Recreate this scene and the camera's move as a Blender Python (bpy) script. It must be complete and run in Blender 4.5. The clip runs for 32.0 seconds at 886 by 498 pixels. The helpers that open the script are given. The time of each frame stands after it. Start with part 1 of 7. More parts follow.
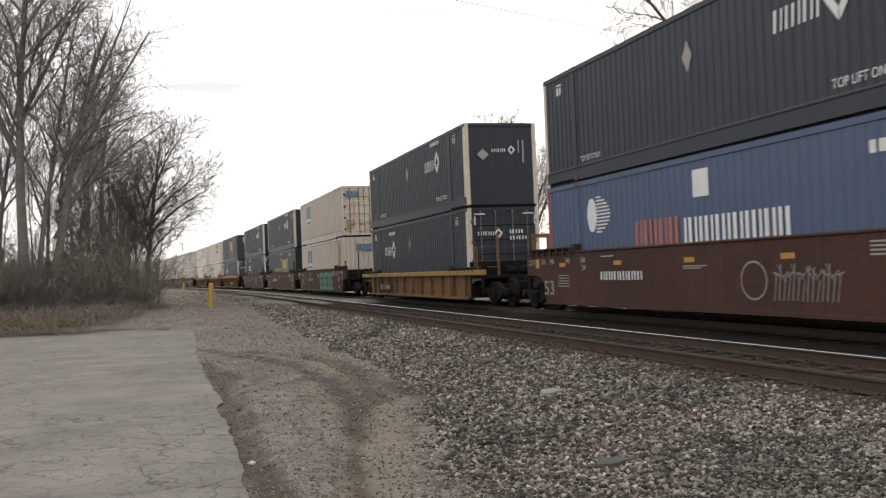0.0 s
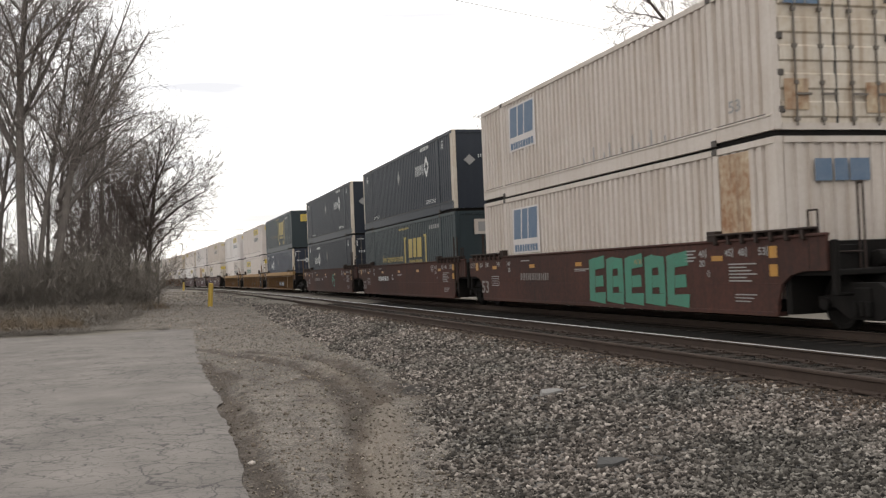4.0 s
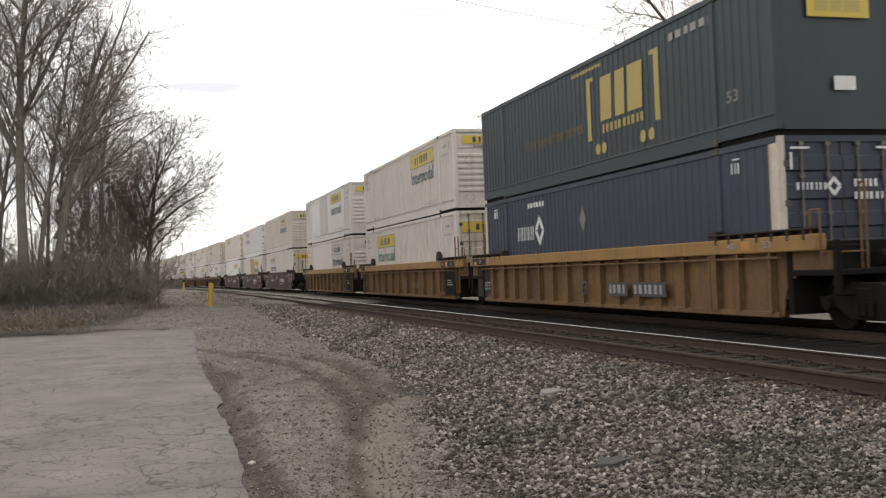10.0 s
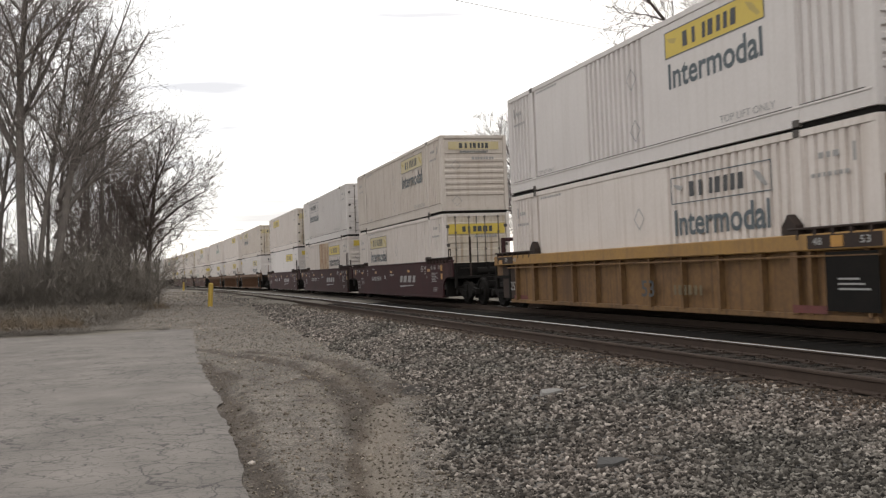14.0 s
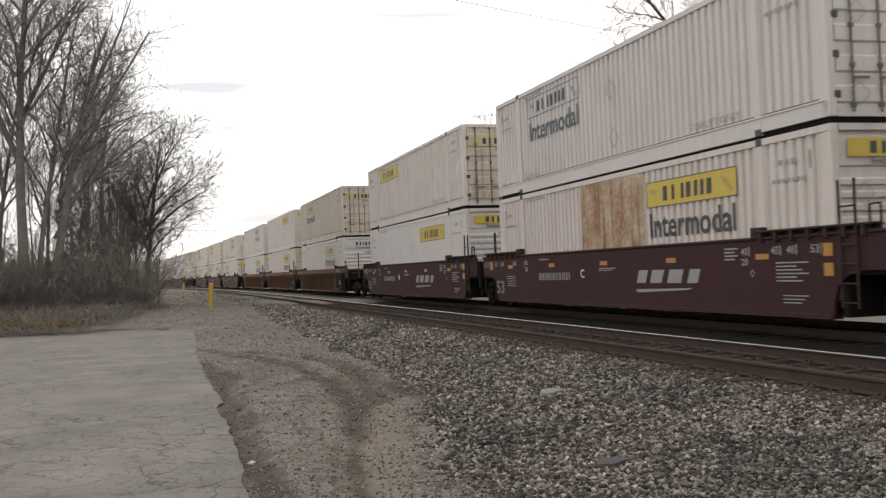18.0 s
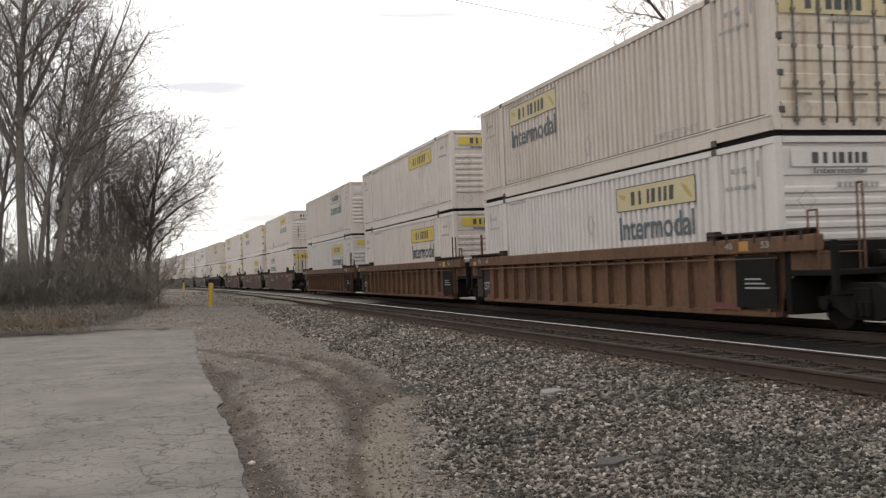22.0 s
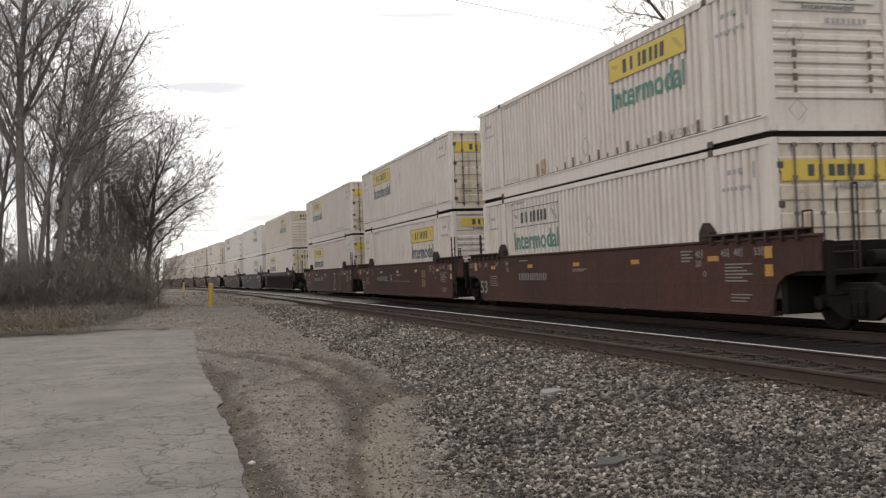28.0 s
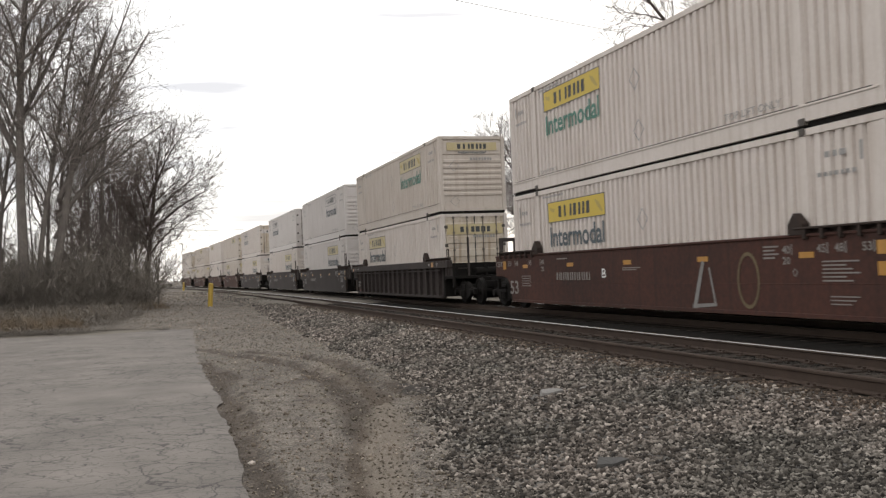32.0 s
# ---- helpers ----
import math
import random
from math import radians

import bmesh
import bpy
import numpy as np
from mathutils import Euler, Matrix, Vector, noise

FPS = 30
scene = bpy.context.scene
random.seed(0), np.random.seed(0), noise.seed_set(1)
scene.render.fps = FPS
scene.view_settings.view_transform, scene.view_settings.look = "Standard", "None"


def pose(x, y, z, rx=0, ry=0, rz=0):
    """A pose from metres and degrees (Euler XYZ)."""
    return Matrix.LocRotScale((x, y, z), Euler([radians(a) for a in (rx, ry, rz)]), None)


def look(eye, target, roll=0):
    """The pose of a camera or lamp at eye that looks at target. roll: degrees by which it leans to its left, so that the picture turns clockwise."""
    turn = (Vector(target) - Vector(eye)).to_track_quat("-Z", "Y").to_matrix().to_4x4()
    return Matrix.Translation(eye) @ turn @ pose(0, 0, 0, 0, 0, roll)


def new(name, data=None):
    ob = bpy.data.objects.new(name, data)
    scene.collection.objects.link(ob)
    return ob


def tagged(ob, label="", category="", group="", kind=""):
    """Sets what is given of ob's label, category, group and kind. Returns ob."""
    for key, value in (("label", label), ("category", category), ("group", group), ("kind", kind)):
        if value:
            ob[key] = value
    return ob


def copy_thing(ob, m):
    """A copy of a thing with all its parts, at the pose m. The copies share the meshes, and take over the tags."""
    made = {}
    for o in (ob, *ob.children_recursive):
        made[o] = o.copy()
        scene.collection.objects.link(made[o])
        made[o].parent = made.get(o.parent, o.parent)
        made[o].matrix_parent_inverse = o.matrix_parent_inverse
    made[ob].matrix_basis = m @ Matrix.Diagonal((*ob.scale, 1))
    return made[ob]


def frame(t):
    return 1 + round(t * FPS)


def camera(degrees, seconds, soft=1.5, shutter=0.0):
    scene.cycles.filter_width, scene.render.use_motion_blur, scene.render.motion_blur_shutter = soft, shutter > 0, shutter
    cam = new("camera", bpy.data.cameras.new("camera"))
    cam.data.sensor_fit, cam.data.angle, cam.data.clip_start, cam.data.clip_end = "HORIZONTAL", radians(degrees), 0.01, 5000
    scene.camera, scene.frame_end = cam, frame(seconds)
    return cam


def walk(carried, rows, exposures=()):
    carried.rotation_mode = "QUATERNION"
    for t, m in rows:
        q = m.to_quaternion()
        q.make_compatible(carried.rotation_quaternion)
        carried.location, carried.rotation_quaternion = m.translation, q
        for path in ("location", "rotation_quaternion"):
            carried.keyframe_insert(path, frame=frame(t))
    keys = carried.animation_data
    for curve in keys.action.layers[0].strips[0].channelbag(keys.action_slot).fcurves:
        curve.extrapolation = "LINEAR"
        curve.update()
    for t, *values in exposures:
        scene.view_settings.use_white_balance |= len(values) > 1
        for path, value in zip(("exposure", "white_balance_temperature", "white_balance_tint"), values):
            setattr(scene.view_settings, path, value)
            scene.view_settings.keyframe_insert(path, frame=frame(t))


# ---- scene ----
# Metres. x: across the tracks, y: along them, z: up from the rail heads. The camera stands at x = 0, y = 0.
YAW, PITCH = radians(16.02), radians(1.2)
EYE = Vector((0.0, 0.0, 1.257))
AHEAD = Vector((math.sin(YAW) * math.cos(PITCH), math.cos(YAW) * math.cos(PITCH), math.sin(PITCH)))
cam = camera(47.45, 32.0, soft=1.3, shutter=0.2)
CAMERA_POSE = look(EYE, EYE + AHEAD * 10, roll=-2.28)
# the picture darkens a little once the white containers fill it
walk(cam, [(0.0, CAMERA_POSE), (32.0, CAMERA_POSE)], [(0.0, 0.09), (9.5, 0.09), (12.0, 0.0), (32.0, 0.0)])

# ---- light: a bright overcast sky, with a weak wide sun behind the clouds ----
SUN_ELEVATION, SUN_ROTATION = radians(24), radians(35)
world = bpy.data.worlds.new("overcast_sky")
scene.world = world
world.use_nodes = True
wn, wl = world.node_tree.nodes, world.node_tree.links
sky = wn.new("ShaderNodeTexSky")
sky.sky_type, sky.sun_disc = "NISHITA", False
sky.sun_elevation, sky.sun_rotation = SUN_ELEVATION, SUN_ROTATION
cloud_noise = wn.new("ShaderNodeTexNoise")
cloud_noise.inputs["Scale"].default_value, cloud_noise.inputs["Detail"].default_value = 3.0, 7.0
cloud_where, cloud_stretch = wn.new("ShaderNodeTexCoord"), wn.new("ShaderNodeMapping")
cloud_stretch.inputs["Scale"].default_value = (1.0, 1.0, 14.0)
wl.new(cloud_where.outputs["Generated"], cloud_stretch.inputs["Vector"])
wl.new(cloud_stretch.outputs[0], cloud_noise.inputs["Vector"])
cloud_ramp = wn.new("ShaderNodeValToRGB")
cloud_ramp.color_ramp.elements[0].position, cloud_ramp.color_ramp.elements[1].position = 0.36, 0.47
cloud_ramp.color_ramp.elements[0].color, cloud_ramp.color_ramp.elements[1].color = (0.58, 0.57, 0.585, 1), (1, 0.98, 0.955, 1)
cloud_bright = wn.new("ShaderNodeMix")
cloud_bright.data_type, cloud_bright.blend_type = "RGBA", "MULTIPLY"
cloud_bright.inputs[0].default_value = 1.0
cloud_bright.inputs[7].default_value = (13.0, 13.0, 13.0, 1)
sky_mix = wn.new("ShaderNodeMix")
sky_mix.data_type = "RGBA"
sky_mix.inputs[0].default_value = 0.88
wl.new(cloud_noise.outputs["Fac"], cloud_ramp.inputs[0])
wl.new(cloud_ramp.outputs[0], cloud_bright.inputs[6])
wl.new(sky.outputs[0], sky_mix.inputs[6])
wl.new(cloud_bright.outputs[2], sky_mix.inputs[7])
wl.new(sky_mix.outputs[2], wn["Background"].inputs[0])
wn["Background"].inputs[1].default_value = 0.117
sun = new("sun", bpy.data.lights.new("sun", "SUN"))
sun.data.energy, sun.data.angle, sun.data.color = 0.7, radians(14), (1.0, 0.95, 0.88)
sun.matrix_world = look((20, 30, 40), (20 - math.sin(SUN_ROTATION), 30 - math.cos(SUN_ROTATION), 40 - math.tan(SUN_ELEVATION)))


# ---- materials ----
def surface(name, colour, other=None, rough=0.7, metal=0.0, scale=2.0, fine=40.0, amount=0.6, bump=0.2, reach=0.01, streak=0.0, streak_colour=(0.12, 0.09, 0.06), vary=0.0, gloss=0.5):
    """Paint, earth or stone: two colours mixed by noise at two scales, streaks that run down, and fine relief."""
    m = bpy.data.materials.new(name)
    m.use_nodes = True
    nodes, links = m.node_tree.nodes, m.node_tree.links
    shader = nodes["Principled BSDF"]
    other = other or tuple(c * 0.7 for c in colour)
    where = nodes.new("ShaderNodeTexCoord")
    broad, grain = nodes.new("ShaderNodeTexNoise"), nodes.new("ShaderNodeTexNoise")
    broad.inputs["Scale"].default_value, broad.inputs["Detail"].default_value = scale, 6
    grain.inputs["Scale"].default_value, grain.inputs["Detail"].default_value = fine, 3
    links.new(where.outputs["Object"], broad.inputs["Vector"])
    links.new(where.outputs["Object"], grain.inputs["Vector"])
    both = nodes.new("ShaderNodeMath")
    both.operation = "MULTIPLY_ADD"
    both.inputs[1].default_value = 0.45
    links.new(grain.outputs["Fac"], both.inputs[0])
    half = nodes.new("ShaderNodeMath")
    half.operation = "MULTIPLY"
    half.inputs[1].default_value = 0.6
    links.new(broad.outputs["Fac"], half.inputs[0])
    links.new(half.outputs[0], both.inputs[2])
    span = nodes.new("ShaderNodeMapRange")
    span.inputs["From Min"].default_value, span.inputs["From Max"].default_value = 0.36, 0.68
    span.inputs["To Max"].default_value = amount
    links.new(both.outputs[0], span.inputs["Value"])
    mix = nodes.new("ShaderNodeMix")
    mix.data_type = "RGBA"
    mix.inputs[6].default_value, mix.inputs[7].default_value = (*colour, 1), (*other, 1)
    links.new(span.outputs[0], mix.inputs[0])
    out = mix.outputs[2]
    if streak:
        stretch = nodes.new("ShaderNodeMapping")
        stretch.inputs["Scale"].default_value = (6.0, 6.0, 0.35)
        links.new(where.outputs["Object"], stretch.inputs["Vector"])
        runs = nodes.new("ShaderNodeTexNoise")
        runs.inputs["Scale"].default_value, runs.inputs["Detail"].default_value = 1.0, 4
        links.new(stretch.outputs[0], runs.inputs["Vector"])
        limit = nodes.new("ShaderNodeMapRange")
        limit.inputs["From Min"].default_value, limit.inputs["From Max"].default_value = 0.5, 0.75
        limit.inputs["To Max"].default_value = streak
        links.new(runs.outputs["Fac"], limit.inputs["Value"])
        dirty = nodes.new("ShaderNodeMix")
        dirty.data_type = "RGBA"
        dirty.inputs[7].default_value = (*streak_colour, 1)
        links.new(limit.outputs[0], dirty.inputs[0])
        links.new(out, dirty.inputs[6])
        out = dirty.outputs[2]
    if vary:
        info = nodes.new("ShaderNodeObjectInfo")
        level = nodes.new("ShaderNodeMapRange")
        level.inputs["To Min"].default_value, level.inputs["To Max"].default_value = 1 - vary, 1 + vary
        links.new(info.outputs["Random"], level.inputs["Value"])
        hue = nodes.new("ShaderNodeHueSaturation")
        links.new(level.outputs[0], hue.inputs["Value"])
        links.new(out, hue.inputs["Color"])
        out = hue.outputs["Color"]
    links.new(out, shader.inputs["Base Color"])
    shader.inputs["Roughness"].default_value, shader.inputs["Metallic"].default_value = rough, metal
    shader.inputs["Specular IOR Level"].default_value = gloss
    if bump:
        relief = nodes.new("ShaderNodeBump")
        relief.inputs["Strength"].default_value, relief.inputs["Distance"].default_value = bump, reach
        links.new(both.outputs[0], relief.inputs["Height"])
        links.new(relief.outputs[0], shader.inputs["Normal"])
    return m


def island_stone(name, dark, light, warm):
    """Loose stones: each piece takes its own grey."""
    m = bpy.data.materials.new(name)
    m.use_nodes = True
    nodes, links = m.node_tree.nodes, m.node_tree.links
    geo, ramp = nodes.new("ShaderNodeNewGeometry"), nodes.new("ShaderNodeValToRGB")
    e = ramp.color_ramp.elements
    e[0].position, e[0].color, e[1].position, e[1].color = 0.0, (*dark, 1), 0.9, (*light, 1)
    mid = e.new(0.45)
    mid.color = (*warm, 1)
    last = e.new(1.0)
    last.color = tuple(min(1, c * 1.75) for c in light) + (1,)
    links.new(geo.outputs["Random Per Island"], ramp.inputs[0])
    grain = nodes.new("ShaderNodeTexNoise")
    grain.inputs["Scale"].default_value = 60
    where = nodes.new("ShaderNodeTexCoord")
    links.new(where.outputs["Object"], grain.inputs["Vector"])
    mix = nodes.new("ShaderNodeMix")
    mix.data_type, mix.blend_type = "RGBA", "OVERLAY"
    mix.inputs[0].default_value = 0.5
    links.new(ramp.outputs[0], mix.inputs[6])
    links.new(grain.outputs["Fac"], mix.inputs[7])
    zones = nodes.new("ShaderNodeTexNoise")
    zones.inputs["Scale"].default_value, zones.inputs["Detail"].default_value = 0.55, 4
    links.new(where.outputs["Object"], zones.inputs["Vector"])
    dust = nodes.new("ShaderNodeValToRGB")
    dust.color_ramp.elements[0].position, dust.color_ramp.elements[1].position = 0.36, 0.64
    dust.color_ramp.elements[0].color, dust.color_ramp.elements[1].color = (0.66, 0.68, 0.66, 1), (1.06, 1.03, 1.0, 1)
    links.new(zones.outputs["Fac"], dust.inputs[0])
    dirty = nodes.new("ShaderNodeMix")
    dirty.data_type, dirty.blend_type = "RGBA", "MULTIPLY"
    dirty.inputs[0].default_value = 1.0
    links.new(mix.outputs[2], dirty.inputs[6])
    links.new(dust.outputs[0], dirty.inputs[7])
    links.new(dirty.outputs[2], nodes["Principled BSDF"].inputs["Base Color"])
    nodes["Principled BSDF"].inputs["Roughness"].default_value = 0.9
    nodes["Principled BSDF"].inputs["Specular IOR Level"].default_value = 0.15
    return m


def cracked_asphalt():
    m = surface("old_asphalt", (0.212, 0.190, 0.171), (0.120, 0.108, 0.097), rough=0.9, scale=1.1, fine=90, amount=1.0, bump=0.5, reach=0.008, gloss=0.3)
    nodes, links = m.node_tree.nodes, m.node_tree.links
    where = nodes["Texture Coordinate"]
    bend = nodes.new("ShaderNodeTexNoise")
    bend.inputs["Scale"].default_value, bend.inputs["Detail"].default_value = 1.3, 5
    links.new(where.outputs["Object"], bend.inputs["Vector"])
    shift = nodes.new("ShaderNodeMix")
    shift.data_type, shift.blend_type = "RGBA", "LINEAR_LIGHT"
    shift.inputs[0].default_value = 0.55
    links.new(where.outputs["Object"], shift.inputs[6])
    links.new(bend.outputs["Color"], shift.inputs[7])
    cells = nodes.new("ShaderNodeTexVoronoi")
    cells.feature = "DISTANCE_TO_EDGE"
    cells.inputs["Scale"].default_value = 1.3
    links.new(shift.outputs[2], cells.inputs["Vector"])
    crack = nodes.new("ShaderNodeMapRange")
    crack.inputs["From Min"].default_value, crack.inputs["From Max"].default_value = 0.004, 0.022
    crack.inputs["To Min"].default_value, crack.inputs["To Max"].default_value = 0.85, 0.0
    links.new(cells.outputs["Distance"], crack.inputs["Value"])
    net = nodes.new("ShaderNodeTexVoronoi")
    net.feature = "DISTANCE_TO_EDGE"
    net.inputs["Scale"].default_value = 4.2
    links.new(shift.outputs[2], net.inputs["Vector"])
    hair = nodes.new("ShaderNodeMapRange")
    hair.inputs["From Min"].default_value, hair.inputs["From Max"].default_value = 0.006, 0.05
    hair.inputs["To Min"].default_value, hair.inputs["To Max"].default_value = 0.55, 0.0
    links.new(net.outputs["Distance"], hair.inputs["Value"])
    either = nodes.new("ShaderNodeMath")
    either.operation = "MAXIMUM"
    links.new(crack.outputs[0], either.inputs[0])
    links.new(hair.outputs[0], either.inputs[1])
    gate = nodes.new("ShaderNodeTexNoise")
    gate.inputs["Scale"].default_value = 0.35
    links.new(where.outputs["Object"], gate.inputs["Vector"])
    some = nodes.new("ShaderNodeMapRange")
    some.inputs["From Min"].default_value, some.inputs["From Max"].default_value = 0.30, 0.44
    links.new(gate.outputs["Fac"], some.inputs["Value"])
    part_of = nodes.new("ShaderNodeMath")
    part_of.operation = "MULTIPLY"
    links.new(either.outputs[0], part_of.inputs[0])
    links.new(some.outputs[0], part_of.inputs[1])
    mix = nodes.new("ShaderNodeMix")
    mix.data_type = "RGBA"
    mix.inputs[7].default_value = (0.045, 0.042, 0.04, 1)
    shader = nodes["Principled BSDF"]
    old = shader.inputs["Base Color"].links[0].from_socket
    links.new(part_of.outputs[0], mix.inputs[0])
    links.new(old, mix.inputs[6])
    links.new(mix.outputs[2], shader.inputs["Base Color"])
    return m


def stony(name, dark, light, scale):
    """Packed stones too small to build one by one: a cell pattern with relief."""
    m = bpy.data.materials.new(name)
    m.use_nodes = True
    nodes, links = m.node_tree.nodes, m.node_tree.links
    where, cells = nodes.new("ShaderNodeTexCoord"), nodes.new("ShaderNodeTexVoronoi")
    cells.inputs["Scale"].default_value = scale
    links.new(where.outputs["Object"], cells.inputs["Vector"])
    grey = nodes.new("ShaderNodeRGBToBW")
    links.new(cells.outputs["Color"], grey.inputs[0])
    ramp = nodes.new("ShaderNodeValToRGB")
    e = ramp.color_ramp.elements
    e[0].position, e[0].color, e[1].position, e[1].color = 0.2, (*dark, 1), 0.85, (*light, 1)
    links.new(grey.outputs[0], ramp.inputs[0])
    patches = nodes.new("ShaderNodeTexNoise")
    patches.inputs["Scale"].default_value = 0.8
    links.new(where.outputs["Object"], patches.inputs["Vector"])
    tint = nodes.new("ShaderNodeMix")
    tint.data_type, tint.blend_type = "RGBA", "MULTIPLY"
    tint.inputs[0].default_value = 0.6
    links.new(ramp.outputs[0], tint.inputs[6])
    links.new(patches.outputs["Fac"], tint.inputs[7])
    links.new(tint.outputs[2], nodes["Principled BSDF"].inputs["Base Color"])
    nodes["Principled BSDF"].inputs["Roughness"].default_value = 0.9
    relief = nodes.new("ShaderNodeBump")
    relief.invert = True
    relief.inputs["Strength"].default_value, relief.inputs["Distance"].default_value = 1.0, 0.6 / scale
    links.new(cells.outputs["Distance"], relief.inputs["Height"])
    links.new(relief.outputs[0], nodes["Principled BSDF"].inputs["Normal"])
    return m


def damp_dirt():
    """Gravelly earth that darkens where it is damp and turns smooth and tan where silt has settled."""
    m = stony("gravelly_dirt", (0.125, 0.108, 0.091), (0.335, 0.297, 0.256), 52)
    nodes, links = m.node_tree.nodes, m.node_tree.links
    shader = nodes["Principled BSDF"]
    out = shader.inputs["Base Color"].links[0].from_socket
    where = nodes["Texture Coordinate"]
    grain = nodes.new("ShaderNodeTexNoise")
    grain.inputs["Scale"].default_value, grain.inputs["Detail"].default_value = 5.0, 8
    links.new(where.outputs["Object"], grain.inputs["Vector"])
    blotch = nodes.new("ShaderNodeMapRange")
    blotch.inputs["From Min"].default_value, blotch.inputs["From Max"].default_value = 0.32, 0.68
    blotch.inputs["To Min"].default_value, blotch.inputs["To Max"].default_value = 0.72, 1.22
    links.new(grain.outputs["Fac"], blotch.inputs["Value"])
    uneven = nodes.new("ShaderNodeMix")
    uneven.data_type, uneven.blend_type = "RGBA", "MULTIPLY"
    uneven.inputs[0].default_value = 1.0
    links.new(out, uneven.inputs[6])
    links.new(blotch.outputs[0], uneven.inputs[7])
    out = uneven.outputs[2]
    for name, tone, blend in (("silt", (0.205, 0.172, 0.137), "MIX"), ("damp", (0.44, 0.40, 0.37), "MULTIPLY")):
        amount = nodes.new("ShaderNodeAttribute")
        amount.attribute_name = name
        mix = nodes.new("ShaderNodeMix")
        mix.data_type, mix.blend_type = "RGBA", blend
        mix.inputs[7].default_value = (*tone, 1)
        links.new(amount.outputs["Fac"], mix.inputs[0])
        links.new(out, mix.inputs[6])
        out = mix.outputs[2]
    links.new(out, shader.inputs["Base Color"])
    shader.inputs["Specular IOR Level"].default_value = 0.2
    return m


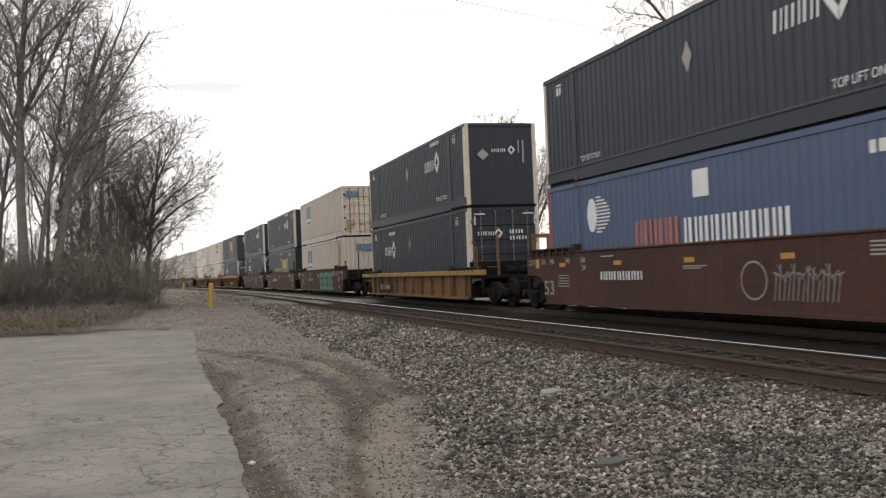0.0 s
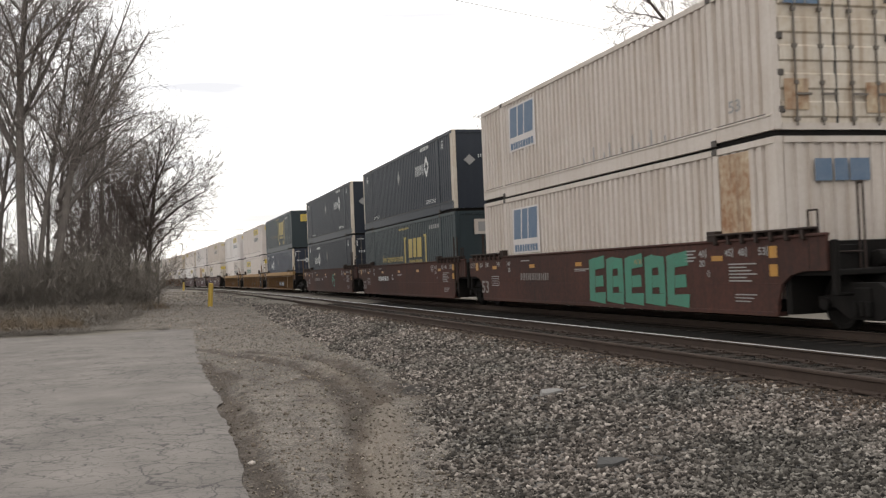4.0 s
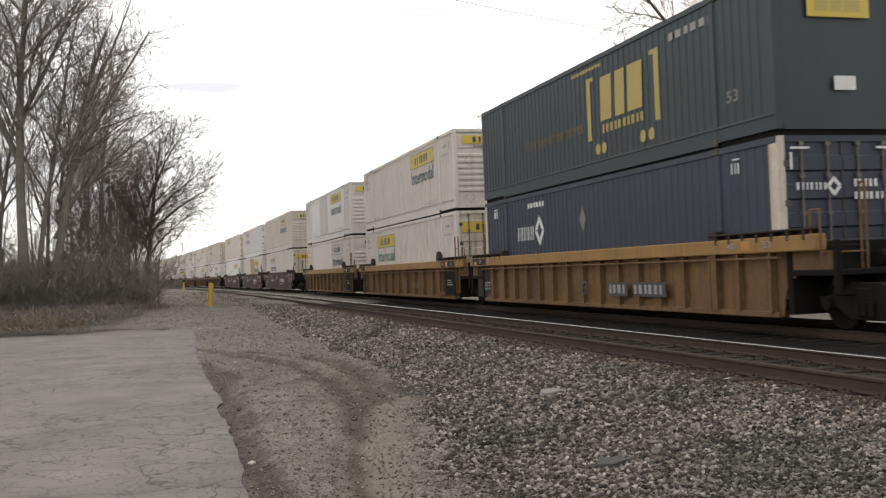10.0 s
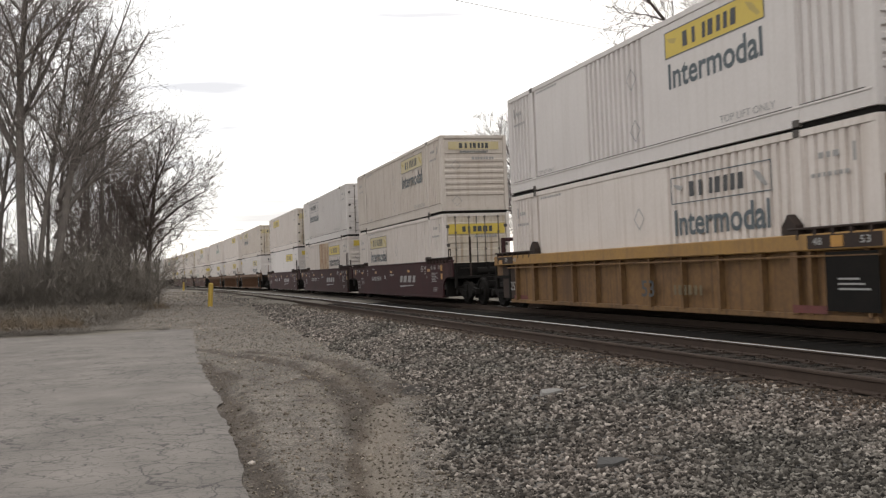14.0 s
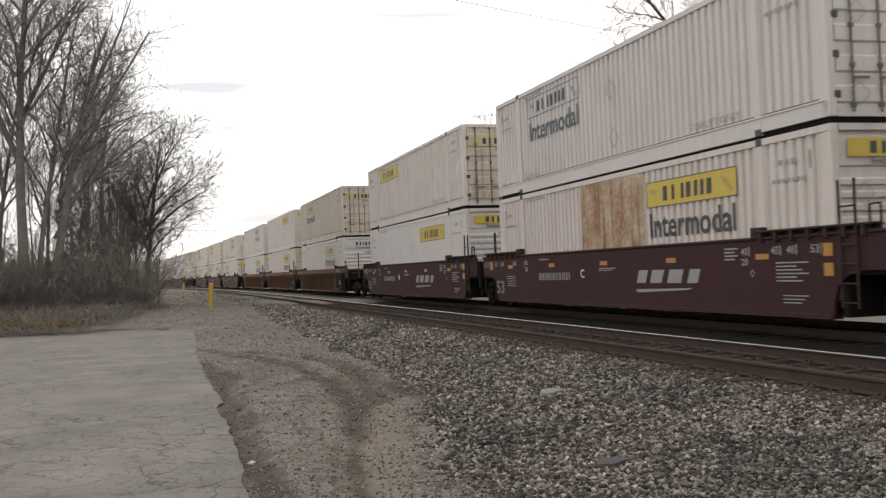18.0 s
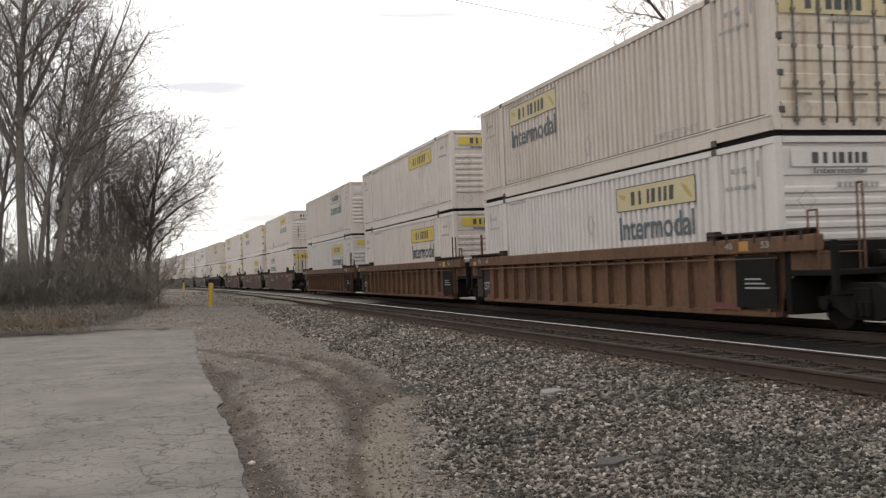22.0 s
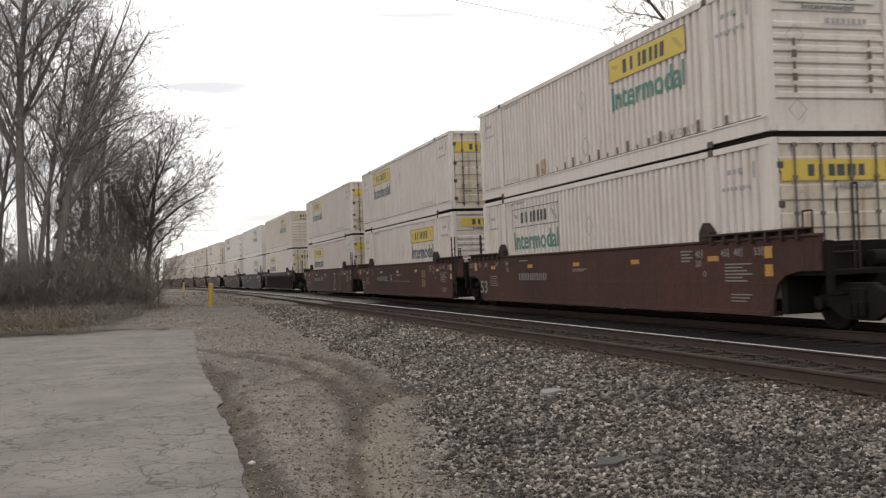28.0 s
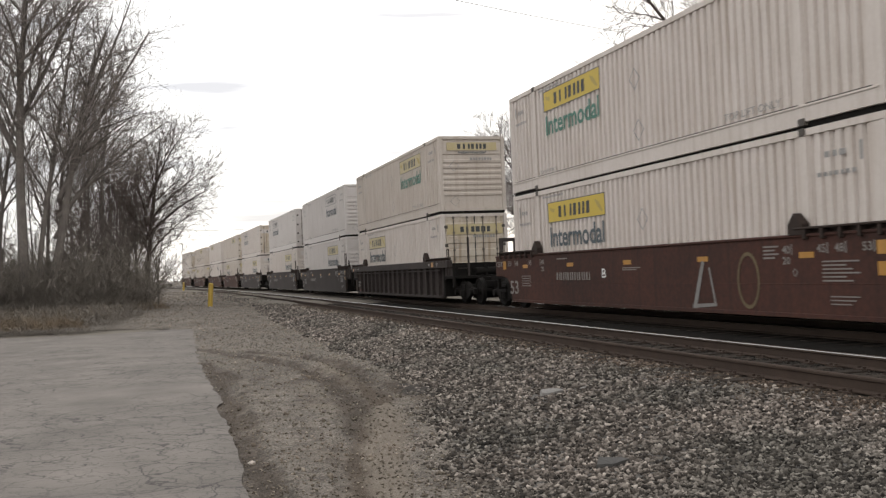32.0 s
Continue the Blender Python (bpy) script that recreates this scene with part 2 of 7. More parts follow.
MAT = {
    "asphalt": cracked_asphalt(),
    "soil": surface("leaf_littered_soil", (0.15, 0.128, 0.10), (0.075, 0.068, 0.054), rough=0.95, scale=0.5, fine=14, bump=0.6, reach=0.03),
    "dirt": damp_dirt(),
    "bed": stony("ballast_fines", (0.050, 0.046, 0.041), (0.20, 0.184, 0.168), 34),
    "oily_bed": surface("oily_ballast", (0.060, 0.050, 0.042), (0.030, 0.025, 0.021), rough=0.95, scale=1.2, fine=30, amount=1.0, bump=0.9, reach=0.04, gloss=0.1),
    # near-black base colour holds the shade that the train throws beneath it
    "dark_bed": surface("shaded_ballast", (0.022, 0.020, 0.018), (0.012, 0.011, 0.010), rough=0.95, scale=1.2, fine=30, amount=1.0, bump=0.9, reach=0.04, gloss=0.05),
    "stone": island_stone("ballast_stone", (0.026, 0.023, 0.021), (0.290, 0.258, 0.232), (0.098, 0.084, 0.074)),
    "rusty_stone": island_stone("rusty_stone", (0.040, 0.030, 0.024), (0.16, 0.125, 0.10), (0.085, 0.064, 0.050)),
    "dark_stone": island_stone("sooty_stone", (0.014, 0.013, 0.012), (0.055, 0.049, 0.043), (0.028, 0.024, 0.021)),
    "pebble": island_stone("dirt_pebble", (0.12, 0.099, 0.080), (0.27, 0.235, 0.196), (0.19, 0.158, 0.129)),
    "pale_stone": surface("pale_stone", (0.27, 0.26, 0.245), (0.16, 0.15, 0.14), rough=0.9, scale=6, fine=50, amount=1.0, bump=0.4),
    "dark_rock": surface("dark_rock", (0.075, 0.072, 0.068), (0.045, 0.042, 0.04), rough=0.9, scale=6, fine=50, amount=1.0, bump=0.4),
    "mud": surface("damp_earth", (0.022, 0.018, 0.016), (0.050, 0.043, 0.037), rough=0.9, scale=3, fine=45, amount=1.0, bump=0.9, reach=0.02, gloss=0.2),
    "wood": surface("tie_wood", (0.045, 0.035, 0.028), (0.02, 0.017, 0.015), rough=0.9, scale=3, fine=30, bump=0.6, vary=0.3, gloss=0.15),
    "rail_rust": surface("rail_rust", (0.062, 0.043, 0.033), (0.034, 0.025, 0.021), rough=0.85, scale=3, fine=60, bump=0.2, gloss=0.2),
    "rail_head": surface("rail_head_steel", (0.36, 0.35, 0.34), (0.27, 0.26, 0.255), rough=0.24, metal=1.0, scale=3, fine=60, bump=0.02),
    "bark": surface("grey_bark", (0.18, 0.157, 0.14), (0.10, 0.087, 0.078), rough=0.95, scale=2.5, fine=18, amount=1.0, bump=0.8, reach=0.03),
    "twig": surface("winter_twigs", (0.26, 0.228, 0.208), (0.175, 0.152, 0.138), rough=0.95, scale=0.8, fine=10, bump=0.0),
    "red_bark": surface("reddish_bark", (0.105, 0.083, 0.074), (0.060, 0.047, 0.043), rough=0.95, scale=2.5, fine=18, amount=1.0, bump=0.8, reach=0.03),
    "dark_twig": surface("dark_winter_twigs", (0.165, 0.135, 0.122), (0.105, 0.086, 0.078), rough=0.95, scale=0.8, fine=10, bump=0.0),
    "brush": surface("brush_stems", (0.205, 0.180, 0.152), (0.125, 0.110, 0.094), rough=0.95, scale=0.8, fine=10, bump=0.0),
    "straw": surface("dry_grass", (0.185, 0.135, 0.085), (0.10, 0.076, 0.05), rough=0.95, scale=0.8, fine=10, bump=0.0),
    "pole": surface("pole_wood", (0.125, 0.092, 0.073), (0.07, 0.052, 0.042), rough=0.9, scale=2, fine=30, bump=0.5),
    "wire": surface("black_wire", (0.03, 0.03, 0.03), rough=0.6, bump=0.0),
    "post_yellow": surface("marker_yellow", (0.46, 0.31, 0.05), (0.38, 0.26, 0.05), rough=0.5, scale=4, fine=50, bump=0.05),
    # container paints
    "white": surface("container_white", (0.605, 0.545, 0.503), (0.505, 0.447, 0.400), rough=0.55, scale=0.9, fine=14, amount=0.7, bump=0.05, streak=0.38, streak_colour=(0.31, 0.235, 0.17)),
    "clean": surface("container_clean_white", (0.582, 0.540, 0.515), (0.496, 0.456, 0.430), rough=0.5, scale=0.7, fine=14, amount=0.65, bump=0.05, streak=0.2, streak_colour=(0.36, 0.31, 0.255)),
    "cream": surface("container_cream", (0.545, 0.485, 0.434), (0.458, 0.394, 0.336), rough=0.6, scale=0.8, fine=12, amount=0.8, bump=0.06, streak=0.42, streak_colour=(0.30, 0.22, 0.145)),
    "grey_white": surface("container_grey_white", (0.50, 0.495, 0.485), (0.43, 0.425, 0.415), rough=0.55, scale=0.8, fine=12, amount=0.6, bump=0.05, streak=0.2, streak_colour=(0.34, 0.31, 0.27)),
    "door_white": surface("stained_door_white", (0.58, 0.525, 0.45), (0.44, 0.36, 0.27), rough=0.6, scale=1.1, fine=8, amount=1.0, bump=0.06, streak=0.7, streak_colour=(0.25, 0.165, 0.10)),
    "charcoal": surface("container_charcoal", (0.0180, 0.0232, 0.0335), (0.0132, 0.017, 0.025), rough=0.5, gloss=0.36, scale=0.9, fine=14, amount=0.8, bump=0.05, streak=0.25, streak_colour=(0.034, 0.037, 0.042)),
    "navy": surface("container_navy", (0.019, 0.026, 0.046), (0.014, 0.019, 0.034), rough=0.5, scale=0.9, fine=14, amount=0.8, bump=0.05, streak=0.2, streak_colour=(0.035, 0.039, 0.048)),
    "blue": surface("container_blue", (0.048, 0.076, 0.152), (0.038, 0.060, 0.115), rough=0.5, scale=0.9, fine=14, amount=0.8, bump=0.05, streak=0.3, streak_colour=(0.08, 0.09, 0.12)),
    "green": surface("container_green", (0.015, 0.027, 0.031), (0.011, 0.020, 0.024), rough=0.5, scale=0.9, fine=14, amount=0.8, bump=0.05, streak=0.2, streak_colour=(0.027, 0.034, 0.035)),
    "rusty_red": surface("faded_red_patch", (0.13, 0.035, 0.03), (0.075, 0.028, 0.025), rough=0.8, scale=3, fine=20, bump=0.05),
    "red": surface("container_red", (0.30, 0.04, 0.035), (0.2, 0.03, 0.03), rough=0.5, bump=0.05),
    "rust": surface("rust_panel", (0.50, 0.41, 0.29), (0.25, 0.125, 0.062), rough=0.9, scale=1.6, fine=9, amount=1.0, bump=0.2, streak=1.0, streak_colour=(0.11, 0.048, 0.028)),
    "stain": surface("brown_stain", (0.16, 0.115, 0.08), (0.075, 0.055, 0.042), rough=0.9, scale=4, fine=30, bump=0.0),
    "seam": surface("seam_dark", (0.05, 0.048, 0.045), rough=0.8, bump=0.0),
    "casting": surface("corner_casting", (0.07, 0.065, 0.06), (0.12, 0.09, 0.07), rough=0.7, metal=0.3, bump=0.1),
    "lock_rod": surface("lock_rod_steel", (0.16, 0.14, 0.12), (0.10, 0.08, 0.065), rough=0.6, metal=0.3, scale=4, bump=0.05),
    # wagon paints
    "brown": surface("wagon_brown", (0.078, 0.033, 0.0245), (0.034, 0.021, 0.018), rough=0.8, scale=0.35, fine=12, amount=1.0, bump=0.1, streak=0.5, streak_colour=(0.030, 0.021, 0.018), gloss=0.2),
    "maroon": surface("wagon_maroon", (0.052, 0.020, 0.021), (0.034, 0.017, 0.018), rough=0.75, scale=0.8, fine=12, amount=0.8, bump=0.08, streak=0.4, streak_colour=(0.027, 0.020, 0.019), gloss=0.2),
    "yellow": surface("wagon_yellow", (0.190, 0.107, 0.044), (0.110, 0.064, 0.034), rough=0.75, scale=0.7, fine=10, amount=1.0, bump=0.1, streak=0.8, streak_colour=(0.070, 0.040, 0.026), gloss=0.25),
    "chord_yellow": surface("chord_yellow", (0.31, 0.172, 0.042), (0.215, 0.118, 0.040), rough=0.7, scale=0.9, fine=12, amount=0.9, bump=0.08, streak=0.4, streak_colour=(0.11, 0.066, 0.035)),
    "rusty": surface("wagon_rusty", (0.160, 0.088, 0.050), (0.085, 0.048, 0.032), rough=0.8, scale=0.7, fine=10, amount=1.0, bump=0.12, streak=0.6, streak_colour=(0.055, 0.034, 0.025), gloss=0.2),
    "slate": surface("wagon_slate", (0.058, 0.047, 0.044), (0.040, 0.033, 0.031), rough=0.8, scale=0.8, fine=10, amount=1.0, bump=0.1, streak=0.4, streak_colour=(0.033, 0.027, 0.025), gloss=0.2),
    # soot, plus the shade under the cars, darkened into one base colour
    "iron": surface("sooty_shaded_iron", (0.0085, 0.008, 0.0075), (0.017, 0.014, 0.012), rough=0.85, metal=0.0, scale=3, fine=30, bump=0.2, gloss=0.12),
    "guard_iron": surface("guard_iron", (0.034, 0.026, 0.023), (0.055, 0.036, 0.027), rough=0.85, scale=2, fine=20, bump=0.15, gloss=0.2),
    # markings
    "mark_white": surface("marking_white", (0.66, 0.66, 0.65), (0.5, 0.5, 0.49), rough=0.6, scale=3, fine=20, bump=0.0),
    "mark_faint": surface("marking_faint", (0.22, 0.20, 0.185), (0.15, 0.13, 0.12), rough=0.7, scale=3, fine=20, bump=0.0),
    "mark_dark": surface("marking_dark", (0.030, 0.032, 0.036), (0.07, 0.07, 0.07), rough=0.6, scale=3, fine=20, bump=0.0),
    "mark_grey": surface("marking_grey", (0.30, 0.29, 0.28), (0.22, 0.21, 0.20), rough=0.6, scale=3, fine=20, bump=0.0),
    "mark_yellow": surface("marking_yellow", (0.56, 0.41, 0.055), (0.47, 0.345, 0.07), rough=0.55, scale=1.5, fine=20, bump=0.0),
    "mark_faded": surface("marking_faded_yellow", (0.46, 0.37, 0.18), (0.50, 0.43, 0.28), rough=0.6, scale=1.5, fine=20, amount=1.0, bump=0.0),
    "mark_gold": surface("marking_gold", (0.42, 0.32, 0.085), (0.33, 0.255, 0.085), rough=0.6, scale=2, fine=20, bump=0.0),
    "mark_olive": surface("marking_olive", (0.135, 0.10, 0.048), (0.085, 0.06, 0.036), rough=0.7, scale=3, fine=20, bump=0.0),
    "mark_amber": surface("marking_amber", (0.42, 0.205, 0.03), (0.30, 0.15, 0.03), rough=0.4, scale=2, fine=20, bump=0.0),
    "mark_green": surface("marking_green", (0.045, 0.16, 0.12), (0.10, 0.20, 0.16), rough=0.6, scale=3, fine=20, bump=0.0),
    "mark_slate": surface("marking_slate", (0.055, 0.075, 0.085), (0.10, 0.11, 0.12), rough=0.6, scale=3, fine=20, bump=0.0),
    "mark_blue": surface("marking_blue", (0.075, 0.125, 0.20), (0.15, 0.19, 0.24), rough=0.6, scale=3, fine=20, bump=0.0),
    "mark_red": surface("marking_red", (0.33, 0.09, 0.06), (0.3, 0.16, 0.12), rough=0.6, scale=3, fine=20, bump=0.0),
    "spray_green": surface("spray_green", (0.05, 0.20, 0.13), (0.06, 0.13, 0.095), rough=0.7, scale=3, fine=20, bump=0.0),
    "spray_white": surface("spray_white", (0.24, 0.23, 0.22), (0.12, 0.105, 0.095), rough=0.7, scale=3, fine=20, bump=0.0),
}


# ---- mesh helpers ----
def box(bm, x0, x1, y0, y1, z0, z1):
    v = [bm.verts.new((x, y, z)) for x in (x0, x1) for y in (y0, y1) for z in (z0, z1)]
    for f in ((0, 1, 3, 2), (4, 6, 7, 5), (0, 4, 5, 1), (2, 3, 7, 6), (0, 2, 6, 4), (1, 5, 7, 3)):
        bm.faces.new([v[i] for i in f])


def prism(bm, outline, x0, x1):
    """A plate with the outline [(y, z), ...], from x0 to x1."""
    a = [bm.verts.new((x0, y, z)) for y, z in outline]
    b = [bm.verts.new((x1, y, z)) for y, z in outline]
    bm.faces.new(a)
    bm.faces.new(b[::-1])
    for i in range(len(a)):
        j = (i + 1) % len(a)
        bm.faces.new((a[i], b[i], b[j], a[j]))


def tube(bm, a, b, r, sides=8, r2=None):
    """A rod from a to b."""
    a, b = Vector(a), Vector(b)
    d = (b - a).normalized()
    u = d.orthogonal().normalized()
    w = d.cross(u)
    r2 = r if r2 is None else r2
    ring = []
    for p, q in ((a, r), (b, r2)):
        ring.append([bm.verts.new(p + (u * math.cos(k * math.tau / sides) + w * math.sin(k * math.tau / sides)) * q) for k in range(sides)])
    for k in range(sides):
        j = (k + 1) % sides
        bm.faces.new((ring[0][k], ring[0][j], ring[1][j], ring[1][k]))
    bm.faces.new(ring[0][::-1])
    bm.faces.new(ring[1])


def mesh_of(name, bm, material, bevel=0.0):
    if bevel:
        bmesh.ops.bevel(bm, geom=bm.edges[:], offset=bevel, segments=1, affect="EDGES", clamp_overlap=True)
    bmesh.ops.recalc_face_normals(bm, faces=bm.faces[:])
    me = bpy.data.meshes.new(name)
    bm.to_mesh(me)
    bm.free()
    me.materials.append(MAT[material])
    return me


def part(name, bm, material, parent, label="", bevel=0.0):
    """One mesh object under a thing or a part; bm may be a bmesh, or a mesh to share."""
    me = bm if isinstance(bm, bpy.types.Mesh) else mesh_of(name, bm, material, bevel)
    ob = new(name, me)
    ob.parent = parent
    return tagged(ob, label)


def raw_mesh(name, verts, faces, material):
    me = bpy.data.meshes.new(name)
    me.from_pydata(verts, [], faces)
    me.materials.append(MAT[material])
    return me


def empty(name):
    ob = new(name)
    ob.empty_display_size = 0.3
    return ob


def curve_off(y):
    """How far the tracks have bent to the side at y."""
    return max(0.0, y - 50.5) ** 2 / (2 * 2216.0)


def along(s, x=11.8, z=0.0):
    """The pose on a track at s."""
    return pose(x - curve_off(s), s, z, 0, 0, math.degrees(math.atan(max(0.0, s - 50.5) / 2216.0)))


# ---- ground ----
def level(x, y):
    """The height of the natural ground."""
    rise = min(1.0, max(0.0, (y - 34) / 20.0))
    z = -0.42 + 0.30 * rise * rise * (3 - 2 * rise)
    return z + 0.02 * math.sin(x * 0.9 + y * 0.37) * (1 if abs(x) < 60 else 0)


def sheet(name, xs, ys, height, material):
    verts = [(x, y, height(x, y)) for y in ys for x in xs]
    n = len(xs)
    faces = [(j * n + i, j * n + i + 1, (j + 1) * n + i + 1, (j + 1) * n + i) for j in range(len(ys) - 1) for i in range(n - 1)]
    return new(name, raw_mesh(name, verts, faces, material))


def spread(a, b, n):
    return [a + (b - a) * i / n for i in range(n + 1)]


def sunk(x, y):
    """Room under the dirt strip, whose ruts are deeper than the ground around."""
    if x < -1.5 or y > 48:
        return 0.0
    if y < 30:
        return 0.12
    return 0.12 - 0.09 * min(1.0, (y - 30) / 4.0) if x > 0.5 else 0.0


far_x = [-2500, -900, -400, -200, -100, -60, -40]
ground = sheet("ground", far_x + spread(-30, 30, 60) + [-x for x in far_x[::-1]], [-900, -300, -100, -50] + spread(-25, 90, 92) + [100, 115, 130, 150, 180, 220, 280, 360, 500, 800, 1500, 3000], lambda x, y: level(x, y) - (0.35 if x > 15 else 0.0) * min(1, (x - 15) / 3) - sunk(x, y), "soil")
tagged(ground, "brown winter soil strewn with leaf litter and dry grass", "ground", kind="structure")


EDGE_Y = (7.0, 7.8, 9.0, 10.7, 12.4, 13.4, 14.1, 15.9, 18.3, 22.7, 31.8, 40.0)
EDGE_X = (0.60, 0.63, 0.69, 0.72, 0.77, 0.71, 0.83, 0.80, 0.77, 0.87, 1.11, 1.25)


def asphalt_edge(y):
    """The x of the crumbling edge of the asphalt."""
    return float(np.interp(y, EDGE_Y, EDGE_X)) + 0.045 * noise.fractal((y * 1.6, 1.7, 0), 1.0, 2.0, 4)


ys = spread(-25, 4, 29)[:-1] + spread(4, 35.5, 315)
verts, faces, n = [], [], 15
for y in ys:
    for i in range(n + 1):
        e = asphalt_edge(y)
        x = -40 + (e + 40) * (1 - (1 - i / n) ** 2) if i < n - 1 else e - 0.16 * (n - i)
        verts.append((x, y + 0.35 * math.sin(x * 0.7) * max(0, (y - 30) / 5.5), level(x, y) + (0.03 if i < n and y < 34.8 else 0.012)))
for j in range(len(ys) - 1):
    for i in range(n):
        a = j * (n + 1) + i
        faces.append((a, a + 1, a + n + 2, a + n + 1))
tagged(new("road", raw_mesh("road", verts, faces, "asphalt")), "worn light grey asphalt lot with long cracks", "road", kind="structure")


SPILL_Y = (-10.0, 7.25, 8.0, 9.5, 11.3, 12.3, 15.0, 17.3, 22.3, 27.0, 37.0, 44.0, 90.0)
SPILL_X = (-0.5, 1.82, 1.97, 2.20, 2.60, 2.86, 3.31, 3.62, 3.58, 3.75, 4.06, 4.14, 4.85)


def ballast_edge(y):
    """The x at which the spilled ballast ends."""
    return float(np.interp(y, SPILL_Y, SPILL_X)) + 0.05 * math.sin(y * 1.1) + 0.05 * math.sin(y * 2.7) - curve_off(y)


# the dirt and gravel strip between the asphalt and the ballast, with two curving ruts
RUTS = (((0.3, 26.2), (0.99, 24.7), (2.04, 20.8), (2.48, 18.5), (2.60, 15.3), (2.38, 12.65), (2.04, 10.65), (1.66, 8.9), (1.40, 7.0)),
        ((1.9, 23.2), (2.88, 21.0), (3.20, 19.4), (3.21, 17.0), (3.06, 15.0), (2.60, 12.5)),
        ((0.92, 20.2), (0.98, 17.0), (0.86, 12.2), (0.80, 9.8), (0.76, 7.6)))
SILT = ((3.05, 19.0), (2.90, 16.2), (2.80, 13.2), (2.57, 11.9), (2.13, 9.94), (1.77, 8.4), (1.50, 7.2), (1.2, 5.5))


def rut_distance(x, y, lines=RUTS):
    best = 9.0
    for line in lines:
        for (ax, ay), (bx, by) in zip(line, line[1:]):
            dx, dy = bx - ax, by - ay
            k = max(0.0, min(1.0, ((x - ax) * dx + (y - ay) * dy) / (dx * dx + dy * dy)))
            best = min(best, math.hypot(x - ax - k * dx, y - ay - k * dy))
    return best


def rut(x, y):
    """Depth of the wheel ruts that swing from the lot on to the dirt strip."""
    if not (5 < y < 26 and x > 0.2):
        return 0.0
    q = rut_distance(x, y)
    if q < 0.22:
        return 0.045 * (1 - (q / 0.22) ** 2)
    return -0.02 * (1 - (q - 0.22) / 0.2) if q < 0.42 else 0.0


def strip_level(x, y):
    return level(x, y) + 0.016 - rut(x, y) + 0.02 * noise.noise((x * 1.3, y * 1.3, 0)) + 0.012 * noise.noise((x * 5, y * 5, 3))


def strip_left(y):
    return asphalt_edge(y) - 0.5 if y < 35.6 else max(-2.6 - curve_off(y), asphalt_edge(35.6) - 0.5 - (y - 35.6) * 1.2)


verts, faces, n = [], [], 56
ys = spread(-6, 5, 30)[:-1] + spread(5, 26, 210) + spread(26.2, 45, 90) + spread(46, 90, 30) + [100, 120, 150, 190, 240, 300, 400]
for y in ys:
    a = strip_left(y)
    b = ballast_edge(y) + 0.5
    for i in range(n + 1):
        x = a + (b - a) * i / n
        verts.append((x, y, strip_level(x, y) - (0.06 if y < 35 and x < asphalt_edge(y) - 0.05 else 0.0)))
for j in range(len(ys) - 1):
    for i in range(n):
        a = j * (n + 1) + i
        faces.append((a, a + 1, a + n + 2, a + n + 1))
dirt_mesh = raw_mesh("dirt_track", verts, faces, "dirt")


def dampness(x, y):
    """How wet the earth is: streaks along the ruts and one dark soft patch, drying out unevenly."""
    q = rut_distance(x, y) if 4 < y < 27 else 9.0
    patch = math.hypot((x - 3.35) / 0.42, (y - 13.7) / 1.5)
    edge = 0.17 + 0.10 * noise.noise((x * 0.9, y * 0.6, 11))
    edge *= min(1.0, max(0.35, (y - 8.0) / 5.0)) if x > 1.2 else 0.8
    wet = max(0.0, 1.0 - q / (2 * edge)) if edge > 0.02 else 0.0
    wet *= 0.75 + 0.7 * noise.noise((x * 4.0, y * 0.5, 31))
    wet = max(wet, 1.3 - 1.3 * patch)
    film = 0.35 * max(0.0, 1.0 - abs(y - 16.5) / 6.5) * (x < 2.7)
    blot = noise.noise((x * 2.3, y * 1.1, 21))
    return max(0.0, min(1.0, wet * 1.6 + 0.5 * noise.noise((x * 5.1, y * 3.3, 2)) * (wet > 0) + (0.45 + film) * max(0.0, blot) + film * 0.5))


def siltiness(x, y):
    """How much fine tan earth covers the stones."""
    q = rut_distance(x, y, (SILT,)) if 4 < y < 22 else 9.0
    wide = 0.26 if y < 12 else 0.16
    here = max(0.0, 1.25 - q / wide) + 0.5 * max(0.0, noise.noise((x * 1.7, y * 0.9, 44)))
    return max(0.0, min(0.62, here + 0.3 * noise.noise((x * 6.0, y * 5.0, 9)) * (here > 0)))


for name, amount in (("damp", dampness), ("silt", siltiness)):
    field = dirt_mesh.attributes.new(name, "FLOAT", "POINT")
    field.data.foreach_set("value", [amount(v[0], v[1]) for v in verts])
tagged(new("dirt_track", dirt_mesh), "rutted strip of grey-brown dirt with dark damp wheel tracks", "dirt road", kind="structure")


# ballast bed
def bed_level(x, y):
    """Height of the ballast; x is measured as if the tracks were straight."""
    edge = ballast_edge(y) + curve_off(y)
    low = level(x, y) - 0.03
    if x < 6.1:
        k = min(1.0, max(0.0, (x - edge) / (6.1 - edge)))
        z = low + (-0.19 - low) * (k ** 0.8)
    elif x < 13.4:
        z = -0.19
    else:
        z = -0.19 - min(1.0, (x - 13.4) / 1.8) * 0.65
    return z + 0.012 * noise.noise((x * 2.1, y * 2.1, 7))


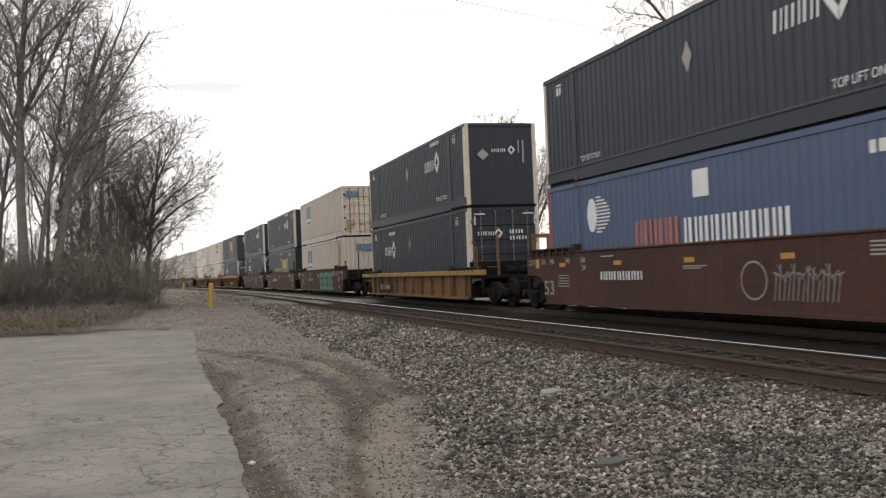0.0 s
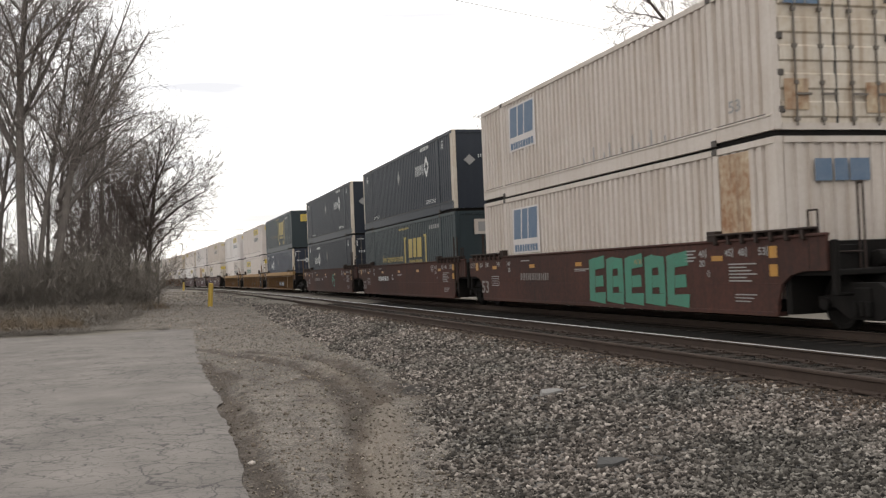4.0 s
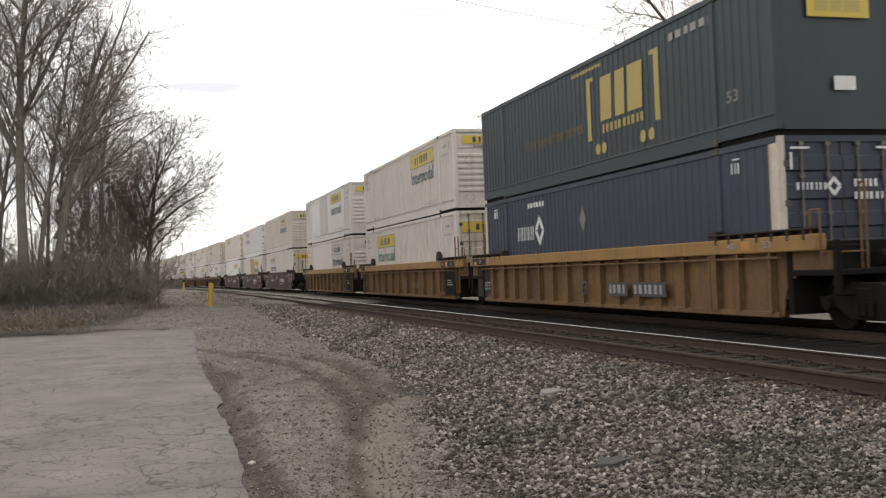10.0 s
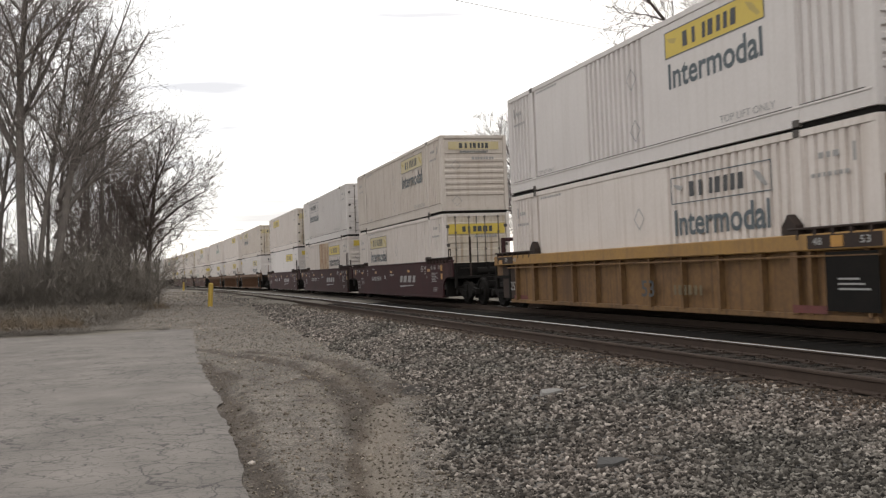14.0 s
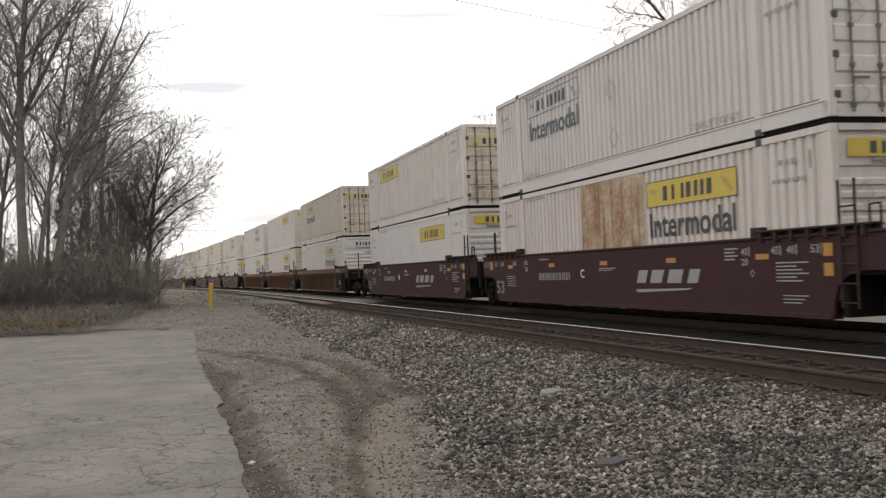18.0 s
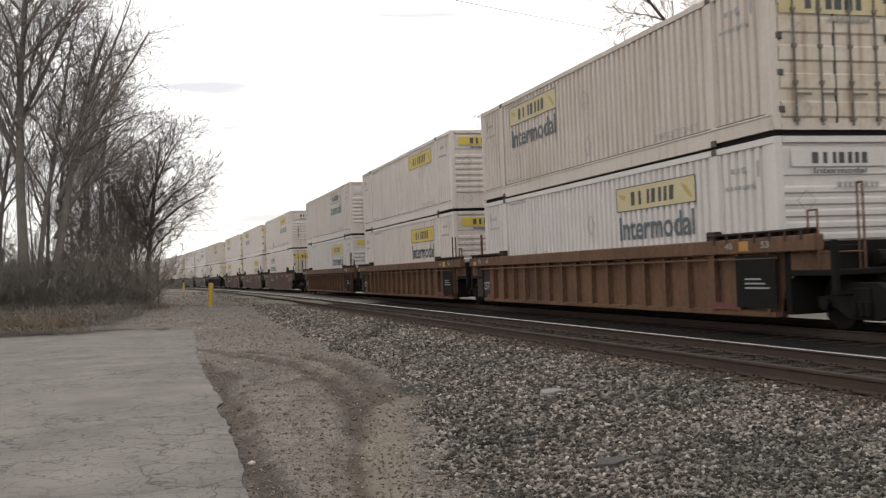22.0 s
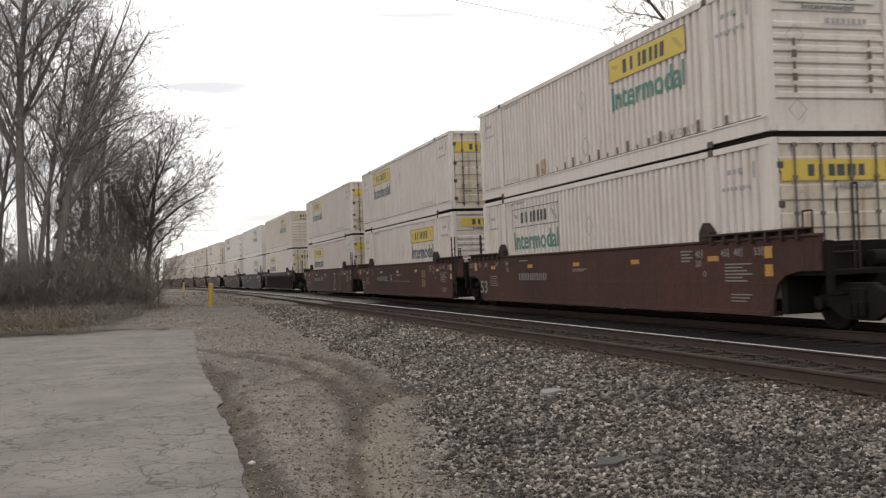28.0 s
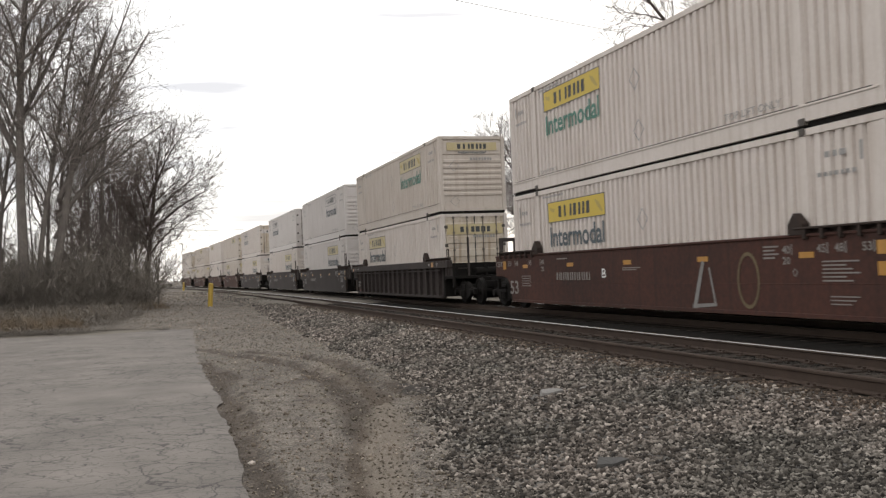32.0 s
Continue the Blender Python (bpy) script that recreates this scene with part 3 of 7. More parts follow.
xs_bed = [0.0, 0.04, 0.1, 0.2, 0.3, 0.4, 0.5, 0.6, 0.7, 0.8, 0.9, 1.0]
verts, faces = [], []
ys = spread(-30, 60, 180) + spread(62, 120, 29) + spread(125, 450, 65)
across = [6.4, 6.8]
for y in ys:
    e = ballast_edge(y) + curve_off(y)
    row = [e + (6.1 - e) * k for k in xs_bed] + across
    for x in row:
        verts.append((x - curve_off(y), y, bed_level(x, y)))
n = len(xs_bed) + len(across)
faces = [(j * n + i, j * n + i + 1, (j + 1) * n + i + 1, (j + 1) * n + i) for j in range(len(ys) - 1) for i in range(n - 1)]
tagged(new("ballast_bed", raw_mesh("ballast_bed", verts, faces, "bed")), "grey crushed-stone ballast spilling down beside the near track", "ballast", kind="structure")
for name, across, material, label in (("ballast_bed_track", [6.8, 7.2, 7.7, 8.2, 8.6, 9.0, 9.5], "oily_bed", "dark brown oily ballast of the near track"),
                                      # the far bed carries the under-train shade in its colour
                                      ("ballast_bed_far", [9.5, 10.3, 11.1, 11.8, 12.6, 13.4, 14.2, 15.3], "dark_bed", "ballast under the train's track, coloured dark for the train's shade")):
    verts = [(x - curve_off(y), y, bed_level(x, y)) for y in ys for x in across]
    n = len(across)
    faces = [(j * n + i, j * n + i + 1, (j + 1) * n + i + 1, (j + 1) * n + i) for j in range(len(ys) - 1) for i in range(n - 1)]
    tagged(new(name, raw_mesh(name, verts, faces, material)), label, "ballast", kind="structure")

# ---- rails ----
RAILS = (6.95, 8.42, 11.07, 12.53)
PROFILE = [(-0.07, -0.172), (0.07, -0.172), (0.07, -0.158), (0.012, -0.14), (0.010, -0.05), (0.036, -0.036), (0.036, -0.016), (-0.036, -0.016), (-0.036, -0.036), (-0.010, -0.05), (-0.012, -0.14), (-0.07, -0.158)]
rail_ys = spread(-60, 50, 22) + spread(55, 450, 79)
for x0 in RAILS:
    verts, faces, k = [], [], len(PROFILE)
    for y in rail_ys:
        verts += [(x0 - curve_off(y) + a, y, b) for a, b in PROFILE]
    for j in range(len(rail_ys) - 1):
        faces += [(j * k + i, j * k + (i + 1) % k, (j + 1) * k + (i + 1) % k, (j + 1) * k + i) for i in range(k)]
    rail = tagged(new("rail", raw_mesh("rail", verts, faces, "rail_rust")), "rusty steel rail with a polished running surface", "rail", "rails of the two tracks")
    verts, faces = [], []
    for y in rail_ys:
        verts += [(x0 - curve_off(y) + a, y, b) for a, b in ((-0.0365, -0.014), (-0.030, -0.005), (-0.018, -0.0005), (0.0, 0.001), (0.018, -0.0005), (0.0365, -0.014))]
    for j in range(len(rail_ys) - 1):
        faces += [(j * 6 + i, j * 6 + i + 1, (j + 1) * 6 + i + 1, (j + 1) * 6 + i) for i in range(5)]
    worn = "rail_rust" if x0 == RAILS[0] else "rail_head"
    top = part("railhead", raw_mesh("railhead", verts, faces, worn), worn, rail, "brown dull rail head" if x0 == RAILS[0] else "bright worn steel rail head")

# ---- ties ----
bm = bmesh.new()
box(bm, -1.3, 1.3, -0.11, 0.11, -0.34, -0.172)
tie_mesh = mesh_of("tie", bm, "wood", 0.008)
bm = bmesh.new()
box(bm, -0.17, 0.17, -0.09, 0.09, -0.176, -0.160)
for sx in (-0.11, 0.11):
    for sy in (-0.05, 0.05):
        box(bm, sx - 0.015, sx + 0.015, sy - 0.012, sy + 0.012, -0.162, -0.135)
plate_mesh = mesh_of("tie_plate", bm, "rail_rust")
for x0, name in ((7.685, "near_track"), (11.8, "far_track")):
    track = tagged(empty(name), "row of weathered wooden ties sunk in ballast", "railway ties", kind="structure")
    for i in range(110):
        y = 1.0 + i * 0.53
        t = part("tie", tie_mesh, "wood", track)
        t.matrix_basis = pose(x0 + random.uniform(-0.04, 0.04) - curve_off(y), y, random.uniform(-0.012, 0.004), 0, 0, random.uniform(-0.8, 0.8))
        if i < 60 and name == "near_track":
            for r in RAILS[:2]:
                part("tie_plate", plate_mesh, "rail_rust", t).matrix_basis = pose(r - x0, 0, 0.004)


# ---- shipping containers: local x = -1.3 is the side by the camera, y = +8.08 the far end ----
HALF, LONG, TALL = 1.30, 8.08, 2.90
CACHE = {}


def cached(key, build):
    if key not in CACHE:
        CACHE[key] = build()
    return CACHE[key]


def side_wall(material, pitch, flat):
    """Corrugated wall of one long side. flat: stretches of u without corrugation."""
    bm = bmesh.new()
    rows = []
    y, end = LONG - 0.16, -LONG + 0.16
    depth = 0.017 if material in ("charcoal", "green", "navy", "blue") else 0.055
    pts = []
    while y > end + pitch:
        u = LONG - y
        if any(a <= u <= b for a, b in flat):
            pts += [(y, 0.0), (y - pitch, 0.0)]
        else:
            pts += [(y, 0.0), (y - pitch * 0.46, 0.0), (y - pitch * 0.55, depth), (y - pitch * 0.91, depth)]
        y -= pitch
    pts += [(y, 0.0), (end, 0.0)]
    for py, d in pts:
        rows.append((bm.verts.new((-HALF + d, py, 0.30)), bm.verts.new((-HALF + d, py, TALL - 0.11))))
    for a, b in zip(rows, rows[1:]):
        if (a[0].co - b[0].co).length > 1e-5:
            bm.faces.new((a[0], b[0], b[1], a[1]))
    # the other side, roof and floor
    v = [bm.verts.new(c) for c in ((HALF, -LONG + 0.1, 0.15), (HALF, LONG - 0.1, 0.15), (HALF, LONG - 0.1, TALL - 0.05), (HALF, -LONG + 0.1, TALL - 0.05), (-HALF + 0.05, -LONG + 0.1, TALL - 0.05), (-HALF + 0.05, LONG - 0.1, TALL - 0.05), (-HALF + 0.05, -LONG + 0.1, 0.15), (-HALF + 0.05, LONG - 0.1, 0.15))]
    bm.faces.new((v[0], v[1], v[2], v[3]))
    bm.faces.new((v[3], v[2], v[5], v[4]))
    bm.faces.new((v[0], v[6], v[7], v[1]))
    me = mesh_of("wall_panel", bm, material)
    return me


def frame_bar(material, which):
    bm = bmesh.new()
    if which == "top":
        for s in (-1, 1):
            box(bm, s * HALF - 0.02 if s < 0 else s * HALF - 0.06, s * HALF + 0.06 if s < 0 else s * HALF + 0.004, -LONG + 0.05, LONG - 0.05, TALL - 0.12, TALL)
    else:
        s = -1 if which == "bottom" else 1
        x0, x1 = (s * HALF - 0.012, s * HALF + 0.06) if s < 0 else (s * HALF - 0.06, s * HALF + 0.012)
        # the rail steps up outside the lifting posts
        for y0, y1, low in ((-LONG + 0.05, -6.17, 0.055), (-6.17, 6.17, 0.0), (6.17, LONG - 0.05, 0.055)):
            box(bm, x0, x1, y0, y1, low, 0.31)
    return mesh_of(which, bm, material, 0.006)


def rail_lip(material):
    bm = bmesh.new()
    box(bm, -HALF - 0.03, -HALF + 0.02, -LONG + 0.1, LONG - 0.1, 0.305, 0.342)
    return mesh_of("rail_lip", bm, material, 0.006)


def post(material, width):
    bm = bmesh.new()
    box(bm, -0.07, 0.07, 0, width, 0.05, TALL)
    return mesh_of("corner_post", bm, material, 0.01)


def ribbed_sheet(x0, x1, profile):
    """A sheet between x0 and x1 whose section is the line of (y, z) points, with a back."""
    bm = bmesh.new()
    rows = [(bm.verts.new((x0, y, z)), bm.verts.new((x1, y, z))) for y, z in profile]
    for p, q in zip(rows, rows[1:]):
        bm.faces.new((p[0], p[1], q[1], q[0]))
    for k in (0, 1):
        bm.faces.new([r[k] for r in rows])
    bm.faces.new((rows[0][0], rows[0][1], rows[-1][1], rows[-1][0]))
    return bm


def front_wall(material, kind):
    """End wall at y = -LONG: 'ribbed' lies in horizontal ribs, 'plain' is a flat sheet, 'upright' has standing ribs."""
    x0, x1, z0, z1 = -HALF + 0.13, HALF - 0.13, 0.12, TALL - 0.1
    y = -LONG + 0.05
    if kind == "plain":
        bm = bmesh.new()
        box(bm, x0, x1, y, y + 0.03, z0, z1)
    elif kind == "upright":
        bm = bmesh.new()
        pts = [(x0, y + 0.05)]
        for i in range(9):
            w = (x1 - x0) / 9
            a = x0 + i * w
            pts += [(a + 0.04 * w, y + 0.03), (a + 0.14 * w, y - 0.01), (a + 0.6 * w, y - 0.01), (a + 0.7 * w, y + 0.03)]
        pts += [(x1, y + 0.03), (x1, y + 0.05)]
        low = [bm.verts.new((p, q, z0)) for p, q in pts]
        high = [bm.verts.new((p, q, z1)) for p, q in pts]
        for k in range(len(pts) - 1):
            bm.faces.new((low[k], low[k + 1], high[k + 1], high[k]))
    else:
        pts = [(y + 0.06, z0), (y + 0.03, z0)]
        for i in range(7):
            z = 0.62 + i * 0.21
            pts += [(y + 0.03, z), (y - 0.014, z + 0.03), (y - 0.014, z + 0.11), (y + 0.03, z + 0.15)]
        pts += [(y + 0.03, 2.2), (y - 0.0, 2.22), (y - 0.0, 2.7), (y + 0.03, 2.72), (y + 0.03, z1), (y + 0.06, z1)]
        bm = ribbed_sheet(x0, x1, pts)
    return mesh_of("front_wall", bm, material)


def door_leaf(material):
    pts = [(0.05, 0.12), (0.0, 0.12)]
    for i in range(5):
        z = 0.26 + i * 0.5
        pts += [(0.0, z), (-0.03, z + 0.035), (-0.03, z + 0.27), (0.0, z + 0.305)]
    pts += [(0.0, TALL - 0.1), (0.05, TALL - 0.1)]
    return mesh_of("door", ribbed_sheet(0.0, 1.13, pts), material)


def hinge():
    bm = bmesh.new()
    box(bm, -0.07, 0.07, -0.02, 0.02, 0.0, 0.12)
    return mesh_of("hinge", bm, "casting", 0.01)


def gasket(k):
    bm = bmesh.new()
    x = 1.13 if k == 0 else -0.02
    box(bm, x, x + 0.02, -0.02, 0.03, 0.12, TALL - 0.1)
    return mesh_of("gasket", bm, "seam")


def lock_rod():
    bm = bmesh.new()
    tube(bm, (0, -0.05, 0.12), (0, -0.05, TALL - 0.1), 0.02, 6)
    for z in (0.2, 0.85, 1.5, 2.15, 2.72):
        box(bm, -0.04, 0.04, -0.075, -0.02, z, z + 0.07)
    box(bm, -0.02, 0.30, -0.085, -0.06, 0.66, 0.70)
    return mesh_of("lock_rod", bm, "lock_rod")


def casting():
    bm = bmesh.new()
    box(bm, -0.09, 0.09, -0.09, 0.09, 0, 0.13)
    return mesh_of("corner_casting", bm, "casting", 0.012)


def lift_post(material):
    bm = bmesh.new()
    box(bm, -0.015, 0.05, -0.09, 0.09, 0.0, TALL + 0.005)
    box(bm, -0.017, 0.04, -0.115, -0.098, 0.2, TALL - 0.1)
    return mesh_of("lift_post", bm, material, 0.004)


def flat_mesh(name, polys, material, face):
    """Painted marks: polygons [(u, v), ...] on a side (u from the far end) or on an end (u from its left edge)."""
    bm = bmesh.new()
    for poly in polys:
        if face == "side":
            f = bm.faces.new([bm.verts.new((-HALF - 0.006, LONG - u, v)) for u, v in poly])
        else:
            f = bm.faces.new([bm.verts.new((u - HALF, -LONG + 0.024, v)) for u, v in poly])
    me = bpy.data.meshes.new(name)
    bm.to_mesh(me)
    bm.free()
    me.materials.append(MAT[material])
    return me


SINGLES = {"name_blocks": "name_block", "name_bars": "name_bar", "end_bars": "end_bar", "end_name": "end_block", "brackets": "bracket", "plate_border": "border_strip", "emblem": "emblem_piece", "end_emblem": "emblem_piece", "wheel_dots": "wheel_dot", "end_stripe": "stripe", "rust_streak": "rust_streak", "rust_patch": "rust_patch", "scuffs": "scuff", "corner_marks": "corner_mark", "number_bars": "number_bar", "end_number": "number_bar"}


def mark(parent, name, polys, material, face="side", key=None, dx=0.0):
    if name in SINGLES and len(polys) > 1:
        for i, poly in enumerate(polys):
            ob = mark(parent, SINGLES[name] if SINGLES[name] != name else name, [poly], material, face, (name, key, i) if key is not None else None, dx)
        return ob
    me = cached((name, key, material, face), lambda: flat_mesh(name, polys, material, face)) if key is not None else flat_mesh(name, polys, material, face)
    ob = part(name, me, material, parent)
    if name in ("stencil", "number_bars", "end_number", "slogan_bars", "scuffs", "name_bar", "globe_stripes"):
        ob["kind"] = "stuff"
    if dx:
        ob.location = (-dx, 0, 0) if face == "side" else (0, -dx, 0)
    return ob


def rect(u0, u1, v0, v1):
    return [(u0, v0), (u1, v0), (u1, v1), (u0, v1)]


def bars(u0, u1, v0, v1, n, gap=0.25, slant=0.0):
    """A row of n plain blocks that stand for lettering."""
    wide = [1.0 + 0.22 * math.sin(i * 2.4 + n) for i in range(n)]
    unit_w = (u1 - u0) / sum(wide)
    out, a = [], u0
    for w in wide:
        b = a + w * unit_w * (1 - gap)
        h = slant * (v1 - v0)
        out.append([(a, v0), (b, v0), (b + h, v1), (a + h, v1)])
        a += w * unit_w
    return out


def diamond(u, v, r, hole=0.48, aspect=0.84):
    """A square ring on its corner, in four pieces with small gaps."""
    out = []
    turn = [(1, 0), (0, 1), (-1, 0), (0, -1)]
    for (ax, ay), (bx, by) in zip(turn, turn[1:] + turn[:1]):
        mx, my = (ax + bx) / 2, (ay + by) / 2
        ends = [((x - mx) * 0.92 + mx, (y - my) * 0.92 + my) for x, y in ((ax, ay), (bx, by))]
        loop = ends + [(x * hole, y * hole) for x, y in ends[::-1]]
        out.append([(u + x * r * aspect, v + y * r) for x, y in loop])
    return out


def ring_of(u, v, d, hole=0.84):
    """The thin outline of a square that stands on its corner."""
    turn = [(1, 0), (0, 1), (-1, 0), (0, -1)]
    return [[(u + a * d, v + b * d), (u + p * d, v + q * d), (u + p * d * hole, v + q * d * hole), (u + a * d * hole, v + b * d * hole)] for (a, b), (p, q) in zip(turn, turn[1:] + turn[:1])]


def words(parent, text, u0, u1, v0, v1, material, face="side", name="lettering", dx=0.0):
    """Lettering that can be read, in the built-in font, stretched into a box."""
    def build():
        cu = bpy.data.curves.new("text", "FONT")
        cu.body = text
        cu.offset = {"TOP LIFT ONLY": 0.004, "Intermodal": 0.02}.get(text, 0.015)
        cu.resolution_u = 3
        tmp = bpy.data.objects.new("text", cu)
        scene.collection.objects.link(tmp)
        me = bpy.data.meshes.new_from_object(tmp.evaluated_get(bpy.context.evaluated_depsgraph_get()))
        bpy.data.objects.remove(tmp)
        xs, ys2 = [v.co.x for v in me.vertices], [v.co.y for v in me.vertices]
        ax, bx, ay, by = min(xs), max(xs), min(ys2), max(ys2)
        for v in me.vertices:
            u = u0 + (u1 - u0) * (v.co.x - ax) / (bx - ax)
            w = v0 + (v1 - v0) * (v.co.y - ay) / (by - ay)
            v.co = (-HALF - 0.006, LONG - u, w) if face == "side" else (u - HALF, -LONG + 0.024, w)
        me.materials.clear()
        me.materials.append(MAT[material])
        return me
    ob = part(name, cached((text, u0, u1, v0, v1, material, face), build), material, parent)
    if dx:
        ob.location = (-dx, 0, 0) if face == "side" else (0, -dx, 0)
    return ob


def container(label, paint, front="ribbed", posts=None, pitch=0.28, flat=(), rail=None):
    rail = rail or paint
    thing = tagged(empty("shipping_container"), label, "container", "containers stacked on the train")
    flat = tuple(flat)
    part("wall_panel", cached(("side", paint, pitch, flat), lambda: side_wall(paint, pitch, flat)), paint, thing)
    part("top_rail", cached(("top", paint), lambda: frame_bar(paint, "top")), paint, thing)
    for where in ("bottom", "bottom_far"):
        part("bottom_rail", cached((where, rail), lambda: frame_bar(rail, where)), rail, thing)
    part("rail_lip", cached(("lip", rail), lambda: rail_lip(rail)), rail, thing)
    pm = posts or paint
    wide = 0.30 if posts else 0.16
    for sx in (-1, 1):
        for sy, w in ((-1, wide), (1, 0.16)):
            p = part("corner_post", cached(("post", pm, w), lambda: post(pm, w)), pm, thing, "pale corner post" if posts else "")
            p.matrix_basis = pose(sx * (HALF - 0.058), -LONG if sy < 0 else LONG - w, 0)
        for sy in (-6.08, 6.08):
            p = part("lift_post", cached(("lift", rail), lambda: lift_post(rail)), rail, thing)
            p.matrix_basis = pose(sx * HALF, sy, 0, 0, 0, 0 if sx < 0 else 180)
            for z in (0.0, TALL - 0.13):
                part("corner_casting", cached("casting", casting), "casting", thing).matrix_basis = pose(sx * (HALF - 0.055), sy, z + (0.012 if z else -0.012))
    if front == "doors":
        for k, x in enumerate((-1.15, 0.02)):
            dirty = "door_white" if paint in ("white", "cream") else paint
            d = part("door", cached(("door", dirty), lambda: door_leaf(dirty)), dirty, thing)
            d.matrix_basis = pose(x, -LONG + 0.045, 0)
            for hz in (0.35, 1.0, 1.65, 2.35):
                part("hinge", cached("hinge", hinge), "casting", d).matrix_basis = pose(0.0 if k == 0 else 1.13, -0.03, hz)
            part("gasket", cached(("gasket", k), lambda: gasket(k)), "seam", d)
            for dx in (0.30, 0.84):
                part("lock_rod", cached("rod", lock_rod), "lock_rod", d).matrix_basis = pose(dx, 0, 0)
    else:
        part("front_wall", cached(("front", paint, front), lambda: front_wall(paint, front)), paint, thing)
    def sill(z0, z1):
        bm = bmesh.new()
        box(bm, -HALF + 0.14, HALF - 0.14, -LONG + 0.01, -LONG + 0.12, z0, z1)
        return mesh_of("end_sill", bm, rail)
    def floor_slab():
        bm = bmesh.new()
        # near-black slab drops below the container, so the stacking gap stays dark
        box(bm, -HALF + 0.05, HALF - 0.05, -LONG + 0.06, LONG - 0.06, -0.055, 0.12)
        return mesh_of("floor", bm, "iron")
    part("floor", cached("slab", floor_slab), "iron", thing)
    mark(thing, "rail_seam", [rect(0.25, 15.9, 0.345, 0.367)], "casting", key="seam", dx=0.002)
    part("end_sill", cached(("sill", rail, 0), lambda: sill(0.05, 0.17)), rail, thing)
    part("end_header", cached(("sill", rail, 1), lambda: sill(TALL - 0.11, TALL)), rail, thing)
    return thing


PLATES = {"yellow": "mark_yellow", "faded": "mark_faded", "white": None}


def hunter(upper, plate, place, word, paint="white", front="ribbed", front_plate="yellow", flat=(), pitch=0.26, extra=()):
    """White domestic container with a name plate (drawn as plain bars) and, on most, the word Intermodal."""
    tone = {"white": "white", "clean": "bright white", "cream": "stained cream", "grey_white": "pale grey"}[paint]
    has = {"yellow": "yellow name plate", "faded": "faded yellow name plate", "white": "outlined name plate", None: "no name plate"}[plate]
    thing = container(f"{tone} container with {has}, {'stacked on top' if upper else 'in a well car'}", paint, front, None, pitch, flat)
    u0, u1 = (2.75, 6.4) if place == "left" else (9.8, 13.4)
    top = 2.62 if upper else 2.52
    if plate:
        fill = PLATES[plate]
        if fill:
            mark(thing, "name_plate", [rect(u0, u1, top - 0.56, top)], fill, key=(place, upper))
        edge = 0.022
        mark(thing, "plate_border", [rect(u0, u1, top - edge, top), rect(u0, u1, top - 0.56, top - 0.56 + edge), rect(u0, u0 + 0.03, top - 0.56, top), rect(u1 - 0.03, u1, top - 0.56, top)], "mark_slate", key=(place, upper), dx=0.003)
        mark(thing, "name_bars", bars(u0 + 0.74, u0 + 1.36, top - 0.44, top - 0.13, 2, 0.5) + bars(u0 + 1.5, u1 - 0.78, top - 0.44, top - 0.13, 5, 0.42, 0.06), "mark_dark", key=(place, upper), dx=0.004)
        mark(thing, "emblem", [[(u0 + 0.12, top - 0.14), (u0 + 0.5, top - 0.2), (u0 + 0.42, top - 0.3), (u0 + 0.2, top - 0.24)], [(u1 - 0.6, top - 0.12), (u1 - 0.35, top - 0.2), (u1 - 0.12, top - 0.44), (u1 - 0.22, top - 0.46), (u1 - 0.45, top - 0.3)]], "mark_gold" if fill else "mark_grey", key=(place, upper), dx=0.004)
    if word:
        words(thing, "Intermodal", u0 + 0.1, u1 - 0.1, top - 1.22, top - 0.68, word)
    # small stencils
    mark(thing, "stencil", bars(11.9, 13.6, 0.42, 0.54, 8, 0.3), "mark_grey", key="low") if not upper else words(thing, "TOP LIFT ONLY", 11.8, 13.6, 0.42, 0.56, "mark_grey", name="stencil")
    words(thing, "TOP LIFT ONLY", 2.3, 3.5, 0.40, 0.50, "mark_grey", name="stencil")
    mark(thing, "stencil", bars(2.4, 3.9, 2.66, 2.72, 9, 0.35), "mark_grey", key="high")
    mark(thing, "stencil", bars(0.7, 1.2, 2.3, 2.4, 3, 0.35) + bars(0.5, 1.4, 2.0, 2.07, 6, 0.35), "mark_grey", key="wing")
    mark(thing, "stencil", bars(14.7, 15.3, 2.36, 2.46, 3, 0.35) + bars(14.5, 15.5, 2.06, 2.13, 7, 0.35), "mark_grey", key="wing2")
    d = 0.26
    for uu, vv in (((8.3, 0.78), (8.2, 1.95)) if upper else ((8.3, 1.75),)):
        mark(thing, "placard_holder", ring_of(uu, vv, d), "mark_grey", key=(uu, vv))
    for uu in (0.5, 15.55):
        mark(thing, "lift_slot", [rect(uu, uu + 0.07, 2.24, 2.54)], "mark_grey", key=("slot", uu))
    # the end
    if front_plate:
        if front == "doors":
            m = {"yellow": "mark_yellow", "faded": "mark_faded", "white": "clean"}[front_plate]
            mark(thing, "end_plate", [rect(0.18, 2.42, 2.12, 2.5)], m, "end", key="doors", dx=0.012)
            mark(thing, "end_bars", bars(0.72, 1.1, 2.2, 2.41, 2, 0.42) + bars(1.15, 1.95, 2.2, 2.41, 4, 0.25), "mark_dark", "end", key="doors", dx=0.016)
        else:
            m = {"yellow": "mark_yellow", "faded": "mark_faded", "white": "clean"}[front_plate]
            mark(thing, "end_plate", [rect(0.3, 2.3, 2.36, 2.66)], m, "end", key="ribs", dx=0.012)
            mark(thing, "end_bars", bars(0.72, 1.1, 2.41, 2.61, 2, 0.42) + bars(1.15, 1.95, 2.41, 2.61, 5, 0.38), "mark_dark", "end", key="ribs", dx=0.016)
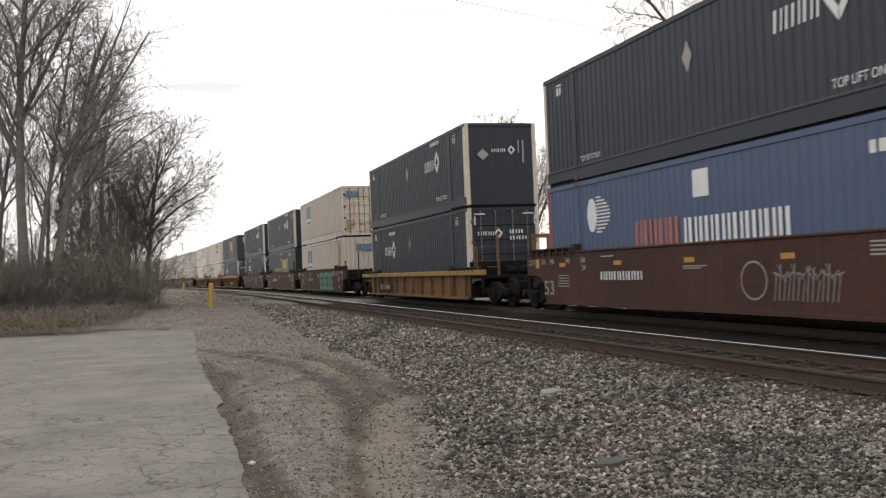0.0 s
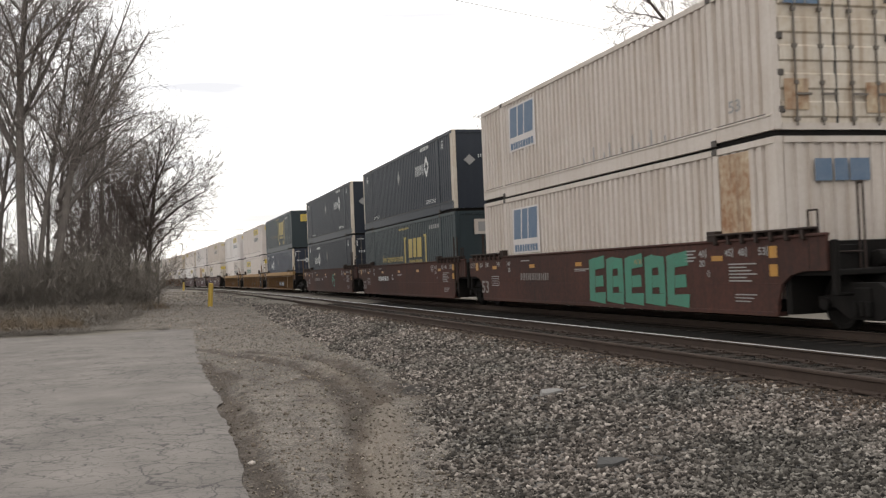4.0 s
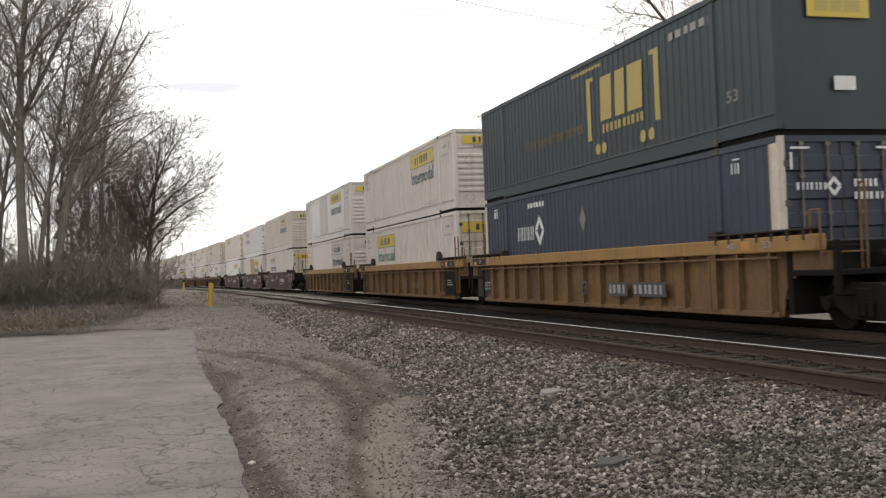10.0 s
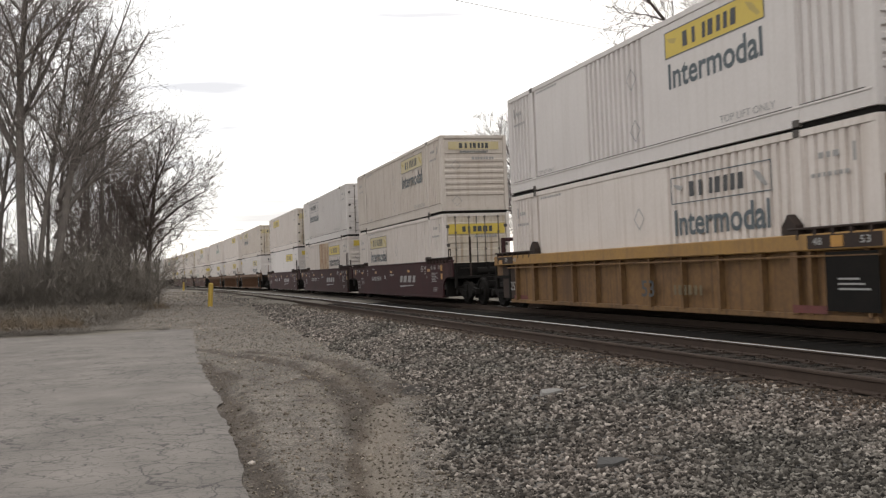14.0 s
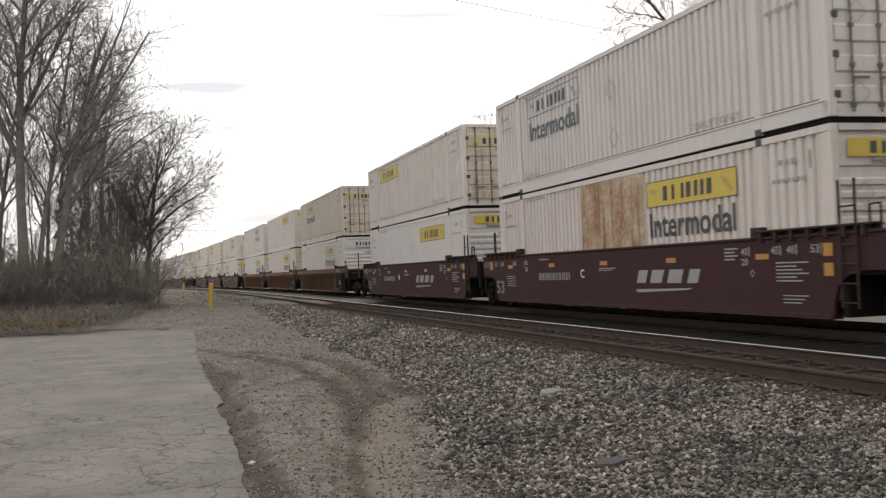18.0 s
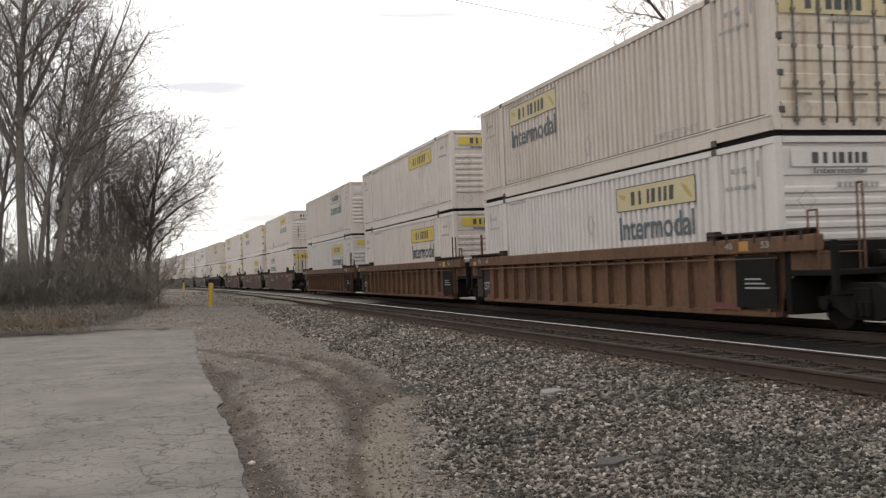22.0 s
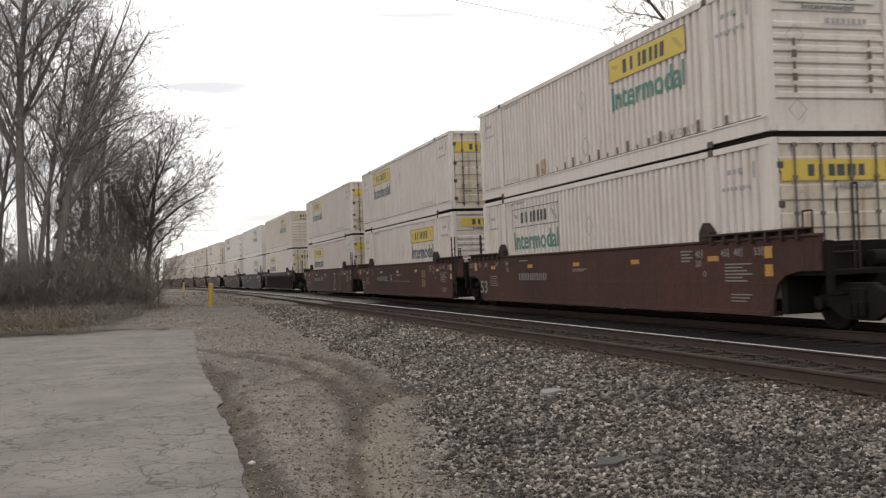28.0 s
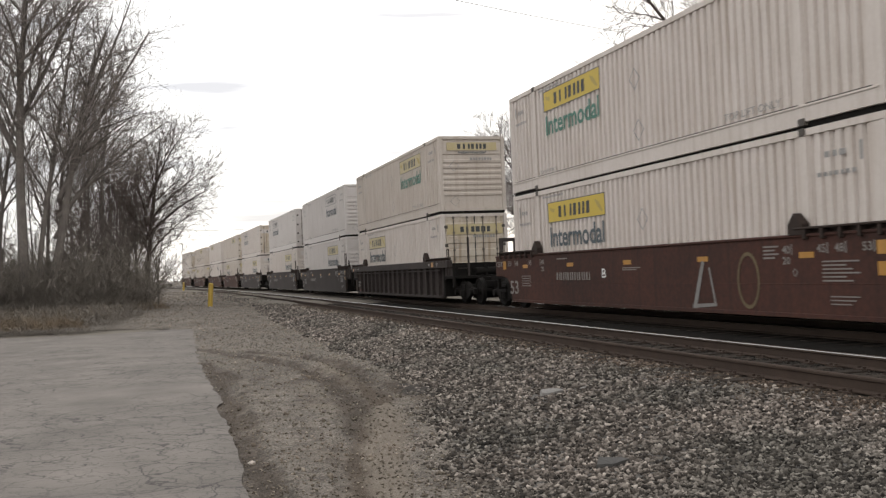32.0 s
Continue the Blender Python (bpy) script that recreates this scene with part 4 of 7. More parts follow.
            words(thing, "Intermodal", 0.75, 1.85, 2.235, 2.335, "mark_slate", "end", dx=0.014)
    d = 0.2
    for uu, vv in ((0.55, 1.75), (0.55, 0.42)):
        mark(thing, "placard_holder", ring_of(uu, vv, d, 0.9), "mark_grey", "end", key=("end", uu, vv), dx=0.05 if front == "ribbed" else 0.06)
    mark(thing, "end_number", bars(1.2, 2.1, 1.98, 2.08, 8, 0.3), "mark_grey", "end", key="endnum", dx=0.04)
    return thing


def umax(upper, paint="charcoal", logo="right", front="plain"):
    """Dark container with pale corner posts; its name is drawn as plain blocks beside a square ring."""
    tone = {"charcoal": "charcoal black", "navy": "dark navy blue"}[paint]
    thing = container(f"{tone} corrugated container with white corner posts and emblem", paint, front, "door_white", 0.28)
    u = 10.7 if logo == "right" else 3.0
    v = 1.9 if upper else 1.75
    mark(thing, "name_blocks", bars(u, u + 1.35, v - 0.2, v + 0.2, 8, 0.6, 0.08), "mark_white", key=("u", u, v))
    mark(thing, "emblem", diamond(u + 1.75, v + 0.05, 0.45), "mark_white", key=("u", u, v))
    mark(thing, "number_bars", bars(u + 0.9, u + 2.2, v + 0.72, v + 0.86, 6, 0.35), "mark_white", key=("u", u, v))
    words(thing, "TOP LIFT ONLY", 12.2, 13.7, 0.46, 0.62, "mark_white", name="stencil")
    words(thing, "TOP LIFT ONLY", 2.3, 3.5, 0.44, 0.57, "mark_white", name="stencil")
    mark(thing, "corner_marks", bars(14.65, 15.0, 2.36, 2.56, 3, 0.6) + [rect(14.7, 14.95, 2.62, 2.65)], "mark_white", key="uw")
    mark(thing, "corner_marks", bars(0.9, 1.25, 2.35, 2.55, 2, 0.3) + [rect(0.9, 1.25, 2.59, 2.63)], "mark_white", key="uw2")
    mark(thing, "placard_holder", [[(7.55, 1.95), (7.75, 1.62), (7.95, 1.95), (7.75, 2.28)]], "mark_faint" if logo == "left" else "mark_grey", key="pl")
    if front == "doors":
        mark(thing, "end_name", bars(0.32, 0.98, 1.94, 2.07, 7, 0.6), "mark_white", "end", key="ud", dx=0.05)
        mark(thing, "end_emblem", diamond(1.08, 2.0, 0.19), "mark_white", "end", key="ud", dx=0.05)
        mark(thing, "end_number", bars(1.5, 2.05, 1.98, 2.12, 5, 0.5) + bars(1.5, 2.15, 1.76, 1.89, 6, 0.5), "mark_white", "end", key="ud", dx=0.05)
        mark(thing, "end_stripe", [rect(0.22, 0.6, 2.66, 2.7), rect(2.0, 2.4, 2.66, 2.7), rect(0.2, 0.25, 2.3, 2.6), rect(2.42, 2.46, 2.3, 2.6)], "mark_white", "end", key="ud", dx=0.05)
    else:
        mark(thing, "end_name", bars(0.95, 1.5, 1.88, 2.0, 7, 0.6), "mark_white", "end", key="up", dx=0.032)
        mark(thing, "end_emblem", diamond(1.68, 1.95, 0.17), "mark_white", "end", key="up", dx=0.032)
        mark(thing, "end_number", bars(2.08, 2.14, 1.5, 2.3, 1, 0.0) + [rect(1.92, 1.97, 1.85, 2.3)], "mark_grey", "end", key="up", dx=0.032)
        mark(thing, "placard_holder", [[(0.4, 1.8), (0.62, 1.6), (0.84, 1.8), (0.62, 2.0)]], "mark_grey", "end", key="up", dx=0.032)
    return thing


def boxcar_green(upper):
    """Dark green container with gold brackets round a block mark."""
    thing = container("dark green corrugated container with gold brackets and block mark", "green", "plain", None, 0.28)
    v = 0.42 if upper else 0.52
    h = 2.0 if upper else 1.75
    polys = [rect(8.3, 8.52, v + 0.45, v + h), rect(8.52, 8.7, v + h - 0.1, v + h), rect(11.8, 12.02, v + 0.45, v + h), rect(11.62, 11.8, v + h - 0.1, v + h)]
    if not upper:
        polys += [rect(8.52, 8.7, v + 0.45, v + 0.55), rect(11.62, 11.8, v + 0.45, v + 0.55)]
    mark(thing, "brackets", polys, "mark_gold", key=upper)
    mark(thing, "name_blocks", bars(9.05, 11.45, v + 0.85, v + h - 0.1, 3, 0.24, 0.05), "mark_gold", key=upper)
    mark(thing, "name_bars", bars(9.15, 11.35, v + 0.55, v + 0.75, 10, 0.45), "mark_gold", key=upper)
    words(thing, "How tomorrow moves", 4.0, 8.0, v + 0.72, v + 1.04, "mark_olive" if upper else "mark_gold", name="slogan")
    mark(thing, "name_bars", bars(7.4, 9.2, 2.6, 2.68, 10, 0.3), "mark_gold", key="thin")
    mark(thing, "number_bars", bars(12.5, 14.3, 2.42, 2.58, 6, 0.35), "mark_grey", key=upper)
    if upper:
        mark(thing, "wheel_dots", [[(c + 0.14 * math.cos(a * math.tau / 10), 0.62 + 0.14 * math.sin(a * math.tau / 10)) for a in range(10)] for c in (8.85, 9.2, 11.2, 11.6)], "mark_gold", key=upper)
    words(thing, "53", 14.6, 15.0, 0.75, 0.98, "mark_faint", name="size_mark")
    mark(thing, "end_plate", [rect(0.7, 2.0, 2.05, 2.6)], "mark_yellow" if upper else "cream", "end", key=upper, dx=0.03)
    mark(thing, "end_bars", bars(0.85, 1.85, 2.15, 2.5, 3, 0.12), "mark_gold" if upper else "mark_grey", "end", key=upper, dx=0.034)
    mark(thing, "end_label", [rect(1.2, 1.65, 0.75, 1.0)], "mark_white", "end", key=upper, dx=0.03)
    return thing


def white_chessie(upper):
    """Cream container with a blue block mark."""
    thing = container("cream-white corrugated container with blue block mark and rust stains", "cream", "doors" if upper else "upright", None, 0.28)
    v = 1.3 if upper else 1.2
    mark(thing, "mark_ground", [rect(2.6, 4.8, v, v + 1.35)], "clean", key=upper)
    mark(thing, "name_blocks", bars(2.7, 4.7, v + 0.42, v + 1.3, 3, 0.12, 0.1), "mark_blue", key=upper, dx=0.003)
    mark(thing, "name_bar", bars(2.75, 4.65, v + 0.05, v + 0.25, 9, 0.2), "mark_blue", key=upper, dx=0.003)
    mark(thing, "scuffs", [rect(8.0 + i * 0.5 + 0.1 * (i % 3), 8.06 + i * 0.5 + 0.1 * (i % 3), 0.32, 0.5 + 0.2 * (i % 2)) for i in range(9)], "mark_grey", key="sc")
    words(thing, "53", 14.7, 15.1, 0.55, 0.78, "mark_grey", name="size_mark")
    if upper:
        mark(thing, "end_bars", bars(0.25, 1.0, 2.28, 2.6, 3, 0.14), "mark_blue", "end", key=upper, dx=0.05)
        mark(thing, "rust_patch", [rect(0.2, 0.7, 0.4, 0.95), rect(1.9, 2.35, 0.35, 0.9)], "rust", "end", key=upper, dx=0.03)
    else:
        mark(thing, "end_bars", bars(0.75, 1.95, 2.1, 2.5, 3, 0.12), "mark_blue", "end", key=upper, dx=0.04)
        mark(thing, "rust_patch", [rect(14.2, 15.3, 0.22, 2.75)], "rust", key="lowrust")
    return thing


def stacktrain():
    thing = container("bright blue corrugated container with red and white block mark", "blue", "plain", "red", 0.28)
    mark(thing, "name_blocks", bars(5.15, 7.2, 1.12, 1.72, 9, 0.45), "mark_red", key="p")
    mark(thing, "name_blocks", bars(7.35, 11.05, 1.08, 1.66, 18, 0.48), "mark_white", key="s")
    mark(thing, "globe_disc", [[(2.85 + 0.28 * math.cos(a * math.tau / 16), 2.0 + 0.42 * math.sin(a * math.tau / 16)) for a in range(16)]], "mark_white", key="g")
    mark(thing, "globe_stripes", [rect(3.1, 3.9 - 0.5 * abs((i - 5) / 5) ** 2, 1.55 + i * 0.085, 1.59 + i * 0.085) for i in range(11)], "mark_white", key="g")
    mark(thing, "placard", [rect(7.75, 8.35, 2.05, 2.6)], "mark_white", key="sq")
    mark(thing, "number_bars", bars(13.0, 14.3, 2.3, 2.5, 6, 0.3), "mark_white", key="n")
    return thing


# ---- well cars: local origin midway between the ends of the well, at rail height ----
CHORD = {"smooth": (1.58, 1.62), "ribbed": (1.33, 1.61), "low": (1.04, 1.22)}     # foot and top of the top chord


def side_sheet(material, kind, near):
    """One long side of the well, arched over the trucks at both ends."""
    bm = bmesh.new()
    s = -1 if near else 1
    top = CHORD[kind][0]
    deck = 1.0 if kind != "low" else 0.86
    arch = [(8.10, 0.22), (8.14, 0.50), (8.26, deck - 0.22), (8.52, deck - 0.06), (8.9, deck), (9.5, deck)]
    outline = [(-9.5, top)] + [(-y, z) for y, z in arch[::-1]] + arch + [(9.5, top)]
    if kind == "smooth":
        prism(bm, outline, s * 1.45, s * 1.39)
        prism(bm, [(-8.05, 0.22), (8.05, 0.22), (8.05, 0.30), (-8.05, 0.30)], s * 1.47, s * 1.2)
        prism(bm, [(-8.2, 0.78), (8.2, 0.78), (8.2, 0.80), (-8.2, 0.80)], s * 1.454, s * 1.44)
    else:
        prism(bm, outline, s * 1.355, s * 1.325)
        prism(bm, [(-8.05, 0.20), (8.05, 0.20), (8.05, 0.30), (-8.05, 0.30)], s * 1.45, s * 1.2)
    return mesh_of("side_panel", bm, material, 0.008)


def rib(material, top, wide):
    """Upright stiffener: a web with a narrow flange."""
    bm = bmesh.new()
    box(bm, -1.47, -1.35, -0.018 * wide, 0.018 * wide, 0.28, top + 0.01)
    box(bm, -1.485, -1.465, -0.045 * wide, 0.045 * wide, 0.28, top + 0.005)
    return mesh_of("rib", bm, material, 0.004)


def chord(material, kind):
    bm = bmesh.new()
    low, high = CHORD[kind]
    for s in (-1, 1):
        if kind == "smooth":
            box(bm, s * 1.42 - 0.06, s * 1.42 + 0.06, -9.5, 9.5, low - 0.02, high)
        else:
            box(bm, s * 1.42 - 0.10, s * 1.42 + 0.10, -9.3 if kind == "ribbed" else -9.9, 9.3 if kind == "ribbed" else 9.75, low, high)
    return mesh_of("top_chord", bm, material, 0.02)


def pipe(material):
    bm = bmesh.new()
    tube(bm, (-1.475, -8.2, 1.24), (-1.475, 8.2, 1.24), 0.022, 6)
    return mesh_of("side_pipe", bm, material)


def guide(top, eared):
    """Shelf along the top chord at an end of the well, on brackets, with a pointed ear on some."""
    bm = bmesh.new()
    box(bm, -1.53, -1.33, -9.2, -6.0, top + 0.07, top + 0.11)
    box(bm, -1.37, -1.33, -9.2, -6.0, top - 0.02, top + 0.08)
    for k in range(7):
        box(bm, -1.525, -1.36, -9.0 + k * 0.45, -8.92 + k * 0.45, top - 0.1, top + 0.08)
    if eared:
        prism(bm, [(-6.2, top - 0.02), (-5.8, top - 0.02), (-5.8, top + 0.16), (-5.98, top + 0.36), (-6.2, top + 0.17)], -1.50, -1.33)
    else:
        box(bm, -1.50, -1.33, -6.25, -5.95, top - 0.03, top + 0.17)
    return mesh_of("end_guard", bm, "guard_iron", 0.012)


def floor_beam():
    bm = bmesh.new()
    box(bm, -1.3, 1.3, -0.2, 0.2, 0.26, 0.46)
    return mesh_of("floor_beam", bm, "iron")


def platform(material):
    """Deck over the truck at one end."""
    bm = bmesh.new()
    box(bm, -1.38, 1.38, -9.62, -8.3, 0.92, 1.02)
    box(bm, -1.38, 1.38, -8.42, -8.26, 0.26, 1.5)
    box(bm, -0.45, 0.45, -10.1, -8.3, 0.70, 0.96)
    box(bm, -1.3, -0.62, -9.4, -8.6, 1.0, 1.42)
    box(bm, 0.2, 1.2, -9.5, -8.5, 1.0, 1.3)
    tube(bm, (-0.5, -9.5, 1.18), (0.6, -9.5, 1.18), 0.14, 10)
    for x in (-1.34, -0.1, 1.34):
        box(bm, x - 0.05, x + 0.05, -9.62, -9.5, 0.6, 1.5)
    tube(bm, (-1.3, -9.6, 0.62), (1.3, -9.6, 0.62), 0.03, 6)
    return mesh_of("end_platform", bm, material, 0.015)


def reservoir():
    """Air tank lying across the end platform on two saddles."""
    bm = bmesh.new()
    tube(bm, (0.45, -9.95, 1.62), (1.3, -9.95, 1.62), 0.17, 14)
    for x in (0.6, 1.1):
        box(bm, x - 0.04, x + 0.04, -10.02, -9.4, 0.96, 1.05)
        box(bm, x - 0.04, x + 0.04, -10.02, -9.88, 1.0, 1.5)
    return mesh_of("air_tank", bm, "guard_iron", 0.01)


def ladder(material):
    """Ladder at the corner, its rails ending in a hoop above the chord."""
    bm = bmesh.new()
    for y in (-8.42, -8.80):
        tube(bm, (-1.5, y, 0.42), (-1.5, y, 2.42), 0.024, 6)
    for k in range(6):
        tube(bm, (-1.5, -8.80, 0.5 + k * 0.3), (-1.5, -8.42, 0.5 + k * 0.3), 0.016, 5)
    return mesh_of("ladder", bm, material)


def grab(material):
    """Tall hooped handrail over the end platform."""
    bm = bmesh.new()
    for y in (-9.55, -9.42):
        tube(bm, (-0.75, y, 1.0), (-0.75, y, 2.42), 0.02, 6)
    tube(bm, (-0.75, -9.55, 2.42), (-0.75, -9.42, 2.42), 0.02, 6)
    tube(bm, (-1.44, -9.3, 1.3), (-0.75, -9.5, 1.3), 0.016, 6)
    for y in (-9.3, -9.05):
        tube(bm, (-1.44, y, 1.05), (-1.44, y, 2.0), 0.02, 6)
    tube(bm, (-1.44, -9.3, 2.0), (-1.44, -9.05, 2.0), 0.016, 6)
    return mesh_of("handrail", bm, material)


def brake_stand(material):
    bm = bmesh.new()
    for x in (0.55, 1.1):
        box(bm, x - 0.07, x + 0.07, -9.5, -9.38, 1.0, 2.35)
    box(bm, 0.5, 1.15, -9.5, -9.38, 2.22, 2.36)
    tube(bm, (0.6, -9.44, 1.3), (1.05, -9.44, 1.9), 0.03, 5)
    return mesh_of("brake_stand", bm, material, 0.01)


def coupler():
    bm = bmesh.new()
    box(bm, -0.12, 0.12, -1.05, 0.6, 0.72, 0.98)
    box(bm, -0.2, 0.2, -1.35, -1.0, 0.68, 1.02)
    tube(bm, (0.25, 0.2, 0.75), (0.3, -1.2, 0.45), 0.03, 6)
    return mesh_of("coupler", bm, "iron", 0.02)


def truck_bolster():
    bm = bmesh.new()
    box(bm, -1.1, 1.1, -0.2, 0.2, 0.42, 0.72)
    box(bm, -0.3, 0.3, -0.3, 0.3, 0.68, 0.82)
    return mesh_of("bogie", bm, "iron", 0.02)


def truck_frame():
    bm = bmesh.new()
    outline = [(-1.15, 0.36), (-1.15, 0.56), (-0.62, 0.62), (-0.34, 0.80), (0.34, 0.80), (0.62, 0.62), (1.15, 0.56), (1.15, 0.36), (0.72, 0.40), (0.36, 0.20), (-0.36, 0.20), (-0.72, 0.40)]
    prism(bm, outline, -0.07, 0.07)
    for y in (-0.16, 0.0, 0.16):
        tube(bm, (-0.11, y, 0.26), (-0.11, y, 0.5), 0.06, 8)
    for y in (-0.89, 0.89):
        tube(bm, (-0.16, y, 0.44), (0.05, y, 0.44), 0.11, 10)
    return mesh_of("side_frame", bm, "iron", 0.012)


def wheelset():
    """Two wheels on an axle."""
    bm = bmesh.new()
    profile = [(-0.075, 0.0), (-0.075, 0.455), (-0.05, 0.46), (0.045, 0.46), (0.06, 0.485), (0.075, 0.485), (0.075, 0.39), (0.03, 0.33), (0.02, 0.14), (0.075, 0.1), (0.075, 0.0)]
    profile[1:2] = [(-0.075, 0.10), (-0.02, 0.14), (-0.03, 0.36), (-0.065, 0.40), (-0.065, 0.45)]
    n, rings = 24, []
    line = [(x - 0.735, r) for x, r in profile[:-1]]
    line += [(-x, r) for x, r in line[::-1]]
    line = [(-0.81, 0.0)] + line[1:-1] + [(0.81, 0.0)]
    for x, r in line:
        rings.append([bm.verts.new((x, r * math.cos(k * math.tau / n), r * math.sin(k * math.tau / n))) for k in range(n)] if r else [bm.verts.new((x, 0, 0))])
    for a, b in zip(rings, rings[1:]):
        for k in range(n):
            j = (k + 1) % n
            if len(a) == 1:
                bm.faces.new((a[0], b[j], b[k]))
            elif len(b) == 1:
                bm.faces.new((a[k], a[j], b[0]))
            else:
                bm.faces.new((a[k], a[j], b[j], b[k]))
    return mesh_of("wheelset", bm, "iron")


WHEELS = []


# bulky dark bars added to block daylight through the open truck
def brake_rigging():
    bm = bmesh.new()
    for y in (-0.3, 0.3):
        box(bm, -0.62, 0.62, y - 0.1, y + 0.1, 0.2, 0.52)
        tube(bm, (-0.6, y * 1.45, 0.4), (0.6, y * 1.45, 0.4), 0.06, 8)
    box(bm, -0.35, 0.35, -1.25, 1.25, 0.56, 0.82)
    box(bm, -0.12, 0.12, -1.5, 1.5, 0.22, 0.42)
    return mesh_of("brake_rigging", bm, "iron", 0.015)


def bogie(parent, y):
    b = part("bogie", cached("bolster", truck_bolster), "iron", parent, "sooty cast-steel truck with the shade under the cars in its colour")
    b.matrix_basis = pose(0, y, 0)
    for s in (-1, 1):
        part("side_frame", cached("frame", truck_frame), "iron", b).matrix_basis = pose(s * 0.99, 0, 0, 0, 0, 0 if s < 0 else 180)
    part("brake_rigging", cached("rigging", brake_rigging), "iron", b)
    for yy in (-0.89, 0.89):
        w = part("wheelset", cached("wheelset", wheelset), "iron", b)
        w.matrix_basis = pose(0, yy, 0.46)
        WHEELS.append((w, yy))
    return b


def well_car(label, paint, kind, near_end, far_end, eared=False, stand=False, pitch=0.93):
    """near_end and far_end: 'joint' where the next unit shares a truck (which the unit on the camera's side carries), 'coupled' at the end of a car."""
    car = tagged(empty("well_car"), label, "well car", "well cars of the train")
    for near in (True, False):
        part("side_panel", cached(("panel", paint, kind, near), lambda: side_sheet(paint, kind, near)), paint, car)
    top_paint = "chord_yellow" if paint == "yellow" else paint
    part("top_chord", cached(("chord", top_paint, kind), lambda: chord(top_paint, kind)), top_paint, car, "brighter yellow top chord" if paint == "yellow" else "")
    if kind != "smooth":
        foot = CHORD[kind][0]
        for k in range(int(15.8 / pitch) + 1):
            part("rib", cached(("rib", paint, kind), lambda: rib(paint, foot, 1.0)), paint, car).matrix_basis = pose(0, -7.9 + k * pitch, 0)
        for y in (-6.08, 6.08):
            part("rib", cached(("wide rib", paint, kind), lambda: rib(paint, foot, 2.2)), paint, car, "broad stiffener").matrix_basis = pose(-0.004, y, 0)
    if kind == "ribbed":
        part("side_pipe", cached(("pipe", paint), lambda: pipe(paint)), paint, car)
    for k in range(7):
        part("floor_beam", cached("floor", floor_beam), "iron", car).matrix_basis = pose(0, -7.8 + k * 2.6, 0)
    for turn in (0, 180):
        # decks of every car take the iron with shade in its colour
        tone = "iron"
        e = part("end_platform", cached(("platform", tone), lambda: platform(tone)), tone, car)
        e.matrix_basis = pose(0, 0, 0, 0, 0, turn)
    for flip in (1, -1):
        part("end_guard", cached(("guard", kind, eared, flip), lambda: mirrored(guide(CHORD[kind][1], eared), flip)), "guard_iron", car, "dark rusty end guard")
    rail_paint = paint if kind != "smooth" else "guard_iron"
    if near_end == "joint":
        part("ladder", cached(("ladder", rail_paint), lambda: ladder(rail_paint)), rail_paint, car)
    part("handrail", cached(("grab", rail_paint), lambda: grab(rail_paint)), rail_paint, car)
    if near_end == "coupled" or stand:
        part("brake_stand", cached(("stand", paint), lambda: brake_stand(paint)), paint, car)
        part("air_tank", cached("tank", reservoir), "guard_iron", car)
    if near_end == "coupled":
        part("coupler", cached("coupler", coupler), "iron", car).matrix_basis = pose(0, -10.6, 0)
        bogie(car, -9.85)
    else:
        bogie(car, -9.95)
    if far_end == "coupled":
        part("coupler", cached("coupler", coupler), "iron", car).matrix_basis = pose(0, 10.6, 0, 0, 0, 180)
        bogie(car, 9.85)
    return car


def mirrored(me, flip):
    if flip < 0:
        for v in me.vertices:
            v.co.y = -v.co.y
        me.flip_normals()
    return me


def car_mark(car, name, polys, material, dx=0.0, label=""):
    """Marks on the near side of a well car: u from the far end of the container, v above the rails."""
    if name == "number_bars":
        for poly in polys:
            ob = car_mark(car, "number_bar", [poly], material, dx, label)
        return ob
    bm = bmesh.new()
    for poly in polys:
        bm.faces.new([bm.verts.new((-1.462 - dx, LONG - u, v)) for u, v in poly])
    me = bpy.data.meshes.new(name)
    bm.to_mesh(me)
    bm.free()
    me.materials.append(MAT[material])
    ob = part(name, me, material, car, label)
    if len(polys) > 1:
        ob["kind"] = "stuff"
    return ob


def car_words(car, text, u0, u1, v0, v1, material):
    ob = words(car, text, u0, u1, v0, v1, material, name="lettering")
    ob.location = (-0.158, 0, 0)
    return ob


def reflectors(car, v=1.32):
    for i in range(5):
        car_mark(car, "reflector", [rect(1.0 + i * 3.28, 1.0 + i * 3.28 + 0.40, v - 0.10, v)], "mark_amber")


